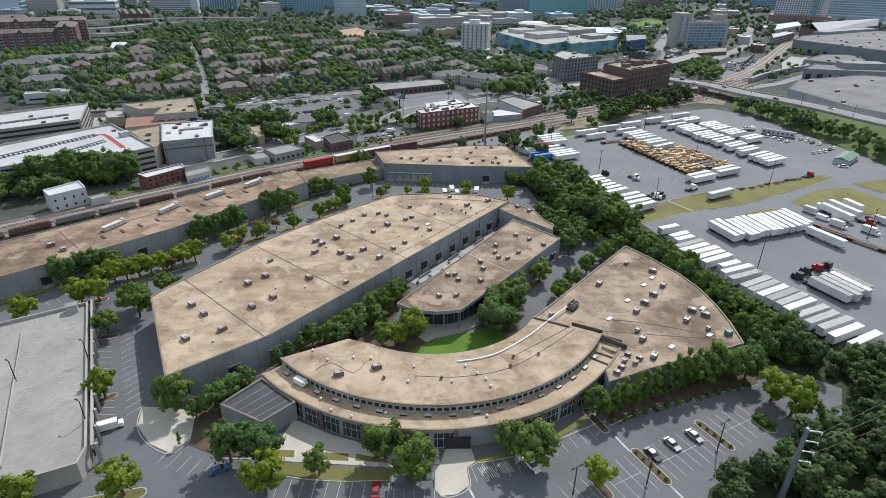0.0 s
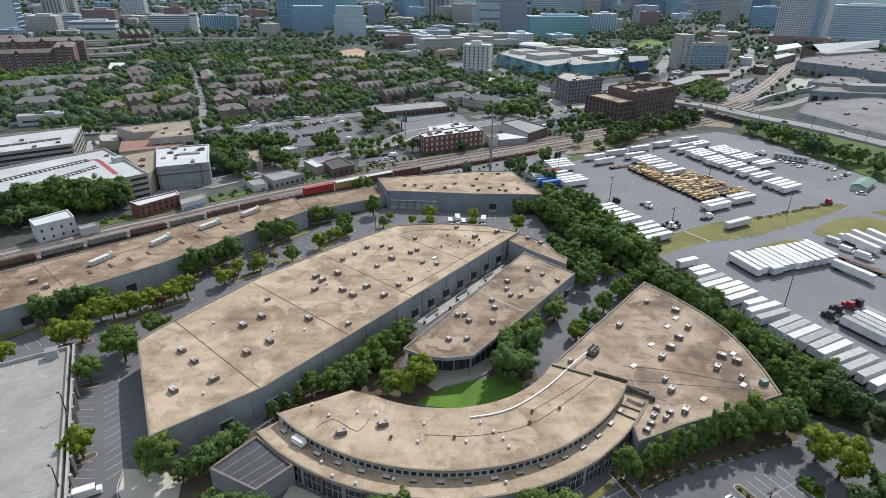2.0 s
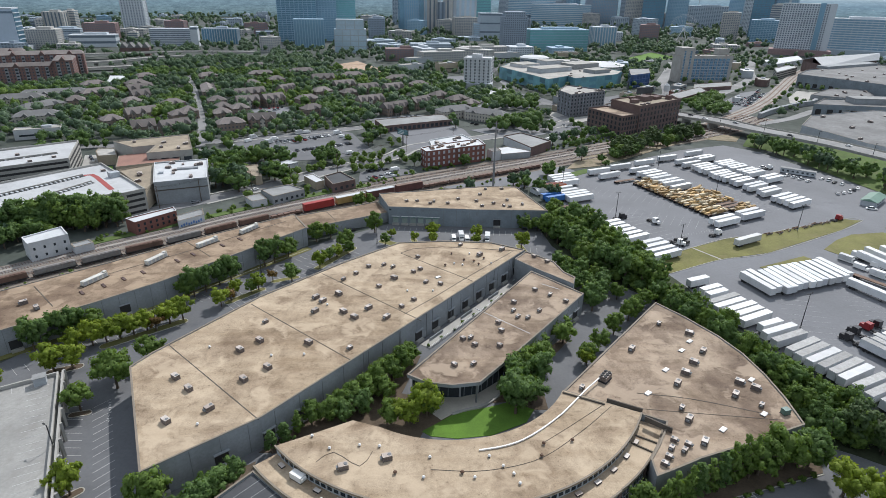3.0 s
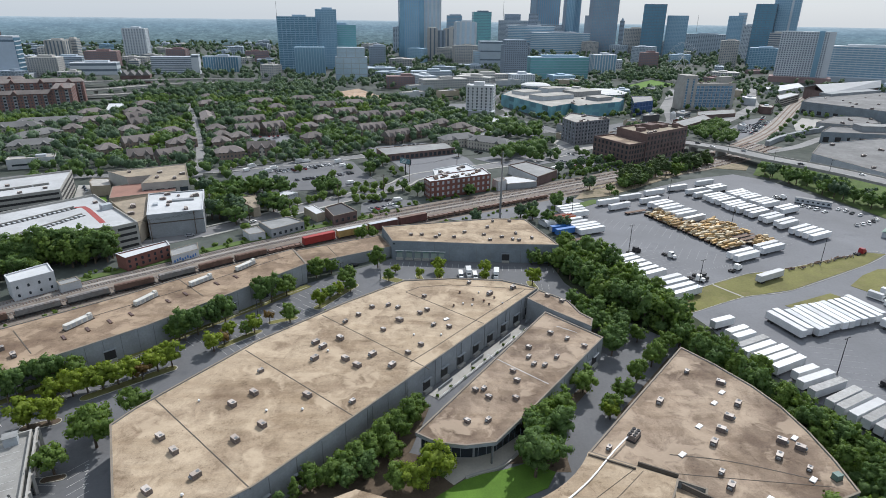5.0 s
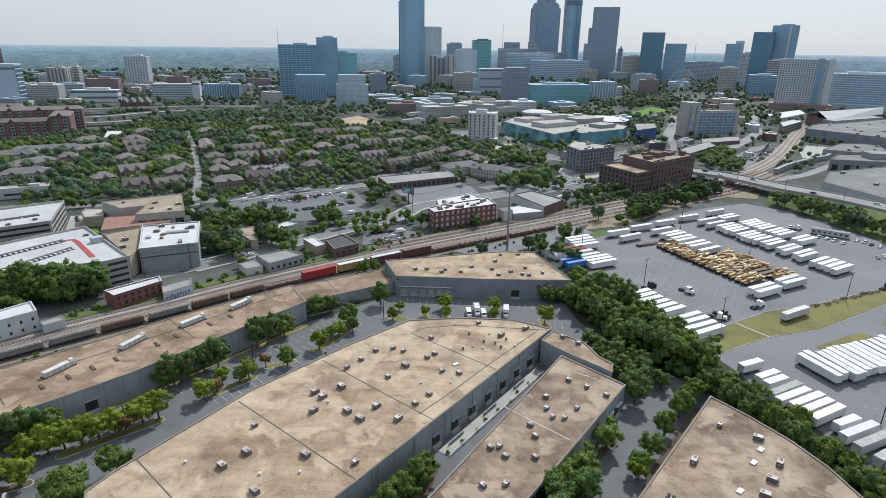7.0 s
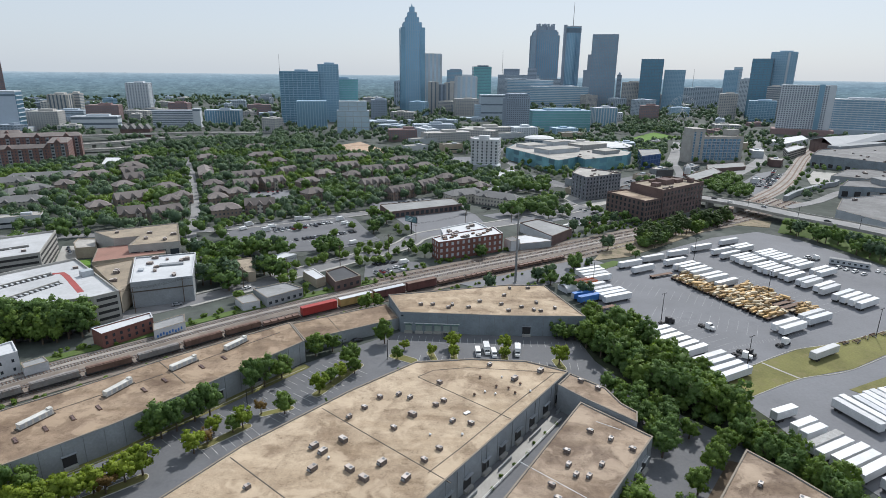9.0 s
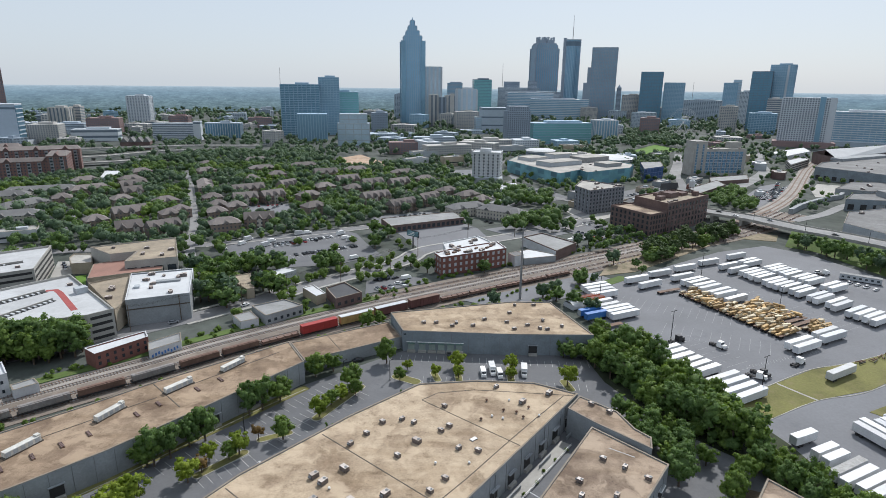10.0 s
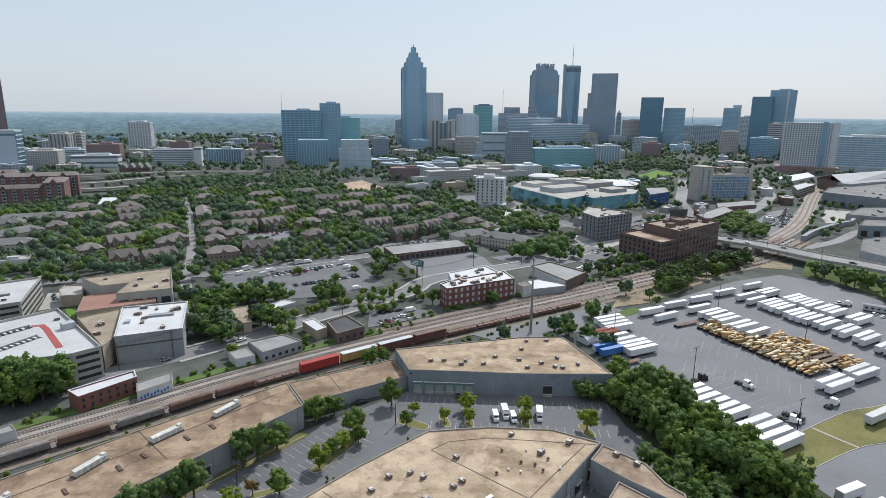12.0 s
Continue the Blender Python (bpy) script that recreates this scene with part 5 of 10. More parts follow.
def tree_model(name, label, leaf, seed, r=4.0, h=8.4, clumps=40, per=31, size=0.32, slim=False, group="park trees", foot=0.18):
    """A tree: a tapered trunk with limbs and a crown of leaf sprays gathered in uneven clumps."""
    rng = np.random.RandomState(seed)
    e = thing(name, label, "tree", group)
    base = h * (0.06 if slim else foot)
    bm = bm_new()
    tube(bm, (0, 0, -0.2), (0.1, 0.05, h * 0.55), r * 0.07, r * 0.035, 7)
    for k in range(5):
        a = k * 1.26 + rng.rand()
        tube(bm, (0.05, 0, h * (0.26 + 0.05 * k)), (math.cos(a) * r * 0.55, math.sin(a) * r * 0.55, h * (0.42 + 0.07 * k)), r * 0.03, r * 0.012, 5)
    part("trunk", bm, "bark", e, local=True)
    mid, up = (h + base) / 2, (h - base) / 2
    cs = []
    for k in range(clumps):
        d = rng.normal(size=3)
        d /= np.linalg.norm(d)
        q = rng.uniform(0.48, 0.86)
        c = np.array([d[0] * r * q, d[1] * r * q, mid + d[2] * up * q * 0.95])
        if slim:
            k_z = (c[2] - base) / (h - base)
            c[:2] *= max(0.15, 1.05 - k_z)
        cs.append((c, r * rng.uniform(0.16, 0.29) * (0.8 if slim else 1.0)))
    cs.append((np.array([0, 0, mid]), r * (0.3 if slim else 0.62)))
    mid_c = np.array([0, 0, mid - up * 0.3])
    p, d = [], []
    for c, cr in cs:
        q = sphere_ways(rng, per)
        p.append(c + q * cr * rng.uniform(0.72, 1.15, (per, 1)) * np.array([1, 1, 0.85]))
        w = p[-1] - mid_c
        d.append(q * 0.75 + w / np.linalg.norm(w, axis=1)[:, None] * 0.6)
    p, d = np.concatenate(p), np.concatenate(d)
    me = leaf_mesh("crown", p, d, size * rng.uniform(0.55, 1.25, len(p)) * r / 4, leaf, rng, [(c, cr * 0.72) for c, cr in cs])
    ob = new("crown", me)
    ob.parent = e
    return e


MODELS = {
    "m": [tree_model("tree", "full green leafy tree", "leaf", s) for s in (1, 2, 3)],
    "b": [tree_model("tree", "young bright yellow-green leafy tree", "leaf_bright", s, clumps=38) for s in (4, 5, 6)],
    "d": [tree_model("tree", "dense dark green tree", "leaf_dark", s, h=9.4) for s in (7, 8, 9)],
    "r": [tree_model("tree", "thin tree with turning rusty leaves", "leaf_rust", s, clumps=16) for s in (10,)],
    "c": [tree_model("conifer", "slim dark column-shaped evergreen", "leaf_dark", 11, r=1.0, h=4.6, clumps=10, per=40, size=1.0, slim=True, group="evergreens")],
    "f": [tree_model("woodland_tree", "tall dark tree in a dense belt", "leaf_dark", s, r=4.2, h=12.0, clumps=30, per=28, size=0.43, group="woodland belt", foot=0.04) for s in (12, 13, 14)] + [tree_model("woodland_tree", "tall green tree in a dense belt", "leaf", s, r=4.2, h=11.0, clumps=30, per=28, size=0.43, group="woodland belt", foot=0.04) for s in (15, 16)],
    "p": [tree_model("tree", "dark pointed tree beside a warehouse", lf, s, r=3.0, h=9.6, clumps=40, per=34, size=0.40, slim=True) for s, lf in ((31, "leaf_dark"), (32, "leaf"))],
    "q": [tree_model("pine", "tall dark pine in a dense belt", "leaf_pine", s, r=3.8, h=13.0, clumps=34, per=28, size=0.40, slim=sl, group="woodland belt", foot=0.05) for s, sl in ((33, False), (34, True), (35, False))],
    "s": [tree_model("shrub", "low rounded green shrub", "leaf", s, r=1.2, h=1.7, clumps=7, per=36, size=1.0, group="shrubs") for s in (17, 18)],
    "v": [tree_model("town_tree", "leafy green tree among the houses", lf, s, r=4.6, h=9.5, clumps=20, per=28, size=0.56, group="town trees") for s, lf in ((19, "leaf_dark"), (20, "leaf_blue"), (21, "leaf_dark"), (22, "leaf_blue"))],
    "vb": [tree_model("town_tree", "light green tree among the houses", "leaf_bright", s, r=4.2, h=8.5, clumps=20, per=28, size=0.56, group="town trees") for s in (23,)],
}
BASE_R = {"c": 1.0, "p": 3.0, "q": 3.8, "f": 4.2, "s": 1.2, "v": 4.6, "vb": 4.2}
FIRST = {}
tree_rng = random.Random(5)


def plant(kind, x, y, r, tall=1.0, z=0.0):
    k = tree_rng.randrange(len(MODELS[kind]))
    src = MODELS[kind][k]
    s = r * (1.1 if kind in "mbd" else 1.0) / BASE_R.get(kind, 4.0)
    for _ in range(14):
        if kind in "sc" or not any(inside((x, y), f) for f in FOOT):
            break
        x, y = x * 0.992, y * 0.992
    m = Matrix.Translation((x, y, z)) @ Matrix.Rotation(tree_rng.uniform(0, 6.28), 4, "Z") @ Matrix.Diagonal((s, s, s * tall * tree_rng.uniform(0.9, 1.1), 1))
    if (kind, k) not in FIRST:
        FIRST[kind, k] = src
        src.matrix_basis = m
    else:
        q = copy_thing(src, Matrix())
        q.matrix_basis = m


POLE_CLEARING = [(72, 91.5), (82, 90), (76, 76), (60, 58), (52, 64)]


def grove(kinds, poly, gap, r0, r1, tall=1.0, seed=1, limit=400):
    """Trees at uneven steps inside an outline."""
    rng = random.Random(seed)
    xs, ys = [p[0] for p in poly], [p[1] for p in poly]
    done = []
    for _ in range(limit * 12):
        p = (rng.uniform(min(xs), max(xs)), rng.uniform(min(ys), max(ys)))
        if inside(p, poly) and not inside(p, POLE_CLEARING) and all(math.dist(p, q) > gap for q in done):
            done.append(p)
            plant(rng.choice(kinds), p[0], p[1], rng.uniform(r0, r1), tall)
            if len(done) >= limit:
                break


for x, y, r in [(-99.8, 152.5, 4.3), (-94.5, 162.2, 5.4), (-90.0, 175.8, 4.3), (-65.9, 117.9, 4.9), (-25.2, 96.8, 3.5), (-10.5, 101.3, 5.1), (-3.7, 95.8, 5.4), (-35.9, 147.3, 3.3), (-31.4, 148.0, 3.6), (-28.3, 150.6, 3.8), (-25.2, 153.7, 3.9), (-22.0, 156.9, 3.9), (-18.8, 161.3, 4.0), (-15.3, 164.7, 4.0), (-12.5, 169.8, 3.9), (-10.2, 174.7, 3.3), (-17.1, 156.2, 3.7), (-14.6, 146.1, 3.5), (-4.2, 151.6, 3.6), (25.4, 174.6, 4.5), (31.8, 182.0, 4.9), (41.0, 190.0, 4.7), (43.3, 115.1, 4.2), (75.8, 128.3, 4.7)]:
    plant("m", x, y, r)
for x, y, r in [(82.5, 129.6, 5.4), (24.0, 99.6, 5.6), (19.9, 102.4, 4.7), (67.0, 215.6, 3.2), (74.5, 209.0, 3.9), (70.6, 204.4, 3.2), (66.4, 199.8, 3.7), (58.6, 191.0, 3.7), (51.0, 182.0, 3.5), (45.0, 174.5, 3.4), (-116.0, 192.5, 3.7), (-97.1, 167.9, 4.4), (-65.0, 252.9, 4.4), (-94.2, 217.0, 4.3), (-56.2, 271.1, 4.3), (-50.5, 277.0, 3.6), (-72.0, 220.1, 2.6), (-58.7, 230.3, 3.7), (-47.0, 250.1, 2.9), (-41.8, 262.4, 4.1), (-39.4, 256.4, 2.9), (-30.1, 281.5, 4.4), (-24.3, 267.0, 2.6), (-41.0, 316.1, 4.1), (-35.9, 319.6, 3.2)]:
    plant("m", x, y, r)
for x, y, r in [(-128.7, 159.2, 4.2), (-117.3, 170.4, 4.5), (-112.7, 172.2, 4.2), (-86.4, 123.0, 4.0), (-36.1, 91.7, 4.8), (-67.0, 91.4, 4.5), (-86.1, 87.7, 4.2), (-10.6, 146.2, 4.1), (-5.0, 149.3, 4.7), (92.0, 120.8, 4.7), (94.2, 115.0, 5.2), (37.8, 93.5, 3.6), (44.8, 172.9, 2.8), (-117.0, 182.0, 3.6), (-113.0, 184.6, 3.9), (-109.4, 186.2, 3.9), (-106.0, 188.4, 4.0), (-102.6, 190.6, 4.0), (-99.4, 193.4, 3.9), (-93.6, 197.8, 4.2), (-90.2, 200.6, 4.0)]:
    plant("b", x, y, r)
for x, y, r in [(-69.8, 222.7, 3.3), (-77.6, 219.6, 2.6), (-80.0, 210.0, 3.5), (-49.8, 242.9, 3.5), (-44.2, 253.5, 2.9), (-21.8, 276.0, 2.1), (-10.9, 270.5, 2.1), (-2.3, 277.0, 3.5), (-2.3, 269.3, 2.3), (18.1, 275.1, 3.1), (17.3, 268.4, 2.3), (37.5, 263.3, 3.6)]:
    plant("b", x, y, r)
for x, y, r in [(-55.1, 116.9, 4.3), (-52.6, 121.3, 4.0), (-50.0, 125.6, 3.3), (-59.6, 115.3, 2.7), (-46.5, 100.8, 4.9), (-38.9, 100.2, 5.4), (-22.5, 150.0, 3.6), (-26.7, 146.9, 2.9), (19.5, 150.4, 5.6), (18.4, 154.6, 3.7), (24.7, 154.1, 4.2), (22.2, 166.9, 4.5), (27.8, 163.2, 5.0), (21.4, 160.2, 4.2), (89.4, 130.2, 4.9)]:
    plant("d", x, y, r)
for x, y, r in [(55.3, 206.8, 4.6), (-134.0, 187.4, 4.2), (-129.1, 185.7, 4.1), (-124.6, 189.0, 4.1), (-120.7, 189.7, 4.1), (-96.1, 226.2, 4.2), (-91.4, 226.4, 3.8), (-85.0, 237.2, 4.3), (-87.9, 231.9, 3.8), (-74.6, 249.5, 4.1), (-70.1, 249.1, 4.0), (-56.0, 270.5, 3.5)]:
    plant("d", x, y, r, 1.25 if y > 180 and x < -60 else 1.0)
for x, y, r in [(47.6, 115.4, 2.6), (50.6, 117.4, 2.9), (53.8, 118.2, 2.7), (57.0, 120.2, 3.1), (60.2, 121.4, 2.8), (63.2, 122.4, 3.0), (66.2, 123.9, 3.0), (69.4, 125.2, 3.2), (72.6, 126.4, 2.9), (-45.0, 140.2, 2.4), (-42.6, 143.4, 2.6), (-39.4, 146.0, 2.2)]:
    plant("p", x, y, r * 1.15, 1.25 if x > 0 else 1.0)
for x, y, r in [(-96.4, 193.3, 3.6), (-66.2, 230.2, 2.7), (-77.7, 214.2, 2.9)]:
    plant("r", x, y, r)
for x, y in [(-23.2, 252.9), (-34.6, 239.6), (-45.7, 232.4), (-43.5, 231.3), (-60.3, 106.1), (-42, 141.5), (-38, 137)]:
    plant("c", x, y, 1.1)
BELTS = (
    ([(50, 284), (58, 297), (64, 299), (75, 287), (81, 268), (85, 247), (87, 231), (84, 221), (79, 216), (74, 224), (65, 236), (59, 250), (53, 266)], 5.4, 4.2, 5.8, 1.0, 64, 150),
    ([(79, 216), (84, 221), (91, 208), (97, 189), (101, 172), (106, 157), (110, 145), (114, 134), (104, 135), (97, 140), (96, 150), (95, 170), (90, 186), (83, 200)], 3.6, 3.0, 4.2, 1.1, 72, 120),
    ([(102, 137), (108, 146), (118, 141), (127, 136), (140, 128), (165, 108), (160, 80), (90, 72), (60, 82), (62, 89), (71, 95), (84, 100.5), (97, 107), (107, 112.5), (115, 121), (119, 128)], 4.7, 3.4, 4.8, 0.85, 94, 230))
belt_rng = random.Random(8)
fill = []
for n_belt, (poly, gap, r0, r1, tall, most, n_fill) in enumerate(BELTS):
    grove(["q", "q", "q", "f"] if n_belt == 2 else ["f", "f", "f", "m", "d"], poly, gap, r0, r1, tall, 3 + n_belt, most)
    q = inset(poly, 0.8)
    xs, ys = [p[0] for p in poly], [p[1] for p in poly]
    n = 0
    while n < n_fill:
        p = (belt_rng.uniform(min(xs), max(xs)), belt_rng.uniform(min(ys), max(ys)))
        if inside(p, q) and not inside(p, POLE_CLEARING):
            fill.append((*p, belt_rng.uniform(2.2, 3.6)))
            n += 1
for x, y in [(51.5, 301), (48.5, 311), (46, 320), (55, 293), (43, 329), (40, 333)]:
    plant("f", x, y, 3.8, 0.85)
for n_fill, leaf, places in ((0, "leaf_dark", fill[:270:2]), (1, "leaf", fill[1:270:2]), (2, "leaf_pine", fill[270:])):
    canopy("woodland_thicket", places, leaf, 96, 0.49, "dense thicket and young growth between the belt's trees", 50 + n_fill, 7.0, 4)
grove(["f", "d"], [(58, 236), (66, 226), (61, 214), (54, 212), (53, 222), (48, 234), (48, 242)], 3.6, 2.8, 3.8, 1.0, 4, 18)
for k in range(14):
    plant("s", 47 + 3.2 * k, 113.2 + 1.05 * k, 1.1)
for a, b in (((49.6, 102.6), (54.2, 94.6)), ((69.0, 112.0), (73.4, 104.6)), ((41.4, 116.4), (44.0, 111.0))):
    for k in range(5):
        plant("s", a[0] + (b[0] - a[0]) * k / 4, a[1] + (b[1] - a[1]) * k / 4, 0.6)
for x, y in ((84.6, 113.6), (86.0, 112.6), (87.2, 111.0), (85.2, 111.4), (86.2, 114.0)):
    plant("s", x, y, 1.5)
for k in range(9):
    plant("s", -4.4 + 3.9 * k + (k % 3) * 0.5, 183.6 + 4.95 * k, 0.75)
# ---- vehicles ----
M["trailer_white"] = surface("trailer_white_paint", (0.64, 0.65, 0.66), 0.45, big=0.35, small=2.0, spread=0.1, per_piece=0.26, stain=(0.48, 0.47, 0.45), stain_at=0.64)
M["trailer_grey"] = surface("trailer_grey_side", (0.55, 0.57, 0.60), 0.45, big=0.3, small=2.0, spread=0.10, per_piece=0.2)
M["trailer_worn"] = surface("weathered_trailer_roof", (0.40, 0.40, 0.395), 0.7, big=0.5, small=2.0, spread=0.2, per_piece=0.35, stain=(0.28, 0.27, 0.25), stain_at=0.55)
M["trailer_blue"] = surface("blue_container_paint", (0.04, 0.16, 0.45), 0.5, big=0.3, small=2.0, spread=0.15)
M["timber"] = surface("sawn_timber", (0.55, 0.37, 0.17), 0.8, big=0.6, small=3.0, spread=0.25, per_piece=0.5)
M["timber_pale"] = surface("pale_sawn_timber", (0.70, 0.60, 0.43), 0.8, big=0.6, small=3.0, spread=0.25, per_piece=0.45)
M["orange"] = surface("orange_paint", (0.60, 0.14, 0.03), 0.5, spread=0.12)
M["red_paint"] = surface("red_paint", (0.27, 0.018, 0.022), 0.4, spread=0.1)
M["blue_paint"] = surface("blue_car_paint", (0.05, 0.12, 0.28), 0.35, spread=0.1)
M["silver_paint"] = surface("silver_car_paint", (0.30, 0.31, 0.33), 0.4, metal=0.2, spread=0.06)
M["black_paint"] = surface("black_car_paint", (0.02, 0.02, 0.024), 0.3, spread=0.1)


def wheel_mesh(r=0.5, w=0.3):
    bm = bm_new()
    tube(bm, (0, -w / 2, 0), (0, w / 2, 0), r, r, 12)
    return mesh_of("wheel", bm, "dark")


BIG_WHEEL, CAR_WHEEL = wheel_mesh(0.5, 0.55), wheel_mesh(0.33, 0.22)


def wheelset_mesh(half=0.98, r=0.5, w=0.28):
    bm = bm_new()
    for y in (-half, half):
        tube(bm, (0, y - w, 0), (0, y + w, 0), r, r, 12)
    tube(bm, (0, -0.75, 0), (0, 0.75, 0), 0.09, 0.09, 6)
    return mesh_of("wheelset", bm, "dark")


WHEELSET = wheelset_mesh()
CAR_WHEELSET = wheelset_mesh(0.83, 0.33, 0.12)


def wheels(e, xs, ys, me, r):
    for x in xs:
        for y in ys:
            piece(me.name.split(".")[0], me, e, Matrix.Translation((x, y, r)))


def box_trailer(length=16.2, roof="trailer_white", side="trailer_white", label="white box semi-trailer parked in the truck yard"):
    e = thing("semi_trailer", label, "trailer", "parked trailers")
    body = part("body", bm_box(0, 0, 1.15, length, 2.55, 2.75), side, e, local=True)
    part("roof", bm_box(0, 0, 3.9, length + 0.04, 2.59, 0.09), roof, e, local=True)
    part("rear_door", bm_box(-length / 2 - 0.02, 0, 1.2, 0.08, 2.4, 2.6), "trailer_grey", body, local=True)
    bm = bm_new()
    box(bm, 0, 0, 1.0, length, 2.5, 0.16)
    box(bm, -length / 2 + 2.4, 0, 0.5, 2.6, 1.6, 0.5)
    for y in (-0.9, 0.9):
        box(bm, length / 2 - 2.6, y, 0, 0.16, 0.16, 1.05)
    part("undercarriage", bm, "dark", e, local=True)
    wheels(e, (-length / 2 + 1.8, -length / 2 + 3.1), (0,), WHEELSET, 0.5)
    return e


SRC = {
    "white": box_trailer(),
    "short": box_trailer(14.6, label="shorter white box semi-trailer"),
    "short_grey": box_trailer(14.6, "trailer_worn", "trailer_grey", "shorter white box semi-trailer with a weathered grey roof"),
    "pup": box_trailer(9.6, label="short white pup trailer beside the trees"),
    "grey": box_trailer(16.2, "trailer_grey", "trailer_grey", "grey weathered box semi-trailer"),
    "blue": box_trailer(12.4, "trailer_blue", "trailer_blue", "blue shipping container on a chassis"),
    "orange": box_trailer(12.4, "brick", "orange", "rusty orange shipping container on a chassis"),
}
PLACED = set()


def put(kind, x, y, heading, z=0.02):
    m = pose(x, y, z, 0, 0, heading)
    if kind in PLACED:
        return copy_thing(SRC[kind], m)
    PLACED.add(kind)
    SRC[kind].matrix_basis = m
    return SRC[kind]


yard_rng = random.Random(9)


def trailer_row(x0, y0, x1, y1, n, heading, kind="white"):
    """n trailers side by side; now and then a grey one among them."""
    for k in range(n):
        t = k / max(1, n - 1)
        slide = yard_rng.uniform(-0.8, 0.8)
        kd = "grey" if kind == "white" and yard_rng.random() < 0.14 else "short_grey" if kind == "short" and yard_rng.random() < 0.55 else kind
        put(kd, x0 + (x1 - x0) * t + yard_rng.uniform(-0.25, 0.25) + slide * math.cos(radians(heading)), y0 + (y1 - y0) * t + slide * math.sin(radians(heading)), heading + yard_rng.uniform(-0.8, 0.8) + (180 if yard_rng.random() < 0.3 else 0))


for x, y, hd in ((103.8, 379.9, 24), (121.2, 390.8, 24), (140.5, 401.4, 24), (160.4, 413.2, 25), (108.2, 371.2, 28), (131.6, 384.2, 26), (184.7, 426.7, 26), (169.3, 405.4, 27), (171.1, 398.0, 28), (143.9, 268.7, 27)):
    put("white", x, y, hd)
trailer_row(76.4, 367.5, 78.8, 354.9, 4, 24)
trailer_row(71.3, 341.6, 73.6, 337.0, 2, 26)
trailer_row(64.4, 331.2, 66.0, 326.6, 2, 24, "blue")
trailer_row(68.5, 349.2, 69.6, 345.6, 2, 26, "orange")
trailer_row(77.6, 333.9, 79.7, 327.0, 3, 25)
trailer_row(134.1, 376.8, 135.8, 373.2, 2, 28)
trailer_row(137.4, 368.8, 138.7, 364.6, 2, 27)
trailer_row(140.9, 358.9, 141.9, 354.6, 2, 27)
put("white", 143.8, 347.7, 28)
trailer_row(185.9, 414.4, 187.3, 410.8, 2, 28)
trailer_row(175.0, 393.3, 178.4, 382.2, 4, 28)
trailer_row(193.7, 401.4, 198.2, 387.6, 5, 28)
trailer_row(179.4, 376.4, 183.8, 366.2, 4, 28)
trailer_row(200.4, 383.0, 203.2, 376.0, 3, 28)
trailer_row(185.9, 361.9, 187.0, 358.0, 2, 28)
trailer_row(207.2, 368.3, 208.6, 364.4, 2, 28)
trailer_row(189.6, 352.1, 190.6, 348.4, 2, 28)
trailer_row(191.9, 342.5, 193.4, 338.6, 2, 28)
trailer_row(194.9, 330.9, 199.0, 319.6, 4, 28)
trailer_row(144.4, 295.6, 145.8, 291.6, 2, 26)
trailer_row(161.2, 305.0, 162.4, 301.0, 2, 26)
trailer_row(82.8, 287.3, 90.7, 269.0, 6, 27)
trailer_row(95.0, 263.4, 99.4, 251.4, 4, 26)
put("pup", 102.3, 226.1, 22)
trailer_row(104.0, 218.8, 104.6, 215.0, 2, 24, "pup")
trailer_row(105.2, 210.3, 110.7, 197.4, 5, 25, "short")
put("pup", 113.3, 192.8, 22)
trailer_row(114.6, 189.0, 115.2, 184.4, 2, 23, "short")
trailer_row(116.2, 179.1, 123.8, 164.1, 6, 26, "short")
trailer_row(125.2, 160.0, 130.2, 149.1, 4, 24, "short")
put("short", 132.9, 144.6, 26)
trailer_row(125.5, 225.1, 128.8, 226.4, 2, -73)
trailer_row(132.4, 226.0, 154.6, 233.6, 8, -76)
trailer_row(158.4, 235.4, 165.0, 238.4, 3, -76)
put("white", 166.8, 219.2, -66)
trailer_row(188.0, 245.6, 194.4, 249.2, 2, -74)
put("pup", 201.4, 254.4, -76)
trailer_row(142.0, 175.6, 153.2, 181.6, 5, -67, "short")


# ---- lumber on flatbed trailers ----
def flatbed():
    e = thing("flatbed_trailer", "dark steel flatbed trailer in the truck yard", "trailer", "flatbed trailers")
    part("deck", bm_box(0, 0, 1.15, 15.2, 2.5, 0.22), "rust", e, local=True)
    for y in (-0.55, 0.55):
        part("beam", bm_box(0, y, 0.8, 14.8, 0.2, 0.36), "dark", e, local=True)
    wheels(e, (-5.6, -6.9), (0,), WHEELSET, 0.5)
    return e


SRC["flat"] = flatbed()


def profile(side, half_low, half_high):
    """A body from its side outline (x, z), narrowing from half_low at its foot to half_high at its top."""
    bm = bm_new()
    z0, z1 = min(p[1] for p in side), max(p[1] for p in side)
    rows = []
    for s in (-1, 1):
        rows.append([bm.verts.new((x, s * (half_low + (half_high - half_low) * (z - z0) / (z1 - z0)), z)) for x, z in side])
    n = len(side)
    bm.faces.new(rows[0])
    bm.faces.new(list(reversed(rows[1])))
    for i in range(n):
        j = (i + 1) % n
        bm.faces.new((rows[0][j], rows[0][i], rows[1][i], rows[1][j]))
    return bm


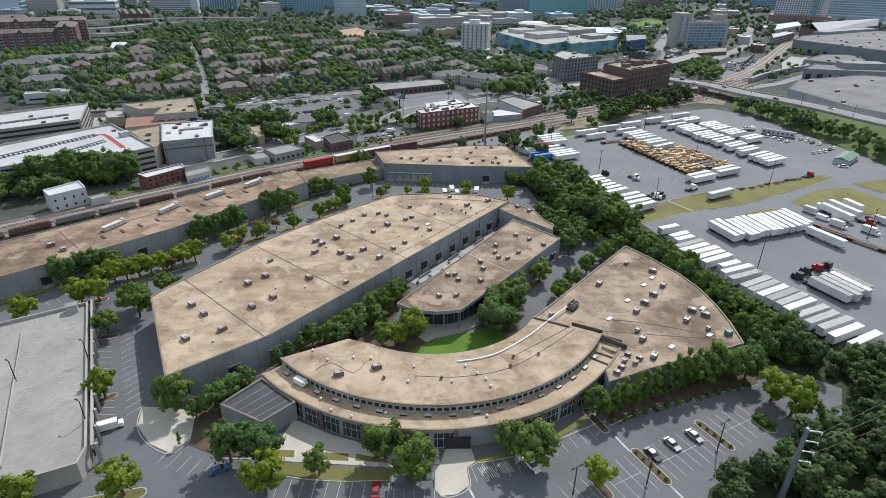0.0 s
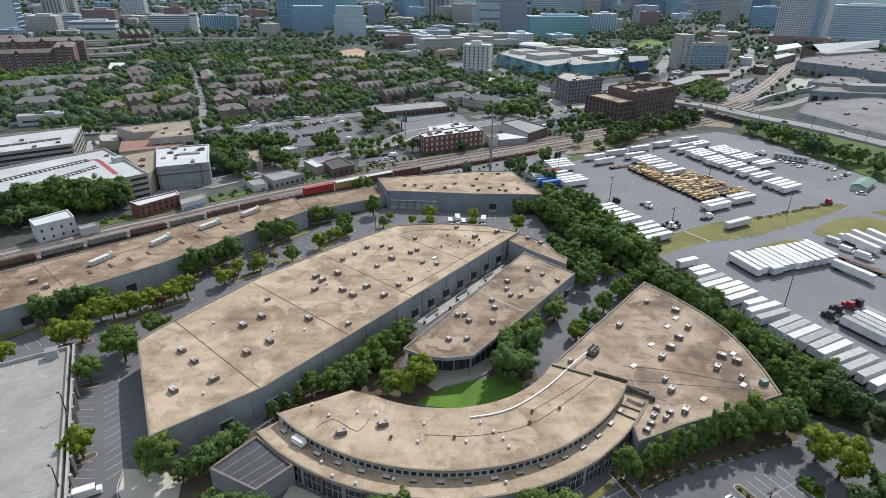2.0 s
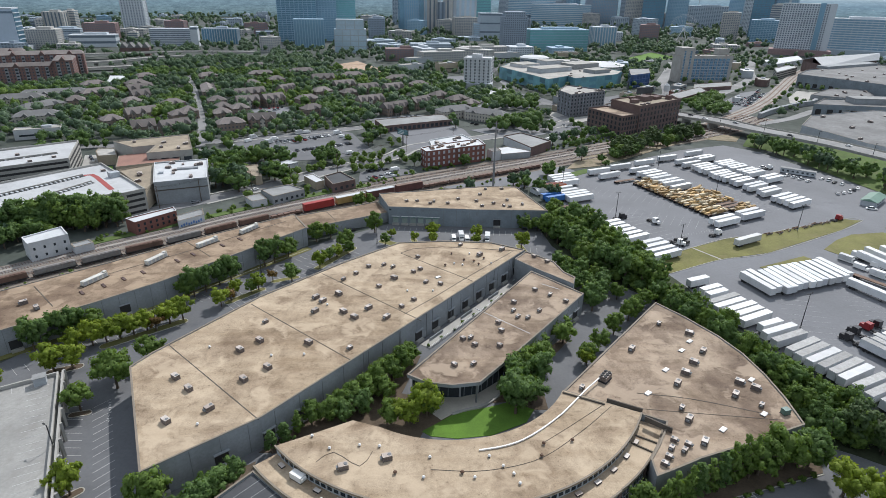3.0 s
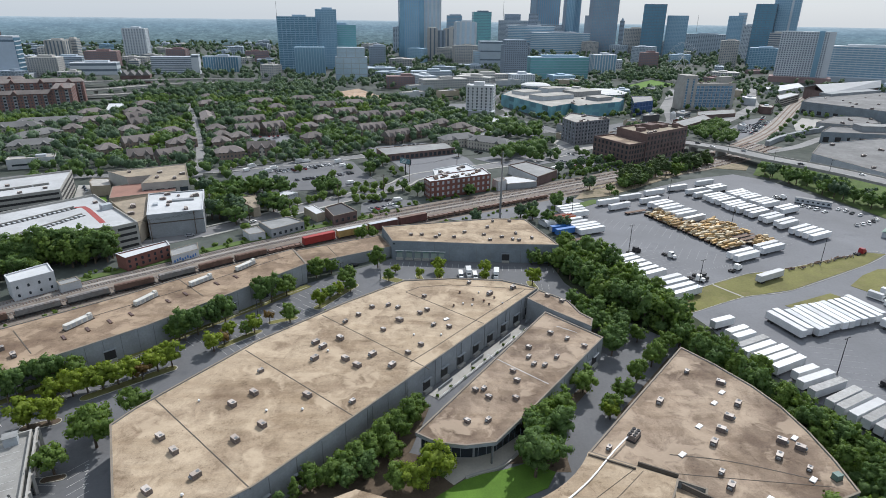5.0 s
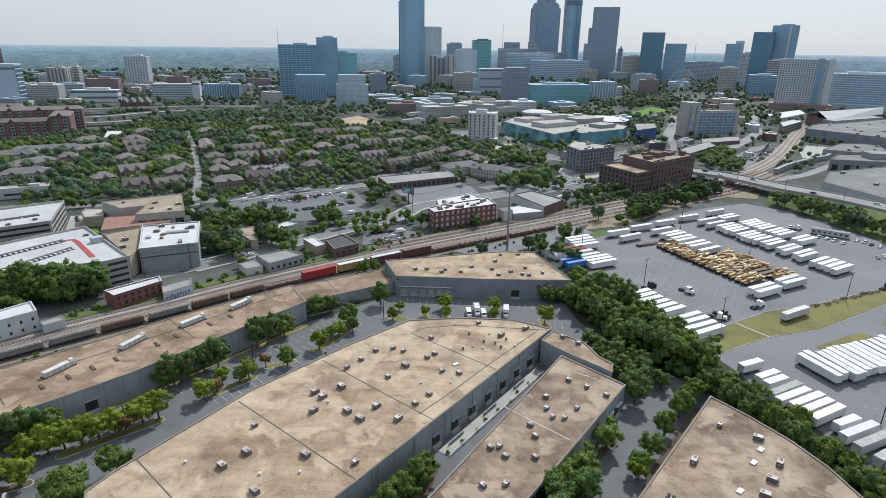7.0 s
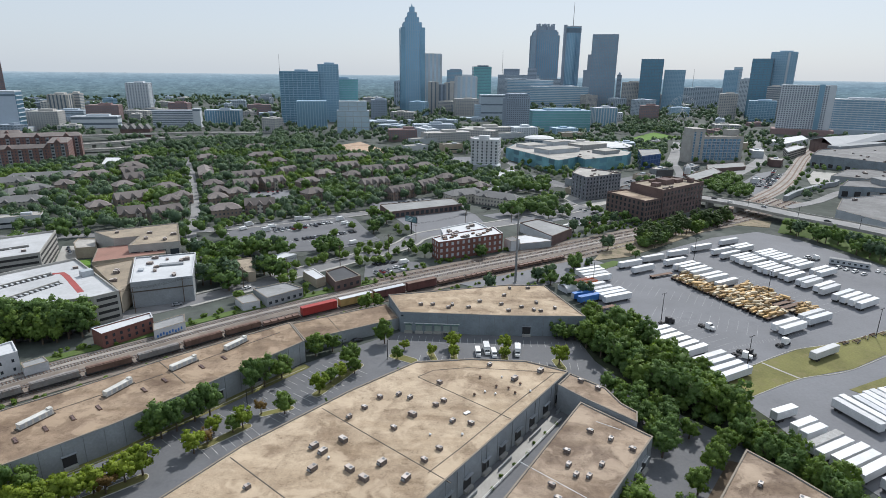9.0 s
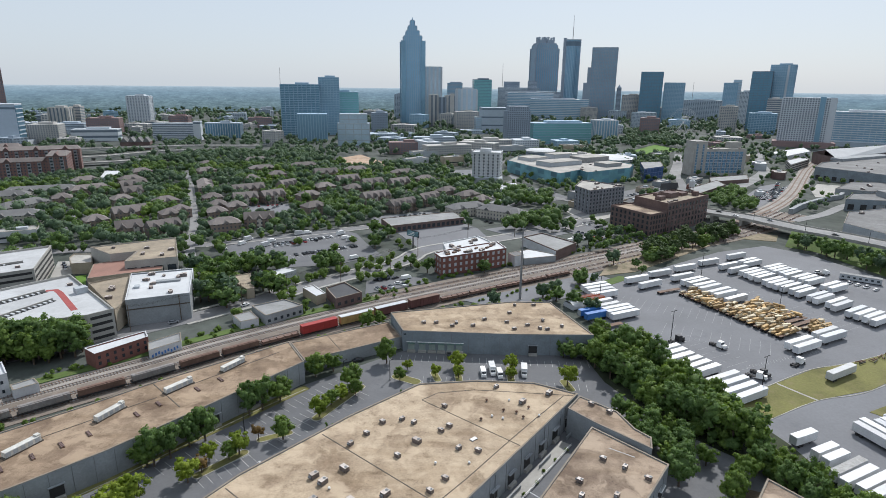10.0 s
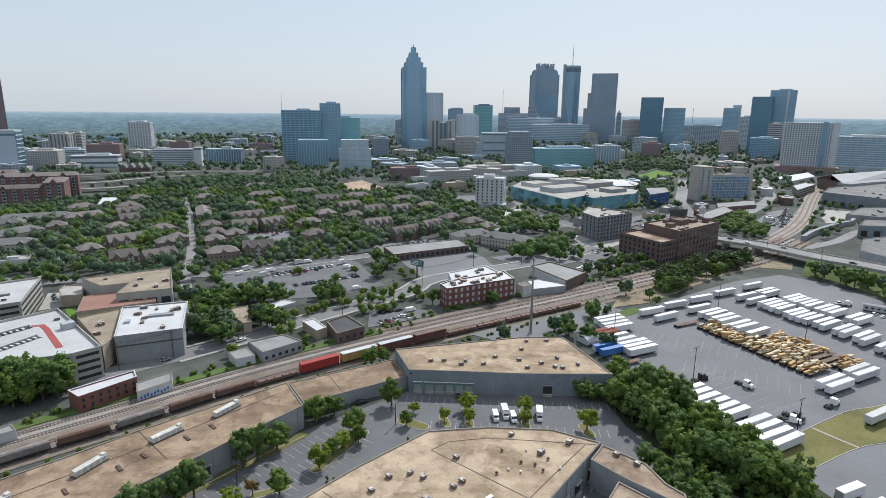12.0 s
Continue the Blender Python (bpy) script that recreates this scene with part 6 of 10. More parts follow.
M["timber_brown"] = surface("weathered_timber", (0.36, 0.24, 0.12), 0.85, big=0.6, small=3.0, spread=0.3, per_piece=0.5)
STACK = [box_mesh("timber_pack", 5.2, 1.25, 0.8, "timber"), box_mesh("timber_pack", 4.2, 1.15, 0.45, "timber_pale"), box_mesh("timber_pack", 3.2, 1.3, 0.95, "timber_pale"), box_mesh("timber_pack", 5.4, 0.8, 0.4, "timber"), box_mesh("timber_pack", 3.8, 1.1, 0.55, "timber_brown")]


def lumber(x, y, heading, n=12):
    put("flat", x, y, heading)
    e = thing("lumber_load", "stacked bundles of yellow sawn lumber on a flatbed", "lumber", "lumber loads", at=(x, y, 1.39), turn=radians(heading))
    tops = [[0.0] * 4, [0.0] * 4]
    for k in range(n):
        col, row = yard_rng.randrange(4), yard_rng.randrange(2)
        me = yard_rng.choice(STACK)
        z = tops[row][col]
        if z > 2.1:
            continue
        ob = new("timber_pack", me)
        ob.parent = e
        ob.matrix_basis = pose(-5.4 + 3.6 * col + yard_rng.uniform(-0.5, 0.5), -0.62 + 1.24 * row + yard_rng.uniform(-0.12, 0.12), z, 0, 0, yard_rng.uniform(-24, 24) * (1 if z > 0.9 else 0.3) + (90 if yard_rng.random() < 0.06 else 0))
        tops[row][col] = z + (0.8, 0.45, 0.95, 0.4, 0.55)[STACK.index(me)]


for k in range(16):
    t = k / 15
    lumber(126.5 + 20.5 * t, 361.6 - 54.0 * t, 26.5 + yard_rng.uniform(-2, 2), 15 if k > 0 else 9)
for k in range(10):
    t = k / 9
    x, y = 149.6 + 15.5 * t, 343.6 - 31.0 * t
    if k in (6, 7):
        put("flat", x, y, 26)
    else:
        lumber(x, y, 26.5 + yard_rng.uniform(-2, 2), 16)
put("flat", 116.0, 364.0, 24)
put("flat", 69.1, 316.3, 25)
put("flat", 175.8, 228.8, -58)
put("flat", 182.0, 215.6, -58)


def tractor(paint, label):
    """A road tractor: cab, bonnet, chassis and wheels."""
    e = thing("road_tractor", label, "truck", "road tractors")
    part("chassis", bm_box(-0.8, 0, 0.6, 6.4, 0.9, 0.35), "dark", e, local=True)
    bm = bm_new()
    box(bm, 0.9, 0, 0.7, 2.1, 2.35, 2.4, taper=0.93)
    cab = part("cab", bm, paint, e, local=True)
    part("windscreen", bm_box(1.93, 0, 2.0, 0.08, 2.0, 0.8), "glass", cab, local=True)
    bm = bm_new()
    box(bm, 2.7, 0, 0.7, 1.7, 1.9, 1.3, taper=0.9)
    part("bonnet", bm, paint, e, local=True)
    part("bumper", bm_box(3.6, 0, 0.4, 0.25, 2.3, 0.5), "steel", e, local=True)
    part("fifth_wheel", bm_box(-2.4, 0, 0.95, 1.0, 0.9, 0.15), "dark", e, local=True)
    wheels(e, (2.7, -1.9, -3.2), (-0.95, 0.95), BIG_WHEEL, 0.5)
    return e


def car(paint, label, length=4.7, tall=1.45, kind="car"):
    """A car: lower body, glazed cabin, roof and wheels."""
    e = thing(kind, label, "car", "parked cars")
    k = length / 4.7
    part("body", profile([(-2.32 * k, 0.32), (2.2 * k, 0.3), (2.34 * k, 0.5), (2.25 * k, 0.72), (1.05 * k, 0.92), (-1.6 * k, 0.95), (-2.25 * k, 0.9), (-2.36 * k, 0.6)], 0.9, 0.86), paint, e, local=True)
    part("cabin_glass", profile([(-1.75 * k, 0.92), (1.12 * k, 0.9), (0.42 * k, tall - 0.1), (-1.15 * k, tall - 0.08)], 0.8, 0.62), "glass", e, local=True)
    part("roof", profile([(-1.2 * k, tall - 0.1), (0.44 * k, tall - 0.11), (0.32 * k, tall - 0.02), (-1.0 * k, tall)], 0.68, 0.6), paint, e, local=True)
    wheels(e, (-length * 0.31, length * 0.31), (0,), CAR_WHEELSET, 0.33)
    return e


def van(label, length=5.8, tall=2.3, box_h=0.0):
    e = thing("van", label, "van", "parked vans")
    bm = bm_new()
    box(bm, -0.5, 0, 0.4, length - 1.0, 2.0, tall - 0.4, taper=0.94)
    body = part("body", bm, "white", e, local=True)
    bm = bm_new()
    box(bm, length / 2 - 0.55, 0, 0.4, 1.3, 1.9, 0.95, taper=0.88)
    part("bonnet", bm, "white", e, local=True)
    part("windscreen", bm_box(length / 2 - 1.05, 0, 1.35, 0.14, 1.7, 0.65), "glass", body, local=True)
    if box_h:
        part("box_body", bm_box(-0.8, 0, 1.0, length - 1.8, 2.3, box_h), "trailer_white", e, local=True)
    wheels(e, (-length * 0.3, length * 0.3), (0,), CAR_WHEELSET, 0.33)
    return e


for key, model in (("tr_white", tractor("white", "white road tractor without a trailer")), ("tr_red", tractor("red_paint", "red road tractor in the truck yard")), ("tr_black", tractor("black_paint", "black road tractor in the truck yard")),
                   ("car_silver", car("silver_paint", "silver car parked in a bay")), ("car_white", car("white", "white car parked in a bay")), ("car_black", car("black_paint", "black car parked in a bay")), ("car_red", car("red_paint", "red car parked in a bay")), ("car_blue", car("blue_paint", "dark blue car parked in a bay")),
                   ("pickup", car("white", "white pickup parked in the truck yard", 5.6, 1.75)), ("van", van("white delivery van parked in a bay")), ("box_van", van("white box truck parked in a bay", 7.2, 2.3, 2.1))):
    SRC[key] = model

for x, y, hd, kd in ((109.6, 295.7, -62, "tr_white"), (111.0, 268.2, -40, "tr_white"), (114.0, 270.6, -60, "tr_black"), (134.0, 279.3, 30, "tr_white"), (137.6, 186.0, 115, "tr_black"), (142.9, 190.0, 113, "tr_black"), (149.0, 192.6, 113, "tr_red"), (153.4, 194.2, 113, "tr_black"), (197, 237, -70, "tr_red"), (203.5, 241.5, -70, "tr_white"), (186.5, 208.0, -58, "tr_black"), (94, 301, 20, "tr_black"), (178.9, 249.7, -60, "box_van"), (186.4, 252.4, -60, "box_van"), (192.1, 227.6, -60, "box_van"), (182.2, 234.4, -60, "box_van"), (205.0, 238.1, -60, "box_van"), (179.9, 242.3, -60, "van"), (188.3, 243.6, -60, "van")):
    put(kd, x, y, hd)
for x, y, hd, kd in ((220.1, 398.4, 20, "pickup"), (221.4, 394.4, 20, "tr_white"), (225.8, 379.0, 30, "pickup"), (228.3, 375.6, 30, "car_white"), (230.7, 372.0, 30, "pickup"), (232.6, 367.5, 30, "car_white"), (244.5, 372.6, 40, "car_white"), (247.1, 369.6, 40, "pickup"), (247.8, 365.1, 40, "car_black"), (250.5, 361.5, 40, "car_white"), (235.3, 342.9, 60, "car_silver"), (240.2, 344.9, 60, "car_white"), (245.1, 347.0, 60, "pickup"), (250.1, 350.2, 60, "car_black"), (254.4, 353.3, 60, "car_white"), (237.5, 317.0, -20, "pickup")):
    put(kd, x, y, hd)
for x, y, hd, kd in ((59.3, 105.0, -64, "car_silver"), (65.8, 107.7, -64, "car_silver"), (53.4, 101.8, -64, "car_black"), (-48.4, 98.1, 30, "car_blue"), (-79.8, 112.0, 25, "van"), (-12.0, 92.0, 92, "car_red"), (23.8, 99.0, -60, "pickup"), (7.2, 271.9, -88, "van"), (10.8, 273.9, -88, "box_van"), (13.4, 270.9, -88, "van"), (22.9, 272.3, -98, "box_van"), (-5.2, 287.6, 90, "car_black"), (-41.6, 283.4, 30, "car_black"), (-119.5, 183.2, 40, "car_black")):
    put(kd, x, y, hd)

e = thing("boom_lift", "orange boom lift with a folded arm", "boom lift", at=(-27.6, 249.6, 0.02), turn=0.9)
part("chassis", bm_box(0, 0, 0.3, 2.6, 1.8, 0.7), "orange", e, local=True)
part("turret", bm_box(-0.2, 0, 1.0, 2.0, 1.5, 0.9), "orange", e, local=True)
bm = bm_new()
tube(bm, (-0.4, 0, 1.7), (-7.2, 0.4, 1.3), 0.18, 0.13, 6)
part("boom", bm, "steel", e, local=True)
part("basket", bm_box(-7.6, 0.4, 0.7, 0.9, 1.6, 1.0), "red_paint", e, local=True)
wheels(e, (-0.9, 0.9), (-0.9, 0.9), CAR_WHEEL, 0.33)

for k, (x, y) in enumerate([(160.7, 280.4), (167.0, 281.9), (172.6, 284.8), (178.0, 287.8), (183.7, 289.3), (188, 291.6), (191.5, 293.9), (195.7, 294.6), (200.3, 296.5)]):
    e = thing("chassis_stack", "dark steel trailer chassis and axles in a heap", "scrap", "scrap row", at=(x, y, 0.02), turn=0.4 + 0.2 * (k % 3))
    for j in range(3):
        part("beam", bm_box(yard_rng.uniform(-0.8, 0.8), -0.8 + 0.8 * j, 0.5, 4.2, 0.25, 0.4, yard_rng.uniform(-0.2, 0.2)), "rust" if j else "dark", e, local=True)
    wheels(e, (-1.2, 1.2), (0,), WHEELSET, 0.5)
put("tr_red", 207.0, 300.0, 25)

for x, y in ((92.3, 303.2), (108.0, 259.3), (158.8, 334.8), (178.0, 286.0), (126, 195.2), (187.5, 222.6), (147.0, 393.3), (74.6, 351.2)):
    lamp_post(x, y, 0, 13.6, 2, 0.5, "tall dark yard lamp post with two heads")
bay_lines("yard_bays_a", (82, 345), (126, 318), 15, 15, 90, 0.05, mat="stripe_faded")
bay_lines("yard_bays_b", (98, 322), (135, 300), 12, 15, -90, 0.05, mat="stripe_faded")
bay_lines("yard_bays_c", (92, 303), (108, 270), 10, 13, 90, 0.05, mat="stripe_faded")
bay_lines("yard_bays_d", (112, 276), (150, 290), 26, 2.6, 55, 0.05, mat="stripe_faded")
bay_lines("yard_bays_e", (130, 224), (122, 186), 11, 14, 90, 0.05, mat="stripe_faded")
bay_lines("yard_bays_f", (158, 229), (150, 190), 12, 14, 90, 0.05, mat="stripe_faded")
bay_lines("yard_bays_g", (180, 200), (172, 160), 12, 14, 90, 0.05, mat="stripe_faded")
bay_lines("yard_bays_h", (152, 360), (176, 312), 14, 13, 90, 0.05, mat="stripe_faded")
bay_lines("yard_bays_i", (214, 392), (228, 366), 10, 5.5, 90, 0.05, mat="stripe_faded")
bm = bm_new()
for line in ([(97, 253.2), (116, 264.3), (137, 275.3), (158, 281.3), (212, 302.4), (221, 300)], [(96, 237.6), (124, 251.6), (149, 258.7), (201, 286.7), (221, 300)]):
    strip(bm, smooth_line(line, 3), 0.25, 0.0, 0.2)
setting("yard_kerb", bm, "kerb", "pale concrete kerb of the grass strip")
bm = bm_new()
strip(bm, [(116.5, 264), (121, 256.5), (124, 251.8)], 0.9, 0.1, 0.17)
setting("worn_path", bm, "concrete", "pale trodden path across the grass strip")

# office hut and mobile office
e = thing("yard_office", "small green-roofed yard office hut", "hut", at=(245.5, 328, 0), turn=0.72)
part("wall", bm_box(0, 0, 0, 19, 7.5, 3.2), "panel_pale", e, local=True)
bm = bm_new()
vs = [bm.verts.new(v) for v in ((-10, -4.3, 3.1), (10, -4.3, 3.1), (10, 4.3, 3.1), (-10, 4.3, 3.1), (-10, 0, 4.6), (10, 0, 4.6))]
for f in ((0, 1, 5, 4), (2, 3, 4, 5), (0, 4, 3), (1, 2, 5), (3, 2, 1, 0)):
    bm.faces.new([vs[k] for k in f])
M["green_roof"] = surface("green_metal_roof", (0.14, 0.24, 0.19), 0.5, spread=0.15)
part("roof", bm, "green_roof", e, local=True)
for k in range(5):
    part("window", bm_box(-7 + 3.4 * k, -3.78, 1.1, 1.4, 0.1, 1.2), "glass", e, local=True)
e = thing("mobile_office", "blue-grey mobile office cabin", "cabin", at=(234.5, 382.5, 0), turn=-0.64)
part("cabin", bm_box(0, 0, 0.5, 20, 3.6, 3.0), "panel_pale", e, local=True)
part("roof", bm_box(0, 0, 3.5, 20.4, 4.0, 0.2), "roof_grey", e, local=True)
part("skirt", bm_box(0, 0, 0, 19.6, 3.3, 0.5), "dark", e, local=True)
for k in range(7):
    part("window", bm_box(-8.4 + 2.8 * k, -1.82, 1.6, 1.3, 0.1, 1.0), "glass", e, local=True)
# canopy tent beside the blue containers
e = thing("storage_tent", "white arched storage tent at the yard's corner", "tent", at=(61.5, 343.5, 0), turn=0.45)
bm = bm_new()
for k in range(8):
    a0, a1 = math.pi * k / 8, math.pi * (k + 1) / 8
    q = [bm.verts.new((x, 4.2 * math.cos(a), 0.6 + 3.0 * math.sin(a))) for a in (a0, a1) for x in (-6, 6)]
    bm.faces.new((q[0], q[1], q[3], q[2]))
part("cover", bm, "roof_white", e, local=True)
for x in (-5.9, 5.9):
    part("end_wall", bm_box(x, 0, 0, 0.15, 7.6, 2.6), "trailer_grey", e, local=True)

# ---- rolling stock on the near track ----
def rail_wheelset():
    bm = bm_new()
    for y in (-0.72, 0.72):
        tube(bm, (0, y - 0.08, 0), (0, y + 0.08, 0), 0.42, 0.42, 12)
    tube(bm, (0, -0.7, 0), (0, 0.7, 0), 0.08, 0.08, 6)
    return mesh_of("wheelset", bm, "rust")


RAIL_WHEELSET = rail_wheelset()


def rail_car(s, length, h, mat, roofm, label, kind="box"):
    line = TRACKS[0]
    x, y, a = at_length(line, s)
    e = thing("freight_car", label, "rail car", "freight train", at=(x, y, 0.42), turn=a)
    part("underframe", bm_box(0, 0, 0.55, length, 2.4, 0.4), "dark", e, local=True)
    if kind == "box":
        body = part("body", bm_box(0, 0, 0.95, length - 0.6, 2.9, h), mat, e, local=True)
        part("roof", bm_box(0, 0, 0.95 + h, length - 0.5, 3.0, 0.18), roofm, e, local=True)
        part("side_door", bm_box(0.3, -1.48, 1.1, 3.0, 0.12, h - 0.4), mat, body, local=True)
        for k in range(int(length / 2.4)):
            part("rib", bm_box(-length / 2 + 1.0 + 2.4 * k, -1.5, 1.0, 0.12, 0.1, h - 0.1), mat, body, local=True)
    elif kind == "hopper":
        bm = bm_new()
        box(bm, 0, 0, 1.1, length - 1.0, 2.3, h, taper=1.0)
        body = part("body", bm, mat, e, local=True)
        part("top_hatch", bm_box(0, 0, 1.1 + h, length - 1.6, 1.3, 0.2), roofm, e, local=True)
        for k in range(int(length / 2.0)):
            part("rib", bm_box(-length / 2 + 1.0 + 2.0 * k, -1.2, 1.1, 0.14, 0.22, h - 0.05), mat, body, local=True)
        for sx in (-1, 1):
            bm = bm_new()
            tube(bm, (sx * (length / 2 - 0.4), -1.1, 0.9), (sx * (length / 2 - 0.4), -1.1, 1.1 + h), 0.06, 0.06, 5)
            part("ladder", bm, "rust", e, local=True)
    else:
        part("deck", bm_box(0, 0, 0.95, length - 0.4, 2.7, 0.25), mat, e, local=True)
        for k in range(5):
            part("load", bm_box(-length * 0.38 + k * length * 0.19, 0, 1.2, length * 0.16, 2.2, h), mat, e, local=True)
    for bx in (-length / 2 + 2.2, length / 2 - 2.2):
        part("bogie", bm_box(bx, 0, 0.3, 2.4, 2.0, 0.4), "dark", e, local=True)
        for wx in (-0.85, 0.85):
            piece("wheelset", RAIL_WHEELSET, e, world_of(e) @ Matrix.Translation((bx + wx, 0, 0.33)))


def along_rail(x):
    """Metres along the near track to the point nearest to x."""
    s = 0.0
    for p, q in zip(TRACKS[0], TRACKS[0][1:]):
        if p[0] <= x <= q[0]:
            return s + math.dist(p, q) * (x - p[0]) / (q[0] - p[0])
        s += math.dist(p, q)
    return s


M["hopper_grey"] = surface("hopper_grey_paint", (0.25, 0.235, 0.225), 0.7, big=0.3, small=1.5, spread=0.25, stain=(0.17, 0.11, 0.08), stain_at=0.58)
M["hopper_brown"] = surface("hopper_brown_paint", (0.17, 0.10, 0.075), 0.75, big=0.3, small=1.5, spread=0.3)
M["boxcar_red"] = surface("boxcar_red_paint", (0.36, 0.035, 0.03), 0.55, big=0.3, small=1.5, spread=0.15)
M["boxcar_yellow"] = surface("boxcar_yellow_paint", (0.42, 0.27, 0.10), 0.6, big=0.3, small=1.5, spread=0.2)
M["boxcar_maroon"] = surface("boxcar_maroon_paint", (0.13, 0.05, 0.045), 0.6, big=0.3, small=1.5, spread=0.25)
s_red = along_rail(-62)
for n_car, (off, mat, roofm, kind, label, h) in enumerate((
        (0, "boxcar_red", "boxcar_red", "box", "bright red boxcar in a freight train", 3.4), (18.6, "boxcar_yellow", "roof_white", "box", "tan boxcar with a pale roof", 3.4), (37.0, "boxcar_maroon", "trailer_grey", "box", "dark maroon boxcar with a grey roof", 3.5), (55.6, "boxcar_maroon", "hopper_brown", "box", "dark maroon high boxcar", 3.7),
        (74, "hopper_brown", "hopper_brown", "flat", "rusty flat car with steel loads", 0.9), (92, "hopper_brown", "hopper_brown", "flat", "rusty flat car with steel loads", 0.9), (110, "hopper_brown", "hopper_brown", "flat", "rusty flat car with steel loads", 0.9), (128, "hopper_brown", "hopper_brown", "flat", "rusty flat car with steel loads", 0.9), (146, "hopper_brown", "hopper_brown", "flat", "rusty flat car with steel loads", 0.9),
        (-18, "hopper_brown", "hopper_brown", "flat", "rusty flat car with low load", 0.7), (-35, "hopper_brown", "hopper_brown", "hopper", "brown ribbed hopper car", 2.1), (-51.5, "hopper_brown", "hopper_brown", "hopper", "brown ribbed hopper car", 2.1), (-68.5, "hopper_grey", "hopper_grey", "hopper", "grey hopper car with rust stains", 2.1), (-85.5, "hopper_brown", "hopper_brown", "hopper", "brown ribbed hopper car", 2.1), (-102.5, "hopper_grey", "hopper_grey", "hopper", "grey hopper car with rust stains", 2.1), (-119.5, "hopper_grey", "hopper_grey", "hopper", "grey hopper car with rust stains", 2.1), (-136.5, "hopper_brown", "hopper_brown", "hopper", "brown ribbed hopper car", 2.1), (-153.5, "hopper_grey", "hopper_grey", "hopper", "grey hopper car with rust stains", 2.1))):
    rail_car(s_red + off, 17.4 if kind != "hopper" else 15.6, h, mat, roofm, label, kind)
# ---- the town across the railway ----
F = {
    "brick": facade("brick_tower", (0.20, 0.115, 0.10), (0.06, 0.06, 0.075), 3.4, 3.2, 0.5, 0.42, 0.3),
    "bands": facade("banded_offices", (0.45, 0.47, 0.50), (0.13, 0.17, 0.22), 4.2, 7.0, 0.55, 0.94, 0.2),
    "house": facade("house_siding", (0.24, 0.185, 0.155), (0.07, 0.075, 0.085), 3.1, 2.9, 0.5, 0.42, 0.3),
    "house_pale": facade("pale_house_siding", (0.46, 0.43, 0.38), (0.08, 0.085, 0.10), 3.1, 2.9, 0.5, 0.42, 0.3),
    "slate": facade("slate_apartments", (0.15, 0.155, 0.175), (0.22, 0.24, 0.27), 3.2, 5.6, 0.9, 0.16, 0.5),
    "navy": facade("navy_glass_hall", (0.06, 0.11, 0.24), (0.04, 0.08, 0.19), 5.0, 6.0, 0.85, 0.9, 0.2),
    "bay": facade("glass_bays", (0.33, 0.39, 0.45), (0.09, 0.19, 0.29), 3.4, 1.5, 0.78, 0.85, 0.15),
    "mural": facade("teal_mural_wall", (0.14, 0.31, 0.36), (0.09, 0.21, 0.27), 9.0, 27.0, 0.6, 0.45, 0.5, 0.0, 0.6, 0.35),
}
M["street_pale"] = surface("sunlit_old_street", (0.26, 0.26, 0.26), 0.9, big=0.06, small=0.9, spread=0.2, stain=(0.18, 0.18, 0.185), stain_at=0.58)
M["deck_white"] = surface("sunlit_garage_deck", (0.47, 0.48, 0.49), 0.8, big=0.06, small=0.8, spread=0.14, stain=(0.36, 0.36, 0.36), stain_at=0.6)
M["sand"] = surface("sandy_bare_earth", (0.27, 0.22, 0.15), 0.95, big=0.1, small=1.0, spread=0.3, stain=(0.10, 0.11, 0.05), stain_at=0.55)
M["terracotta"] = surface("terracotta_roof", (0.29, 0.16, 0.125), 0.9, big=0.1, small=1.0, spread=0.15)
M["lane_red"] = surface("red_lane_paint", (0.33, 0.07, 0.065), 0.8, big=0.2, small=1.0, spread=0.15)
M["wall_white"] = surface("white_block_wall", (0.50, 0.515, 0.53), 0.8, big=0.15, small=1.5, spread=0.14, stain=(0.42, 0.42, 0.42), stain_at=0.64)
M["wall_tan"] = surface("tan_wall", (0.40, 0.34, 0.26), 0.85, big=0.15, small=1.5, spread=0.15)
M["roof_tan2"] = surface("sandy_flat_roof", (0.33, 0.275, 0.205), 0.9, big=0.08, small=0.9, spread=0.26, stain=(0.215, 0.18, 0.14), stain_at=0.54)
M["roof_bone"] = surface("bone_flat_roof", (0.41, 0.395, 0.365), 0.9, big=0.05, small=0.6, spread=0.22, stain=(0.27, 0.26, 0.245), stain_at=0.56)
M["roof_slab"] = surface("grey_ballasted_roof", (0.205, 0.205, 0.205), 0.9, big=0.04, small=0.4, spread=0.3, stain=(0.135, 0.135, 0.135), stain_at=0.56)
M["roof_pale"] = surface("pale_metal_roof", (0.37, 0.385, 0.40), 0.7, big=0.03, small=0.4, spread=0.14)
M["road"] = surface("street_asphalt", (0.19, 0.19, 0.195), 0.88, big=0.04, small=0.8, spread=0.15)

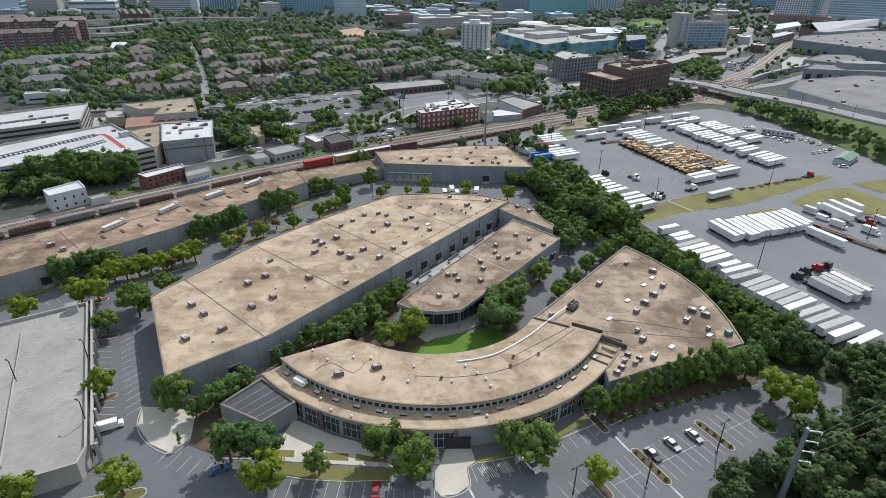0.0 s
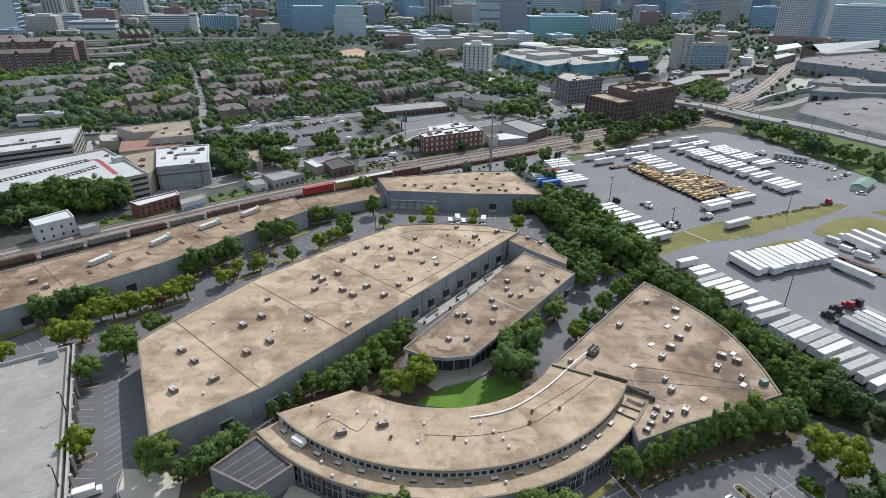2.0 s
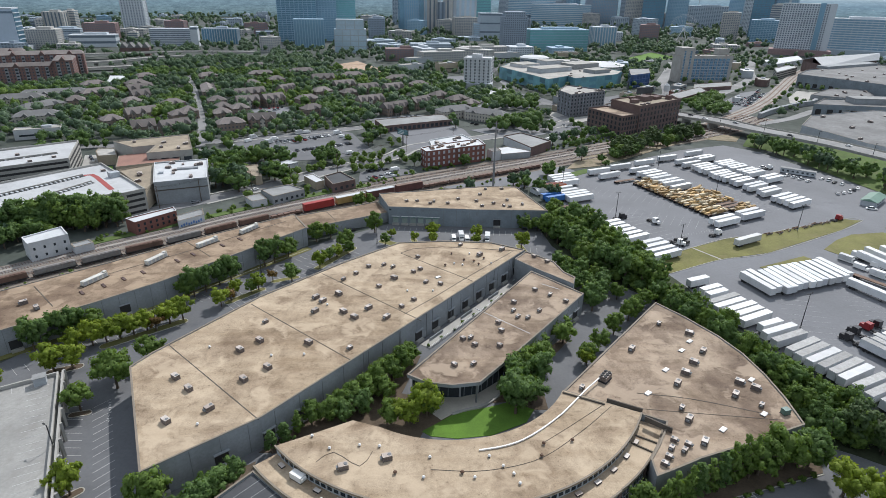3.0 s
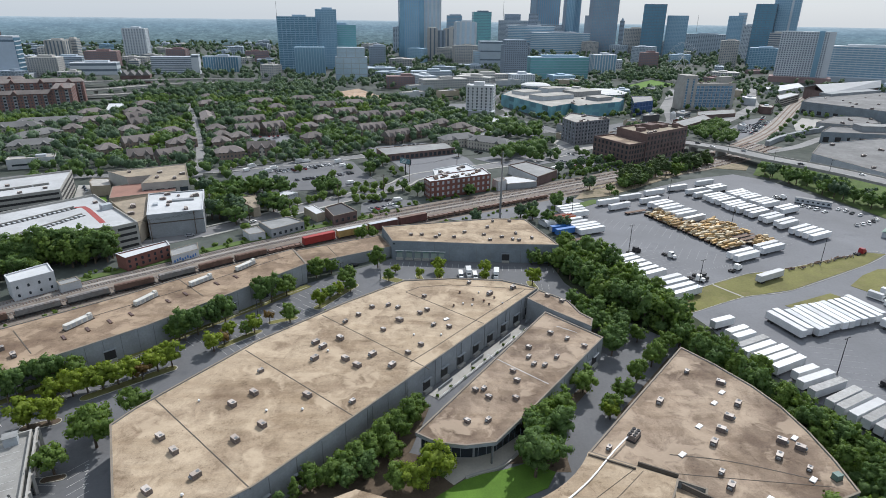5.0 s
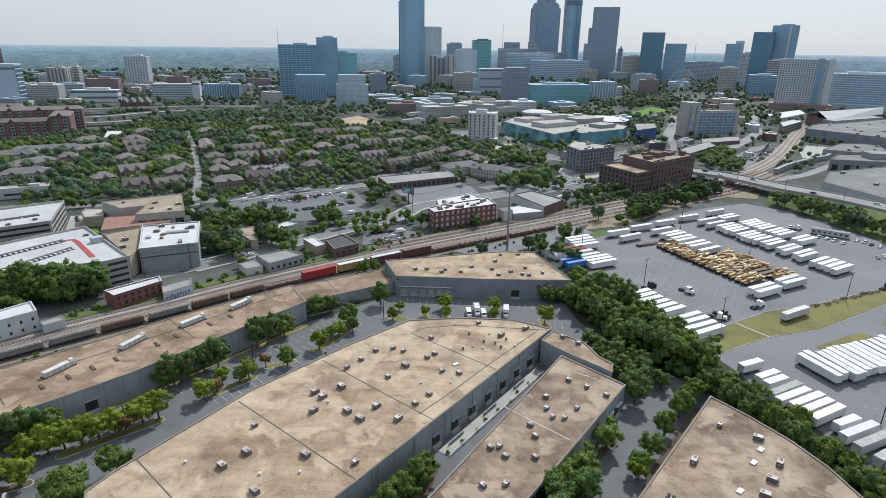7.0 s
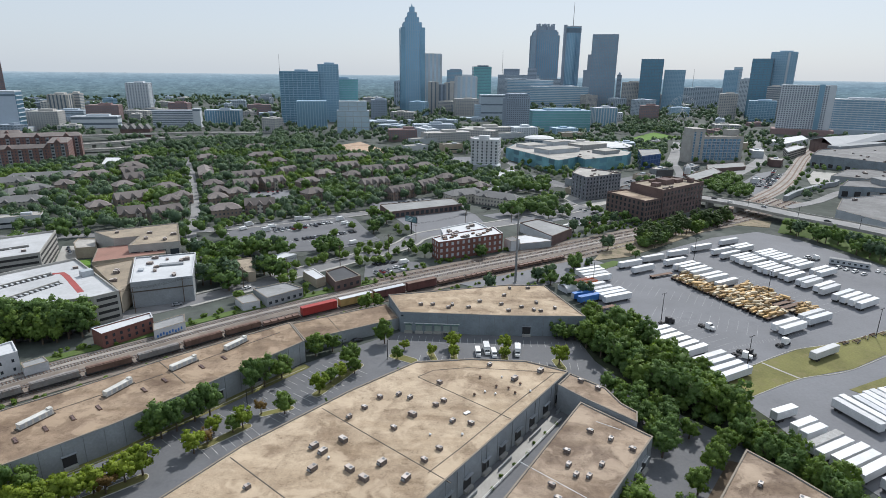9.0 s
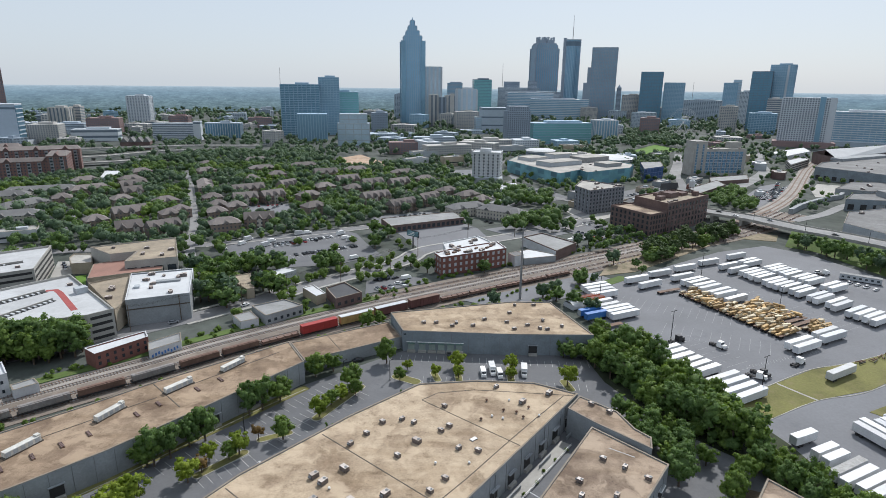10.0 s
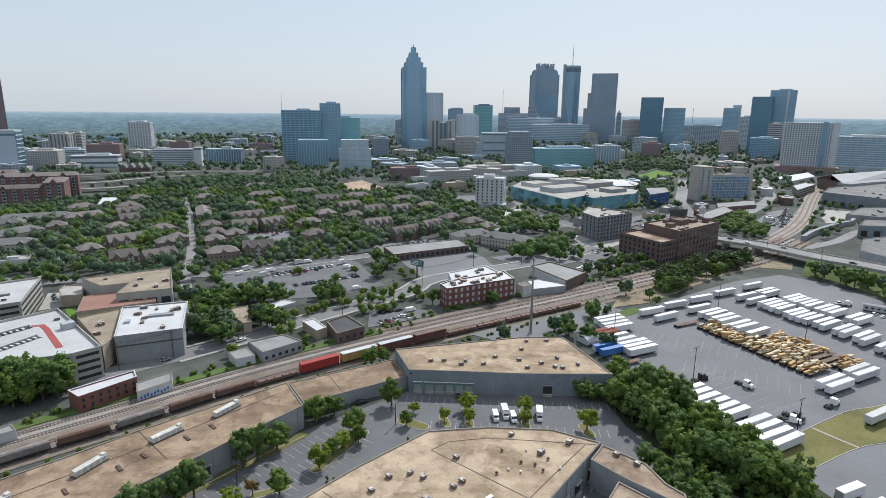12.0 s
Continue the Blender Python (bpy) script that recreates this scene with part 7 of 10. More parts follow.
# streets and lots
n_street = 0
for name, line, w, mat, label in (
        ("railside_street", [(-215, 268), (-175, 292), (-155, 304), (-128, 326), (-110, 341), (-98, 354), (-81, 372), (-57, 394.6), (-29, 421), (-14, 448), (37, 478), (85, 509), (140, 560), (200, 575), (222, 552)], 12, "road", "grey asphalt street along the railway"),
        ("long_street", [(-156, 414), (-173, 452), (-192, 510), (-215, 570), (-246, 647), (-273, 714), (-299, 774), (-345, 890)], 6.4, "street_pale", "pale straight street between the houses"),
        ("cross_street", [(-300, 432), (-165, 458), (-110, 486), (-60, 512), (10, 556), (60, 600), (130, 640), (260, 700)], 10, "road", "grey side street beside the car park"),
        ("west_lane", [(-262, 455), (-290, 520), (-330, 600)], 6, "street_pale", "pale lane between apartment houses"),
        ("avenue_far", [(285, 764), (306, 815), (345, 900), (404, 1035)], 14, "street_pale", "pale straight avenue leading towards the towers"),
        ("rail_curve", [(226, 515), (283, 572), (330, 621), (382, 685), (451, 781), (517, 871), (600, 973)], 17, "ballast_pale", "brown rail bed curving away towards the towers")):
    bm = bm_new()
    n_street += 1
    strip(bm, smooth_line(line, 8), w, -0.2, 0.06 + 0.008 * n_street)
    setting(name, bm, mat, label)
for d in (-5.5, -1, 4.5):
    bm = bm_new()
    strip(bm, offset_line(smooth_line([(226, 515), (283, 572), (330, 621), (382, 685), (451, 781), (517, 871), (600, 973)], 12), d), 1.6, 0.0, 0.22)
    tagged(part("railway_track", bm, "rust"), "rusty railway track curving away into town", "railway track", "tracks side by side")
patch("town_car_park", [(-150, 455), (-119, 480), (-82, 505), (-66, 491), (-56, 463), (-43, 434), (-69, 414), (-98, 407), (-139, 429)], 0.09, "asphalt", "grey asphalt car park with parked cars")
patch("forecourt", [(-37, 496), (14, 527), (25, 509), (30, 481), (-3, 451), (-16, 442)], 0.09, "asphalt_old", "pale grey asphalt forecourt")
patch("rail_car_park", [(-48, 382), (-34, 391), (-18, 388), (-12, 380), (-46.6, 361)], 0.16, "asphalt", "small asphalt car park beside the railway")
patch("trackside_lot", [(24, 338), (60, 356), (92, 386), (84, 398), (30, 366), (4, 352)], 0.14, "asphalt_old", "pale gravel track beside the railway")
patch("east_car_park", [(288, 587), (308, 642), (387, 712), (470, 800), (440, 740), (335, 623)], 0.09, "asphalt", "grey asphalt car park below the towers")
patch("civic_lawn", [(301, 955), (334, 1077), (427, 1202), (440, 1120), (354, 1007)], 0.09, "grass", "green park lawn below the towers")
patch("river_bed", [(214, 480), (236, 497), (250, 490), (238, 472)], 0.13, "sand", "bare sandy earth beneath the bridge")
patch("rail_grass", [(70, 372), (98, 392), (104, 388), (80, 370), (62, 362)], 0.15, "grass_bank", "green grass beside the truck yard")
bay_lines("town_bays_a", (-120, 455), (-78, 480), 16, 5, both=True, z=0.11)
bay_lines("town_bays_b", (-100, 430), (-66, 450), 13, 5, both=True, z=0.11)

GRASS_LOW = [(236, 458), (249, 444), (255, 400), (263, 352), (270, 319), (330, 262), (380, 200)]
GRASS_TOP = [(252, 478), (270, 452), (286, 425), (303, 385), (335, 330), (380, 275), (430, 215)]
bm = bm_new()
lo = [bm.verts.new((x, y, 0.1)) for x, y in GRASS_LOW]
hi = [bm.verts.new((x, y, 6.4)) for x, y in GRASS_TOP]
for k in range(len(lo) - 1):
    bm.faces.new((lo[k], lo[k + 1], hi[k + 1], hi[k]))
setting("grass_bank", bm, "grass_bank", "green grass bank below the avenue")
AVENUE = smooth_line([(205, 560), (221, 547), (245, 521), (263, 486), (281, 461), (297, 432), (314, 392), (347, 337), (396, 280), (450, 220)], 6)
bridge = thing("road_bridge", "pale concrete road bridge over the railway", "bridge", at=(245, 521, 0))
bm = bm_new()
strip(bm, AVENUE, 20, 5.4, 6.6)
part("deck", bm, "concrete", bridge)
bm = bm_new()
strip(bm, AVENUE, 15, 6.6, 6.66)
part("roadway", bm, "street_pale", bridge)
for d in (-9.8, 9.8):
    bm = bm_new()
    strip(bm, offset_line(AVENUE, d), 0.4, 6.5, 7.6)
    part("parapet", bm, "concrete", bridge)
for s in (28, 52):
    x, y, a = at_length(AVENUE, s)
    part("pier", bm_box(x, y, 0, 2.0, 16, 5.5, a), "concrete", bridge)
for k, (s, off) in enumerate(((30, 3), (45, -3), (70, 3), (120, -3), (160, 3))):
    x, y, a = at_length(AVENUE, s)
    put(("car_black", "car_white", "car_silver")[k % 3], x - math.sin(a) * off, y + math.cos(a) * off, math.degrees(a), 6.68)
for s in (20, 60, 100, 140, 180, 220):
    x, y, a = at_length(offset_line(AVENUE, -8.5), s)
    lamp_post(x, y, 6.6, 9, 1, a, "slim street lamp along the avenue")


def windows_on(e, a, b, cols, z0, rows, storey, w=1.4, h=1.7, mat="glass", out=0.02, first=0.5):
    me = box_mesh("window", w, 0.14, h, mat)
    for r in range(rows):
        wall_pieces(e, "window", me, a, b, cols, z0 + storey * r, out, first, first)


bm = bm_new()
box(bm, 0, 0, 0, 2.6, 1.9, 1.25)
box(bm, 0.4, 0, 1.25, 1.3, 1.3, 0.22, taper=0.85)
box(bm, -1.55, 0, 0.15, 0.7, 1.3, 0.8, taper=0.8)
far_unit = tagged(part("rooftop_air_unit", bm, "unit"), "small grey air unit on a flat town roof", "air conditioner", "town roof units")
far_unit.location = (-152, 347, 12)


def roof_clutter(z, poly, n, seed):
    rng = random.Random(seed)
    xs, ys = [p[0] for p in poly], [p[1] for p in poly]
    k = 0
    q = inset(poly, 2.5)
    for _ in range(300):
        p = (rng.uniform(min(xs), max(xs)), rng.uniform(min(ys), max(ys)))
        if inside(p, q):
            copy_thing(far_unit, pose(p[0], p[1], z, 0, 0, rng.choice((20, 110)))).scale = [rng.uniform(0.7, 1.3)] * 3
            k += 1
            if k >= n:
                return


def parking_block(name, poly, h, levels, label):
    e = building(name, poly, h, "concrete", "deck_white", label, 1.0, coping="concrete", category="parking garage")
    poly = ccw(poly)
    for a, b in zip(poly, poly[1:] + poly[:1]):
        length, turn = along(a, b)
        u = Vector((math.cos(turn), math.sin(turn)))
        c = Vector(a) + u * length / 2 + Vector((u.y, -u.x)) * 0.03
        # dark bands on the wall stand for shade inside the open levels
        for k in range(levels):
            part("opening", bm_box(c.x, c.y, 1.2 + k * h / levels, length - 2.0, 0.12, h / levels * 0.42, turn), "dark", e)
    return e


DECK_A = [(-295, 361), (-235.3, 408.4), (-216.7, 363.4), (-270, 324)]
DECK_B = [(-251, 287), (-192.8, 353.8), (-147.8, 307.3), (-154.9, 300), (-190, 286), (-225, 258)]
upper_garage = parking_block("parking_garage", DECK_A, 12, 4, "white-roofed open parking garage by the street")
garage = parking_block("parking_garage", DECK_B, 12, 4, "white-roofed parking garage with a red painted lane")
bm = bm_new()
strip(bm, [(-191.5, 331.8), (-187.8, 333.4), (-183.4, 329.4), (-164.6, 307.9)], 2.6, 12.0, 12.05)
part("painted_lane", bm, "lane_red", garage, "red painted lane")


def ramp_slot(parent, a, b, width, teeth):
    """A ramp slot laid flat on the roof: a dark strip for its shade, a low wall on its far side and pale stub walls
    across it.
    """
    length, turn = along(a, b)
    bm = bm_new()
    strip(bm, [a, b], width, 11.9, 12.06)
    gap = part("ramp_gap", bm, "dark", parent, "flat dark strip for the shade in a ramp slot")
    bm = bm_new()
    strip(bm, offset_line([a, b], width / 2 + 0.25), 0.5, 11.9, 12.95)
    part("ramp_wall", bm, "concrete", parent)
    u = Vector((math.cos(turn), math.sin(turn)))
    for k in range(int(length / teeth)):
        p = Vector(a) + u * teeth * (k + 0.5)
        part("stub_wall", bm_box(p.x, p.y, 12.0, 0.9, width * 0.8, 0.5, turn), "roof_white", gap)


ramp_slot(garage, (-222, 283), (-190.5, 331.0), 2.6, 2.3)
ramp_slot(garage, (-196, 283), (-179.8, 319.6), 2.6, 2.3)
ramp_slot(upper_garage, (-262, 352), (-231, 377), 1.4, 9.0)
part("stair_head", bm_box(-174, 329.8, 12, 5, 4, 2.8, 0.82), "panel_pale", garage)
for x, y in ((-236, 358), (-228, 368), (-252, 372), (-185, 340)):
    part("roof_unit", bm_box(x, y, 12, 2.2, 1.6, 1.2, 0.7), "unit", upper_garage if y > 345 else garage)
WHITE = [(-164, 356.4), (-136.4, 365.6), (-124, 328.2), (-148.4, 318.4)]
wb = building("white_roofed_hall", WHITE, 12, "panel", "roof_white", "grey windowless hall with a bright white roof", 0.6, coping="roof_white")
bm = bm_new()
strip(bm, [(-148.4, 318.3), (-124, 328.1)], 0.3, 7.6, 8.1)
part("string_course", bm, "seam", wb)
roof_clutter(12, WHITE, 7, 1)
part("skylight", bm_box(-141, 346, 12, 11, 3.0, 0.9, 0.32), "panel", wb, "long dark roof monitor")
part("roof_hatch", bm_box(-152, 337, 12, 2.4, 3.4, 1.0, 0.32), "panel_pale", wb)
BR = [(-181, 348), (-167, 361), (-151, 323.6), (-150.3, 312.5)]
building("sandy_roofed_hall", BR, 10, "wall_tan", "roof_tan2", "tan hall with a sandy flat roof")
roof_clutter(10, BR, 3, 2)
building("terracotta_hall", [(-200, 387), (-190, 396.4), (-165, 394), (-158.5, 379), (-189.7, 362)], 8, "wall_tan", "terracotta", "low hall with a broad terracotta roof", 0.1)
UP = [(-212, 407), (-171.6, 430), (-153.4, 387.5), (-178, 378), (-181, 398), (-193, 392)]
ub = building("tan_office", UP, 12, "concrete", "roof_tan2", "tan office block with a sandy flat roof")
windows_on(ub, (-178, 378), (-153.4, 387.5), 4, 5, 1, 3, 4.5, 3.5)
roof_clutter(12, UP, 5, 3)
LOWB = [(-147, 282), (-131.2, 298.6), (-127.6, 293), (-140.4, 277)]
lb = building("brick_shop", LOWB, 6, "brick", "roof_white", "low red brick shop with a white roof", 0.5, coping="roof_white")
windows_on(lb, (-140.4, 277), (-127.6, 293), 7, 1.4, 2, 2.4, 1.0, 1.3)
GR = [(-128, 293), (-118.8, 303), (-115.2, 294.6), (-124.2, 285.2)]
gb = building("painted_shed", GR, 3.6, "wall_white", "roof_grey", "white shed with blue painted walls beside the track", 0.3)
for k in range(9):
    part("painted_mark", bm_box(-123.2 + 0.85 * k, 286.1 + 0.89 * k, 0.5 + (k % 3) * 0.3, 0.7, 0.05, 1.2, 0.8), "trailer_blue", gb, "illegible blue spray-painted mark")
WH = [(-177, 254), (-167.4, 266.6), (-159.8, 258), (-170.2, 247)]
hb = building("white_block_house", WH, 8, "wall_white", "roof_white", "white two-storey block house beside the railway", 0.5, coping="roof_white")
windows_on(hb, (-170.2, 247), (-159.8, 258), 4, 1.5, 2, 3.4, 0.8, 1.2)
building("white_lean_to", [(-160, 258.4), (-155, 263.6), (-151, 260), (-156.4, 254.6)], 3.4, "wall_white", "roof_grey", "white lean-to beside the block house", 0.2)
hut = building("small_store", [(-78.4, 358), (-73.6, 362), (-65.2, 349.6), (-69, 345.2)], 4.5, "wall_tan", "roof_white", "small store with a pale flat roof", 0.3, coping="roof_white")
building("small_garage", [(-103, 322.4), (-96.6, 328.2), (-90.4, 319), (-97.3, 315)], 3.5, "wall_white", "roof_grey", "small grey garage beside the track", 0.2)
GL = [(-97, 331.4), (-83.6, 340.5), (-73.2, 332.5), (-87.2, 319.4)]
gl = building("grey_workshop", GL, 4.5, "panel", "roof_grey", "grey workshop with a patched white roof", 0.4)
windows_on(gl, (-87.2, 319.4), (-73.2, 332.5), 6, 1.2, 1, 3, 1.4, 1.4)
bk = building("black_workshop", [(-66, 355.6), (-57.8, 365), (-47, 349.3), (-58.6, 339.6)], 5, "brick_brown", "roof_dark", "dark brick workshop with a black roof", 0.5)
windows_on(bk, (-58.6, 339.6), (-47, 349.3), 4, 1.5, 1, 3, 1.6, 1.6)
RED = [(-9.7, 399.9), (-3, 407), (30, 427), (34, 411), (-6, 390.6)]
rb = building("brick_mill", RED, 11, "brick", "roof_white", "three-storey red brick building with a white roof", 0.6, coping="roof_white")
windows_on(rb, (-6, 390.6), (34, 411), 12, 1.6, 3, 3.5, 1.5, 1.9, "panel_pale")
windows_on(rb, (-9.7, 399.9), (-6, 390.6), 3, 1.6, 3, 3.5, 1.3, 1.9, "panel_pale")
roof_clutter(11, RED, 6, 4)
for k in range(9):
    part("rusty_duct", bm_box(-2 + 3.4 * k + 0.6 * (k % 2), 398 + 1.75 * k + 2.2 * (k % 3), 10.95, 2.6, 1.4, 0.9, 0.5 + 0.3 * (k % 3)), "rust", rb)
AN = [(-4, 430), (20, 448), (29.6, 427), (-2, 407.6)]
building("mill_annex", AN, 9, "wall_white", "roof_white", "white-roofed annex behind the brick building", 0.6, coping="roof_white")
roof_clutter(9, AN, 7, 5)
GB = [(52, 458), (67, 469.6), (85, 443), (67.5, 423)]
building("grey_store", GB, 6, "brick_brown", "roof_grey", "brown brick store with a grey roof and one painted wall", 0.6)
part("painted_wall", bm_box(59.65, 440.45, 0, 0.16, 37, 6.0, 0.417), "wall_white", bpy.data.objects["grey_store"], "white painted side wall")
building("white_shed", [(45, 430.6), (52, 434.6), (66.8, 423.4), (66.6, 420), (45.4, 413)], 4, "panel", "roof_white", "low white-roofed shed beside the railway", 0.2)
building("wooden_house", [(36, 417), (42.6, 422), (45.2, 414), (39.2, 410)], 6.5, "wall_white", "shingle_grey", "old white wooden house beside the railway", 0.1)
STRIP = [(-50, 519), (8, 545.6), (15.4, 523.4), (-40.6, 494)]
sb = building("motel_block", STRIP, 5, "brick_brown", "roof_grey", "long low brown block with dark shopfronts", 0.3)
windows_on(sb, (-40.6, 494), (15.4, 523.4), 15, 0.8, 1, 3, 2.6, 2.8)
building("tan_shop", [(-122.6, 373.8), (-111.6, 380), (-102.4, 355.4), (-105.8, 353.6)], 5, "wall_tan", "roof_tan2", "tan shop with a sandy flat roof", 0.4)
building("white_pavilion", [(-109, 376), (-95.2, 392.2), (-88, 388), (-101.4, 372)], 4.5, "wall_white", "roof_white", "low pavilion with a bright white roof", 0.2, coping="roof_white")
building("corner_diner", [(53.4, 685.4), (83, 698.8), (82, 674.6), (55.2, 651)], 5, "wall_white", "roof_white", "low white diner at a street corner", 0.3)
OC = [(119, 588.4), (134, 622), (161.5, 594), (163, 586), (125.2, 561.8)]
ob_ = building("apartment_block", OC, 20, F["slate"], "roof_bone", "five-storey grey and tan apartment block", 0.9)
windows_on(ob_, (125.2, 561.8), (163, 586), 11, 1.8, 6, 3.2, 1.5, 1.8)
windows_on(ob_, (119, 588.4), (125.2, 561.8), 4, 1.8, 6, 3.2, 1.4, 1.8)
roof_clutter(20, OC, 8, 6)
WING = [(131, 520), (149, 484), (166, 496), (158, 508), (150, 530)]
wg = building("brick_warehouse_wing", WING, 16, "brick_brown", "roof_brown", "four-storey old brown brick warehouse wing", 0.9, coping="brick_brown")
windows_on(wg, (149, 484), (166, 496), 6, 1.5, 4, 3.8, 1.8, 2.4)
windows_on(wg, (131, 520), (149, 484), 9, 1.5, 4, 3.8, 1.8, 2.4)
TALL = [(166.4, 495.6), (214.5, 533.4), (197, 560), (152, 528)]
tb = building("brick_warehouse", TALL, 22, "brick_brown", "roof_tan2", "tall old brown brick warehouse with rows of windows", 0.9, coping="brick_brown")
windows_on(tb, (166.4, 495.6), (214.5, 533.4), 12, 1.5, 5, 4.1, 2.0, 2.6)
roof_clutter(22, TALL, 4, 7)
part("roof_house", bm_box(180, 528, 22, 12, 9, 4, 0.66), "brick_brown", tb)
for x, y, w, d, h in ((168, 516, 7, 5, 3), (193, 536, 9, 6, 2.6), (190, 550, 6, 5, 3), (172, 534, 5, 4, 2.2), (204, 535, 4, 4, 3.5)):
    part("roof_house", bm_box(x, y, 21.95, w, d, h, 0.66), "brick_brown", tb)
e = thing("rooftop_sign", "dark weathered sign board on posts above a roof", "sign", at=(186, 545, 21.9), turn=0.3)
part("board", bm_box(0, 0, 3.2, 17, 0.5, 5.4), "roof_dark", e, local=True)
for k in range(5):
    part("post", bm_box(-7.2 + 3.6 * k, 0.5, 0, 0.3, 0.3, 8.4), "dark", e, local=True)
e = thing("water_tower", "white water tower on legs", "water tower", at=(205, 545, 22.3))
bm = bm_new()
tube(bm, (0, 0, 5), (0, 0, 10), 2.4, 2.4, 14)
tube(bm, (0, 0, 10), (0, 0, 12), 2.5, 0.3, 14)
part("tank", bm, "wall_white", e, local=True)
for k in range(4):
    bm = bm_new()
    tube(bm, (2.0 * math.cos(k * 1.57 + 0.8), 2.0 * math.sin(k * 1.57 + 0.8), 0), (1.6 * math.cos(k * 1.57 + 0.8), 1.6 * math.sin(k * 1.57 + 0.8), 5.2), 0.14, 0.14, 5)
    part("leg", bm, "steel", e, local=True)
W8 = [(36, 718), (66, 712), (72, 738), (42, 745)]
w8 = building("white_hotel", W8, 35, "wall_white", "roof_white", "eight-storey white hotel with rows of windows", 1.0, coping="white")
windows_on(w8, (36, 718), (66, 712), 6, 8, 8, 3.4, 1.6, 2.0)
windows_on(w8, (66, 712), (72, 738), 4, 8, 8, 3.4, 1.6, 2.0)
part("roof_house", bm_box(52, 730, 35, 12, 9, 4, -0.2), "wall_white", w8)
part("podium", bm_box(52, 714, 0, 34, 16, 9, -0.2), "panel_pale", w8)
AQ = [(89, 820), (132, 706), (161, 736), (165, 716), (226, 756), (242, 790), (204, 880), (112, 876)]
building("aquarium", AQ, 14, F["mural"], "roof_bone", "broad low building with a teal mural wall", 0.8)
roof_clutter(14, AQ, 14, 8)
aq = [ob for ob in bpy.data.objects if ob.name == "aquarium"][0]
for x, y, w, d, h, mat in ((148, 786, 52, 26, 5, "panel_pale"), (196, 826, 44, 26, 6, "roof_grey"), (124, 832, 30, 26, 4, "wall_white"), (206, 778, 26, 20, 4, "panel"), (160, 846, 30, 20, 7, "panel_pale")):
    part("upper_hall", bm_box(x, y, 13.9, w, d, h, 0.55), mat, aq)
    part("upper_roof", bm_box(x, y, 13.9 + h, w + 0.6, d + 0.6, 0.5, 0.55), "roof_bone", aq)
building("blue_hall", [(238, 742), (270, 766), (284, 812), (256, 806)], 15, F["navy"], "roof_grey", "dark blue glass hall beside the mural building", 0.5)
for x, y, r, h in ((158, 960, 22, 13), (245, 900, 34, 10)):
    e = thing("round_hall", "round pale-roofed hall near the park", "building", at=(x, y, 0))
    bm = bm_new()
    tube(bm, (0, 0, 0), (0, 0, h), r, r, 24)
    part("drum", bm, F["bands"], e, local=True)
    bm = bm_new()
    tube(bm, (0, 0, h), (0, 0, h + 2), r + 1, r * 0.8, 24)
    part("roof", bm, "roof_white", e, local=True)
APT = [(318, 795.6), (389, 803.3), (386.6, 825.3), (315.6, 817.6)]
ap = building("grey_apartment_slab", APT, 32, "concrete", "roof_bone", "grey apartment slab with dark glass bays and plain end wings", 1.0)
wall_pieces(ap, "glass_bay", box_mesh("glass_bay", 4.4, 0.6, 27, F["bay"]), (335, 797.5), (385, 802.9), 9, 3, 0.1)
for x, y, w, d, h in ((326, 806.9, 16, 22.4, 42), (384, 828, 16, 10, 39)):
    wing = part("end_wing", bm_box(x, y, 0, w, d, h, 0.108), "concrete", ap, "plain pale end wing")
    part("wing_roof", bm_box(x, y, h, w + 0.4, d + 0.4, 0.8, 0.108), "roof_bone", wing)
for x, y in ((322, 795.1), (330, 796.0)):
    part("window_strip", bm_box(x, y, 3, 2.2, 0.5, 36, 0.108), F["bay"], ap)
roof_clutter(33, APT, 6, 31)
building("exhibition_hall", [(462, 776), (499, 820), (516, 831), (650, 895), (720, 850), (620, 680), (520, 672), (486, 735)], 14, "panel_blue", "roof_slab", "huge grey exhibition hall with a flat roof", 1.0)
building("low_service_wing", [(415, 668), (464, 712), (505, 712), (484, 665), (440, 650)], 6, "panel", "roof_slab", "low grey wing before the exhibition hall", 0.5)
roof_clutter(6, [(415, 668), (464, 712), (505, 712), (484, 665), (440, 650)], 5, 33)
e = thing("exhibition_white_hall", "long exhibition hall with a pale sloping roof", "building", at=(650, 940, 0))
FOOT.append([(535, 840), (568, 950), (735, 1010), (700, 940)])
bm = bm_new()
prism(bm, [(543, 853), (554, 897), (566, 941), (723, 1000), (706, 974), (689, 952)], 0, 16)
part("wall", bm, "brick_brown", e, "brown wall")
bm = bm_new()
rows = [[bm.verts.new(v) for v in ((x0, y0, z), (x1, y1, z))] for x0, y0, x1, y1, z in ((540, 849, 691, 950, 16.1), (554, 897, 708, 975, 24), (568, 945, 725, 1003, 16.1))]
low = [[bm.verts.new((v.co.x, v.co.y, v.co.z - 0.8)) for v in r] for r in rows]
for a, b in ((0, 1), (1, 2)):
    bm.faces.new((rows[a][0], rows[a][1], rows[b][1], rows[b][0]))
    bm.faces.new((low[a][1], low[a][0], low[b][0], low[b][1]))
    for k in (0, 1):
        bm.faces.new((rows[a][k], rows[b][k], low[b][k], low[a][k]))
for r, q in ((rows[0], low[0]), (rows[2], low[2])):
    bm.faces.new((r[0], r[1], q[1], q[0]))
part("roof", bm, "roof_pale", e, "pale sloping roof")
bm = bm_new()
vs = [bm.verts.new(v) for v in ((543, 853, 15.5), (554, 897, 15.5), (554, 897, 23.2), (566, 941, 15.5))]
bm.faces.new(vs)
bmesh.ops.solidify(bm, geom=bm.faces[:], thickness=0.5)
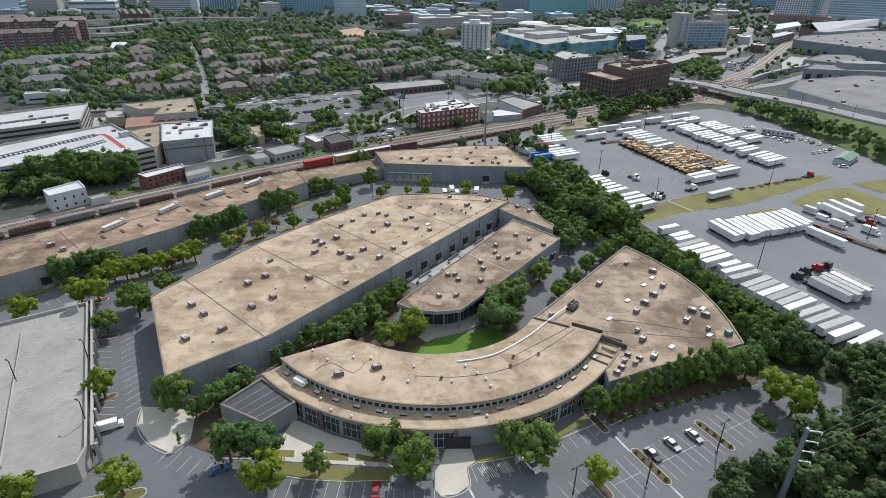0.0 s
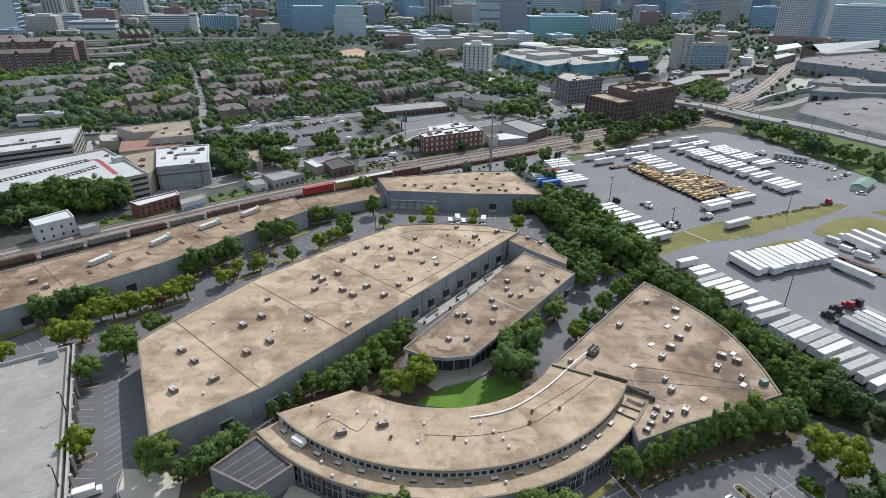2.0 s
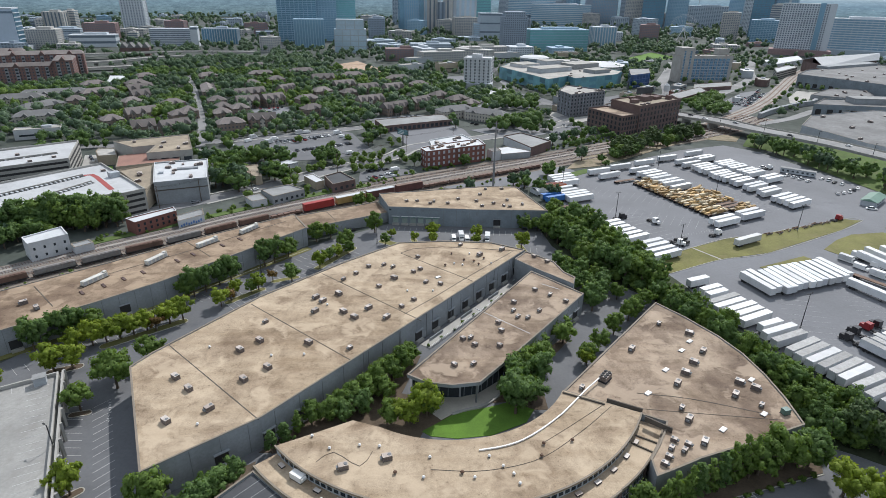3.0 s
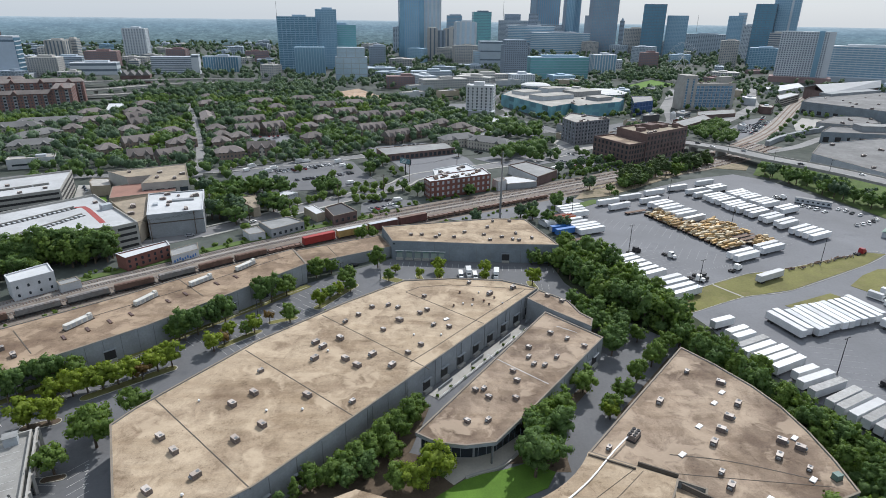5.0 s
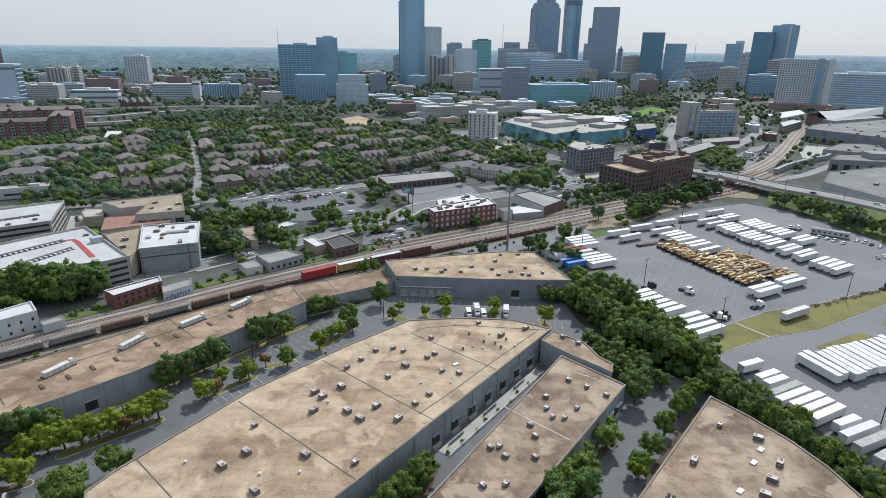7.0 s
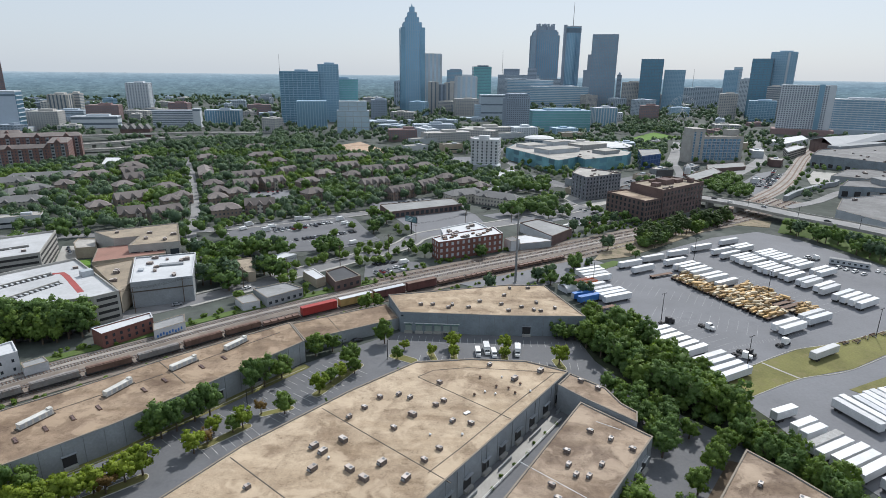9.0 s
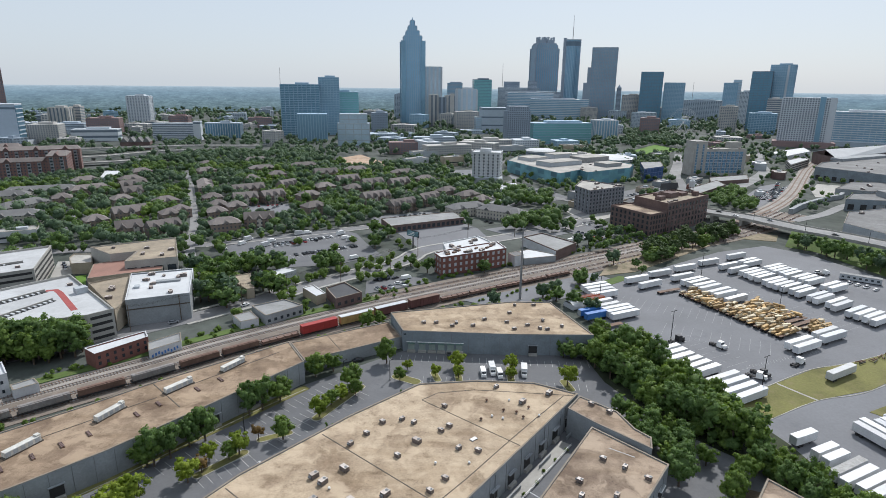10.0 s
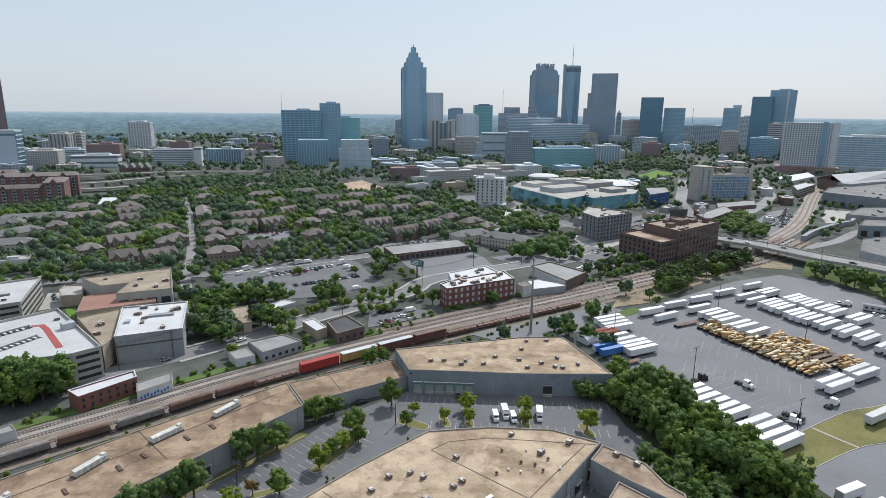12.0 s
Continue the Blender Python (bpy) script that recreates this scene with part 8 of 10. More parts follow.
part("gable_wall", bm, "brick_brown", e)
exhibition = [ob for ob in bpy.data.objects if ob.name == "exhibition_hall"][0]
part("link_wing", bm_box(590, 872, 13.9, 120, 16, 3.5, 0.46), "panel", exhibition)
# dark boxes on the closed wall stand for shaded loading openings
wall_pieces(exhibition, "dock_opening", box_mesh("dock_opening", 5.0, 0.4, 4.5, "dark"), (462, 776), (486, 735), 5, 1.0, 0.1)
roof_clutter(14, [(470, 776), (520, 825), (640, 880), (690, 840), (610, 690), (525, 685)], 26, 32)
dark_hall = building("service_hall", [(366, 584), (396, 616), (492, 604), (474, 566), (416, 572)], 10, "panel_blue", "roof_slab", "grey service hall with dark openings beside the depot", 0.8)
# same here: shade of the openings as solid dark boxes
wall_pieces(dark_hall, "dock_opening", box_mesh("dock_opening", 5.0, 0.4, 5.0, "dark"), (366, 584), (416, 572), 5, 1.2, 0.1)
part("upper_hall", bm_box(430, 596, 9.9, 40, 16, 5, -0.1), "panel", dark_hall)
part("upper_roof", bm_box(430, 596, 14.9, 40.8, 16.8, 0.5, -0.1), "roof_grey", dark_hall)
HALL = [(300, 492), (332.7, 533), (410, 561), (600, 470), (520, 300), (420, 330), (330, 400), (312, 430)]
building("low_grey_depot", HALL, 9, "panel_pale", "roof_slab", "low broad depot with a grey flat roof", 0.6)
roof_clutter(9, HALL, 16, 9)
building("low_shop_row", [(259, 668), (317, 726), (311, 694), (258, 640)], 5, "brick_brown", "roof_grey", "low brown shops with grey roofs", 0.4)
building("low_brown_shops", [(322, 754), (380, 779), (363, 742), (307, 720)], 4, "brick_brown", "roof_grey", "low brown shop row near the apartments", 0.4)
building("tented_hall", [(526, 948), (544, 1014), (652, 1097), (624, 1034)], 7, "wall_white", "roof_white", "white hall with a tent-like roof", 0.3)
parking_block("parking_garage", [(468, 834), (492, 884), (545, 932), (534, 898)], 9, 3, "grey open parking garage near the towers")
SITE = [(-146, 946), (-118, 999), (-67, 886), (-93, 830), (-125, 855)]
M["clay"] = surface("bare_orange_clay", (0.42, 0.29, 0.20), 0.95, big=0.05, small=0.5, spread=0.3, stain=(0.50, 0.44, 0.36), stain_at=0.55)
patch("building_site", SITE, 0.12, "clay", "bare orange earth of a building site")
# red brick campus
for x, y, w, d, h in ((-516, 790, 150, 18, 28), (-486, 745, 110, 16, 20), (-447, 775, 20, 50, 26), (-600, 860, 90, 18, 24)):
    e = thing("brick_residence", "long red brick residence with gables", "building", "brick residences", at=(x, y, -2), turn=radians(24))
    part("wall", bm_box(0, 0, 0, w, d, h), F["brick"], e, local=True)
    bm = bm_new()
    vs = [bm.verts.new(v) for v in ((-w / 2 - 0.5, -d / 2 - 0.5, h), (w / 2 + 0.5, -d / 2 - 0.5, h), (w / 2 + 0.5, d / 2 + 0.5, h), (-w / 2 - 0.5, d / 2 + 0.5, h), (-w / 2 + 3, 0, h + 4), (w / 2 - 3, 0, h + 4))]
    for f in ((0, 1, 5, 4), (2, 3, 4, 5), (0, 4, 3), (1, 2, 5), (3, 2, 1, 0)):
        bm.faces.new([vs[k] for k in f])
    part("roof", bm, "shingle", e, local=True)
    for k in range(max(1, int(w / 30))):
        bm = bm_new()
        gx = -w / 2 + w * (k + 0.5) / max(1, int(w / 30))
        vs = [bm.verts.new(v) for v in ((gx - 4, -d / 2 - 1.2, h - 1), (gx + 4, -d / 2 - 1.2, h - 1), (gx, -d / 2 - 1.2, h + 4), (gx - 4, 0, h - 1), (gx + 4, 0, h - 1), (gx, 0, h + 4))]
        for f in ((0, 1, 2), (4, 3, 5), (1, 4, 5, 2), (3, 0, 2, 5), (0, 3, 4, 1)):
            bm.faces.new([vs[j] for j in f])
        part("gable", bm, "brick_brown", e, local=True)
    for k in range(int(w / 10)):
        gx = -w / 2 + 10 * (k + 0.5) + (w % 10) / 2
        part("bay", bm_box(gx, -d / 2 - 0.5, 0, 3.4, 1.4, h - 1.5), "panel", e, local=True)
        bm = bm_new()
        for s in range(int(h / 3.6)):
            box(bm, gx, -d / 2 - 1.2, 1.2 + 3.6 * s, 2.4, 0.12, 1.7)
        tagged(part("window_column", bm, "glass", e, local=True), kind="stuff")
# highway
HIGHWAY = []
for line, z, name in (([(-760, 790), (-560, 850), (-472, 890), (-425, 950), (-380, 985), (-300, 1003)], 7, "elevated_highway"), ([(-640, 800), (-457, 850), (-410, 885), (-375, 915)], 4, "highway_ramp"), ([(-700, 900), (-426, 1028), (-360, 1042), (-285, 1046)], 8, "elevated_highway")):
    e = thing(name, "pale concrete elevated highway behind the trees", "highway", at=(*line[2], 0))
    ln = smooth_line(line, 15)
    HIGHWAY += ln
    bm = bm_new()
    strip(bm, ln, 16, z - 1.2, z)
    part("deck", bm, "concrete", e)
    for d in (-7.8, 7.8):
        bm = bm_new()
        strip(bm, offset_line(ln, d), 0.4, z, z + 1.0)
        part("barrier", bm, "concrete", e)
    for k in range(4, len(ln) - 2, 5):
        part("pier", bm_box(*ln[k], 0, 1.5, 8, z - 1.2), "concrete", e)
e = thing("billboard", "large roadside billboard on a dark post", "billboard", at=(-23.5, 452, 0), turn=-0.75)
bm = bm_new()
tube(bm, (0, 0, 0), (0, 0, 9), 0.45, 0.4, 8)
part("post", bm, "dark", e, local=True)
M["poster"] = surface("faded_poster", (0.16, 0.30, 0.34), 0.6, big=0.15, small=0.6, spread=0.5)
board = part("board", bm_box(0, 0, 8, 11, 0.6, 4.2), "dark", e, local=True)
part("poster", bm_box(0, -0.36, 8.3, 10.4, 0.1, 3.6), "poster", board, "blue-green poster with illegible bars", local=True)
for k in range(3):
    part("text_bar", bm_box(-1.5 + k * 0.7, -0.43, 8.8 + k * 1.0, 5.5 - k, 0.06, 0.4), "white", board, "illegible pale text bar", local=True)


# houses
def house(x, y, w, d, turn, pale=False, h=7.2):
    e = thing("hip_roofed_house", "brown-shingled hip-roofed house among trees", "house", "brown-roofed houses", at=(x, y, 0), turn=radians(turn))
    part("wall", bm_box(0, 0, -0.1, w, d, h), F["house_pale" if pale else "house"], e, local=True)
    bm = bm_new()
    o, rise, ridge = 0.7, 3.8, max(0.6, (w - d) / 2 + 0.8)
    vs = [bm.verts.new(v) for v in ((-w / 2 - o, -d / 2 - o, h - 0.1), (w / 2 + o, -d / 2 - o, h - 0.1), (w / 2 + o, d / 2 + o, h - 0.1), (-w / 2 - o, d / 2 + o, h - 0.1), (-ridge, 0, h + rise), (ridge, 0, h + rise))]
    for f in ((0, 1, 5, 4), (2, 3, 4, 5), (0, 4, 3), (1, 2, 5), (3, 2, 1, 0)):
        bm.faces.new([vs[k] for k in f])
    part("roof", bm, "shingle_grey" if pale else "shingle", e, local=True)
    for k in range(max(1, round(w / 16))):
        gx = -w / 2 + w * (k + 0.5) / max(1, round(w / 16))
        bm = bm_new()
        vs = [bm.verts.new(v) for v in ((gx - 2.6, -d / 2 - 1.3, h - 0.2), (gx + 2.6, -d / 2 - 1.3, h - 0.2), (gx, -d / 2 - 1.3, h + 2.3), (gx - 2.6, -d * 0.1, h - 0.2), (gx + 2.6, -d * 0.1, h - 0.2), (gx, -d * 0.1, h + 2.3))]
        for f in ((0, 1, 2), (4, 3, 5), (1, 4, 5, 2), (3, 0, 2, 5), (0, 3, 4, 1)):
            bm.faces.new([vs[j] for j in f])
        part("gable", bm, "shingle_grey" if pale else "shingle", e, local=True)


def row_house(x, y, w, turn, h=7.0, d=12.0):
    """Brick town houses in a row: one long ridge, a gabled bay for each house."""
    e = thing("row_house", "brown brick row houses with gabled bays and shingled roof", "house", "brick row houses", at=(x, y, 0), turn=radians(turn))
    part("wall", bm_box(0, 0, -0.1, w, d, h), F["house"], e, local=True)
    bm = bm_new()
    vs = [bm.verts.new(v) for v in ((-w / 2 - 0.4, -d / 2 - 0.6, h - 0.3), (w / 2 + 0.4, -d / 2 - 0.6, h - 0.3), (w / 2 + 0.4, d / 2 + 0.6, h - 0.3), (-w / 2 - 0.4, d / 2 + 0.6, h - 0.3), (-w / 2 - 0.4, 0, h + 4.6), (w / 2 + 0.4, 0, h + 4.6))]
    for f in ((0, 1, 5, 4), (2, 3, 4, 5), (0, 4, 3), (1, 2, 5), (3, 2, 1, 0)):
        bm.faces.new([vs[k] for k in f])
    part("roof", bm, "shingle", e, local=True)
    n = max(2, round(w / 7.5))
    for k in range(n):
        gx = -w / 2 + w * (k + 0.5) / n
        bay = part("bay", bm_box(gx, -d / 2 - 0.6, -0.1, 3.8, 1.4, h + 0.6), F["house_pale" if k % 3 == 1 else "house"], e, local=True)
        bm = bm_new()
        vs = [bm.verts.new(v) for v in ((gx - 2.3, -d / 2 - 1.6, h + 0.3), (gx + 2.3, -d / 2 - 1.6, h + 0.3), (gx, -d / 2 - 1.6, h + 3.2), (gx - 2.3, -d * 0.1, h + 0.3), (gx + 2.3, -d * 0.1, h + 0.3), (gx, -d * 0.1, h + 3.2))]
        for f in ((0, 1, 2), (4, 3, 5), (1, 4, 5, 2), (3, 0, 2, 5), (0, 3, 4, 1)):
            bm.faces.new([vs[j] for j in f])
        part("gable", bm, "shingle", bay, local=True)


HOUSES = []
# rows of town houses: place, width and turn
ROWS = [(-143, 514, 22, 15), (-179, 599, 21, 29), (-158, 612, 22, 46), (-190, 645, 31, 36), (-36, 573, 27, 43), (-13, 603, 24, 50), (-252, 536, 25, 41), (-227, 483, 17, 30), (-62, 609, 27, 36),
        (-158, 673, 20, 57), (-311, 665, 26, 49), (-294, 628, 17, 43), (-133, 760, 26, 21), (-101, 709, 25, 37), (-72, 686, 24, 36), (-44, 690, 23, 38), (-204, 486, 22, 46)]
for x, y, w, t in ROWS:
    row_house(x, y, w, t)
    HOUSES.append((x, y, w, 14, t))
VILLAS = [(-164, 497, 21, 29), (-184, 538, 15, 31), (-208, 598, 16, 29), (-124, 612, 21, 39), (-110, 561, 19, 44), (-218, 529, 13, 38), (-243, 581, 19, 47), (-284, 588, 17, 47), (-275, 766, 23, 51), (-296, 827, 16, 42),
          (-245, 873, 29, 25), (-185, 742, 18, 29), (6, 641, 19, 39), (24, 618, 22, 43), (-42, 763, 28, 20), (-16, 715, 20, 23), (-170, 820, 32, 20), (-345, 755, 22, 50), (-100, 786, 27, 21),
          (-262, 505, 15, 41), (-338, 592, 15, 30), (-175, 560, 15, 31), (-192, 566, 14, 31), (-215, 545, 13, 38), (-240, 667, 50, 112), (-340, 640, 34, 44), (-205, 710, 16, 30), (-215, 790, 30, 25), (-88, 652, 18, 36), (-330, 700, 22, 46), (-372, 690, 24, 46), (36, 596, 14, 43), (-118, 660, 20, 39)]
VILLA_FIRST = len(HOUSES)
HOUSES += [(x, y, w, 13, t) for x, y, w, t in VILLAS]
for hs in HOUSES[VILLA_FIRST:]:
    house(*hs)
for x, y, w, t in ((20, 560, 34, 28), (48, 545, 40, -35), (-380, 630, 60, 24), (-352, 560, 40, 70), (-330, 520, 34, 25), (-395, 600, 40, 24)):
    house(x, y, w, 15, t, True)
    HOUSES.append((x, y, w, 15, t))

# parked cars in the town lots
town_rng = random.Random(12)
for k in range(34):
    t = k % 17
    x, y = ((-118 + 2.5 * t, 458.5 + 1.5 * t) if k < 17 else (-98 + 2.2 * t, 433.5 + 1.3 * t))
    if town_rng.random() < 0.7:
        put(town_rng.choice(("car_white", "car_black", "car_black", "car_silver")), x, y, 121 + town_rng.choice((0, 180)), 0.1)
for x, y, kd in ((-139, 470, "box_van"), (-140, 459, "van"), (-123, 455, "box_van"), (-122, 466, "van"), (-77, 487, "box_van"), (-72, 476, "van"), (-67, 470, "box_van"), (-102, 490, "van"), (-107, 487, "box_van"), (-148, 446, "car_white"), (-42, 384, "car_black"), (-39, 384.6, "car_black"), (-36, 385, "car_black"), (-32, 386.4, "car_black"), (-26, 386, "van"), (-30, 377, "car_white"), (-104, 344, "car_white"), (-130, 322, "car_silver"), (88, 470, "van"), (100, 476, "car_silver"), (92, 478, "car_white"), (-60, 426, "van")):
    put(kd, x, y, town_rng.uniform(20, 60), 0.18)
for k in range(14):
    put(town_rng.choice(("car_white", "car_silver", "car_black")), 320 + 7.2 * (k % 7) + town_rng.uniform(-0.5, 0.5), 634 + 8.2 * (k % 7) + 9 * (k // 7), 140, 0.1)

# ---- town trees ----
for x, y in [(-146, 392), (-141, 396), (-137, 383), (-131, 399), (-124, 391), (-127, 384), (-118, 399), (-115, 410), (-108, 396), (-103, 404), (-97, 397), (-106, 384), (-131, 358), (-124, 350), (-124, 361), (-117, 357), (-111, 348), (-112, 341), (-97, 363), (-91, 358)]:
    plant("v", x, y, 6.9, 0.92)
for x, y in [(-79, 410), (-73, 415), (-68, 402), (-75, 399), (-47, 459), (-49, 450), (-42, 478), (-53, 492)]:
    plant("v", x, y, 5.6, 0.95)


def utility_pole(x, y, turn):
    e = thing("utility_pole", "weathered wooden utility pole with crossarms", "utility pole", "utility poles", at=(x, y, 0), turn=turn)
    bm = bm_new()
    tube(bm, (0, 0, -0.1), (0, 0, 12.5), 0.2, 0.13, 7)
    part("pole", bm, "bark", e, local=True)
    bm = bm_new()
    for z in (11.8, 10.8):
        box(bm, 0, 0, z, 2.6, 0.14, 0.14)
    part("crossarm", bm, "bark", e, local=True)
    return e


POLES = [(-196, 276), (-170, 298), (-144.8, 312.8), (-128, 326), (-104.8, 342), (-86, 356), (-62, 380), (-36, 404), (-20, 432), (14, 460), (50, 484)]
for (x, y), (x2, y2) in zip(POLES, POLES[1:] + [(90, 508)]):
    utility_pole(x, y, math.atan2(y2 - y, x2 - x) + math.pi / 2)
for off in (-1.1, 0.0, 1.1):
    bm = bm_new()
    ln = offset_line(POLES, off)
    for (x, y), (x2, y2) in zip(ln, ln[1:]):
        q = [Vector((x, y, 12.0)).lerp(Vector((x2, y2, 12.0)), k / 6) - Vector((0, 0, 3.2 * (k / 6) * (1 - k / 6))) for k in range(7)]
        for a, b in zip(q, q[1:]):
            tube(bm, a, b, 0.035, 0.035, 3)
    tagged(part("power_line", bm, "dark"), "thin dark power line strung between utility poles", "cable", "power lines")
for x, y in [(-24, 410), (-14, 398), (46, 354), (19, 341), (70, 375), (60, 519), (72, 533), (80, 526), (80, 496), (93, 507), (18, 512), (89, 455), (99, 463), (110, 473), (118, 480), (127, 484), (136, 488), (20, 404), (52, 350), (60, 344), (66, 334), (54, 360)]:
    plant("v", x, y, 4.6)
for x, y in [(242, 446), (247, 431), (256, 424), (254, 404), (260, 392), (263, 386), (243, 455), (268, 380), (272, 372), (268, 350), (276, 342), (270, 334), (282, 336), (262, 410), (250, 440), (262, 436), (272, 412), (283, 366), (290, 350), (246, 450), (252, 430), (258, 414), (258, 398), (266, 404), (264, 372), (272, 356)]:
    plant("v", x, y, 5.6, z=0.8)
grove(["q", "q", "f"], [(126, 411), (140, 424), (172, 450), (196, 468), (222, 490), (214, 500), (180, 482), (150, 462), (136, 448), (124, 430)], 4.8, 3.6, 5.0, 0.85, 21, 40)
patch("belt_earth", [(86, 392), (98, 414), (108, 426), (126, 436), (136, 448), (150, 462), (180, 482), (196, 470), (140, 424), (110, 400)], 0.17, "sand", "bare brown earth between railway and truck yard")
for x, y, r in ((101, 413, 5.6), (113, 407, 3.2), (113, 397, 2.6), (72, 379, 4.8), (81, 382, 2.8), (46, 356, 3.4), (129, 420, 3.8)):
    plant("v", x, y, r)
grove(["f", "d"], [(-204, 278), (-200, 297), (-160, 296), (-153, 293), (-152, 286), (-160, 282), (-178, 280)], 4.4, 5.4, 6.8, 1.05, 22, 34)
grove(["v", "d"], [(-230, 232), (-185, 262), (-170, 275), (-196, 285), (-240, 270)], 6.0, 4.0, 5.5, 1.0, 25, 24)


def blocked(x, y, pad):
    for hx, hy, w, d, t in HOUSES:
        a = radians(t)
        dx, dy = x - hx, y - hy
        if abs(dx * math.cos(a) + dy * math.sin(a)) < w / 2 + pad and abs(-dx * math.sin(a) + dy * math.cos(a)) < d / 2 + pad:
            return True
    return False


def near_line(p, line, d):
    return any(math.dist(p, q) < d for q in line)


street_pts = smooth_line([(-156, 414), (-173, 452), (-192, 510), (-215, 570), (-246, 647), (-299, 774)], 6) + smooth_line([(-300, 432), (-165, 458), (-60, 512), (60, 600)], 6)
RES = [(-420, 520), (-250, 440), (-175, 438), (-100, 492), (-40, 540), (0, 560), (60, 580), (100, 640), (60, 700), (10, 800), (-60, 870), (-200, 900), (-300, 890), (-390, 830), (-460, 700)]
STORE = [(-372, 712), (-350, 706), (-371, 776), (-396, 775)]
building("white_roofed_store", [(-375, 724), (-354, 717), (-371, 776), (-396, 775)], 4, "wall_white", "roof_white", "low store with a bright white roof among trees", 0.2, coping="roof_white")
COURT = [(-165, 548), (-176, 588), (-142, 602), (-134, 587), (-126, 549), (-138, 528)]
LOT_B = [(-52, 520), (-62, 545), (-20, 568), (0, 566)]
patch("row_house_lot", LOT_B, 0.09, "asphalt_old", "grey lot with parked cars before the row houses")
patch("courtyard_lot", COURT, 0.09, "asphalt_old", "grey courtyard car park between the houses")
res_rng = random.Random(31)
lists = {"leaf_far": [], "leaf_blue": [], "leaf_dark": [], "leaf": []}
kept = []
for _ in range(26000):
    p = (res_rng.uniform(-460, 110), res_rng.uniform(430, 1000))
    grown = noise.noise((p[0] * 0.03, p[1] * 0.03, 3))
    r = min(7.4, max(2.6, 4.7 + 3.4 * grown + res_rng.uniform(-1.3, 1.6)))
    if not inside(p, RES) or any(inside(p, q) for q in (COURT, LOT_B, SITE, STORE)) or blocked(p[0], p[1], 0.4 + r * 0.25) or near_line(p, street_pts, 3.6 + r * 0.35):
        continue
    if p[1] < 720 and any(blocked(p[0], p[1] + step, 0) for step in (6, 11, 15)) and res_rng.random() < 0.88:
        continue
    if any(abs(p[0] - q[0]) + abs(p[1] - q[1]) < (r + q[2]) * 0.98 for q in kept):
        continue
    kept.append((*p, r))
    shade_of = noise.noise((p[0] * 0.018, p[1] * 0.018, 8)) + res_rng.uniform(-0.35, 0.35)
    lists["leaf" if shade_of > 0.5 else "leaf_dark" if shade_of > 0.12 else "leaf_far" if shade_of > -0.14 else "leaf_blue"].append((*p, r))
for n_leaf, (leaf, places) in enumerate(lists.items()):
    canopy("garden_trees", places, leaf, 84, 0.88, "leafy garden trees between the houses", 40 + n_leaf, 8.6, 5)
# scrub beside the tracks
scrub = []
for p in offset_line(RAIL, 4.6):
    if -160 < p[0] < -25:
        for _ in range(9):
            scrub.append((p[0] + res_rng.uniform(-5, 5), p[1] + res_rng.uniform(-4, 4), res_rng.uniform(0.7, 1.5)))
for p in offset_line(RAIL, -29.5):
    if -175 < p[0] < 70:
        for _ in range(4):
            scrub.append((p[0] + res_rng.uniform(-5, 5), p[1] + res_rng.uniform(-2, 2), res_rng.uniform(0.6, 1.4)))
for p in offset_line(RAIL, 11):
    if -30 < p[0] < 200:
        for _ in range(6):
            scrub.append((p[0] + res_rng.uniform(-5, 5), p[1] + res_rng.uniform(-3, 3), res_rng.uniform(0.8, 1.8)))
canopy("trackside_scrub", scrub[::2], "leaf", 40, 0.5, "green scrub and weeds beside the railway", 47, 4.0)
# ---- streets, lots and low houses between the landmarks ----
FILL_ROADS = []
for n_street, (name, line, w, mat, label) in enumerate((
        ("side_street", [(316, 690), (355, 734), (432, 832), (476, 920), (552, 1066)], 14, "street_pale", "pale street leading past the apartments"),
        ("service_road", [(292, 540), (336, 567), (388, 610), (428, 628), (520, 690)], 9, "street_pale", "pale service road beside the rail curve"),
        ("back_street", [(104, 546), (150, 590), (215, 640), (262, 690), (292, 770)], 9, "road", "grey back street behind the brick warehouse"),
        ("hotel_street", [(0, 756), (60, 700), (112, 640), (150, 590)], 9, "road", "grey street before the white hotel"),
        ("museum_street", [(60, 700), (92, 760), (80, 860), (130, 960), (300, 1000)], 10, "road", "grey street beside the mural building"),
        ("west_street", [(-420, 330), (-300, 432), (-262, 455)], 9, "road", "grey street west of the garages"))):
    bm = bm_new()
    ln = smooth_line(line, 8)
    FILL_ROADS += ln
    strip(bm, ln, w, -0.2, 0.125 + 0.008 * n_street)
    setting(name, bm, mat, label)
for name, line, w in (("kerb_wall", [(306, 567), (333, 593), (377, 627), (402, 642), (414, 655)], 3.4),):
    bm = bm_new()
    strip(bm, smooth_line(line, 6), w, 0, 4.6)
    tagged(part("retaining_wall", bm, "panel"), "long grey concrete retaining wall beside the rail curve", "wall")
patch("warehouse_lot", [(92, 500), (106, 468), (126, 490), (130, 520), (116, 540)], 0.115, "asphalt", "grey car park beside the old brick warehouse")
patch("hotel_lot", [(66, 660), (100, 618), (128, 640), (112, 690), (88, 700)], 0.115, "asphalt", "grey car park before the white hotel")
patch("museum_lot", [(6, 770), (34, 752), (60, 780), (66, 840), (20, 830)], 0.115, "asphalt_old", "pale asphalt lot beside the hotel")
patch("lower_lot", [(296, 634), (292, 592), (366, 684), (390, 735), (362, 716)], 0.105, "asphalt_old", "worn lot with parked cars beside the rail curve")
patch("loading_lot", [(403, 688), (383, 650), (424, 662), (468, 720), (441, 736)], 0.115, "concrete", "pale loading lot of the exhibition hall")
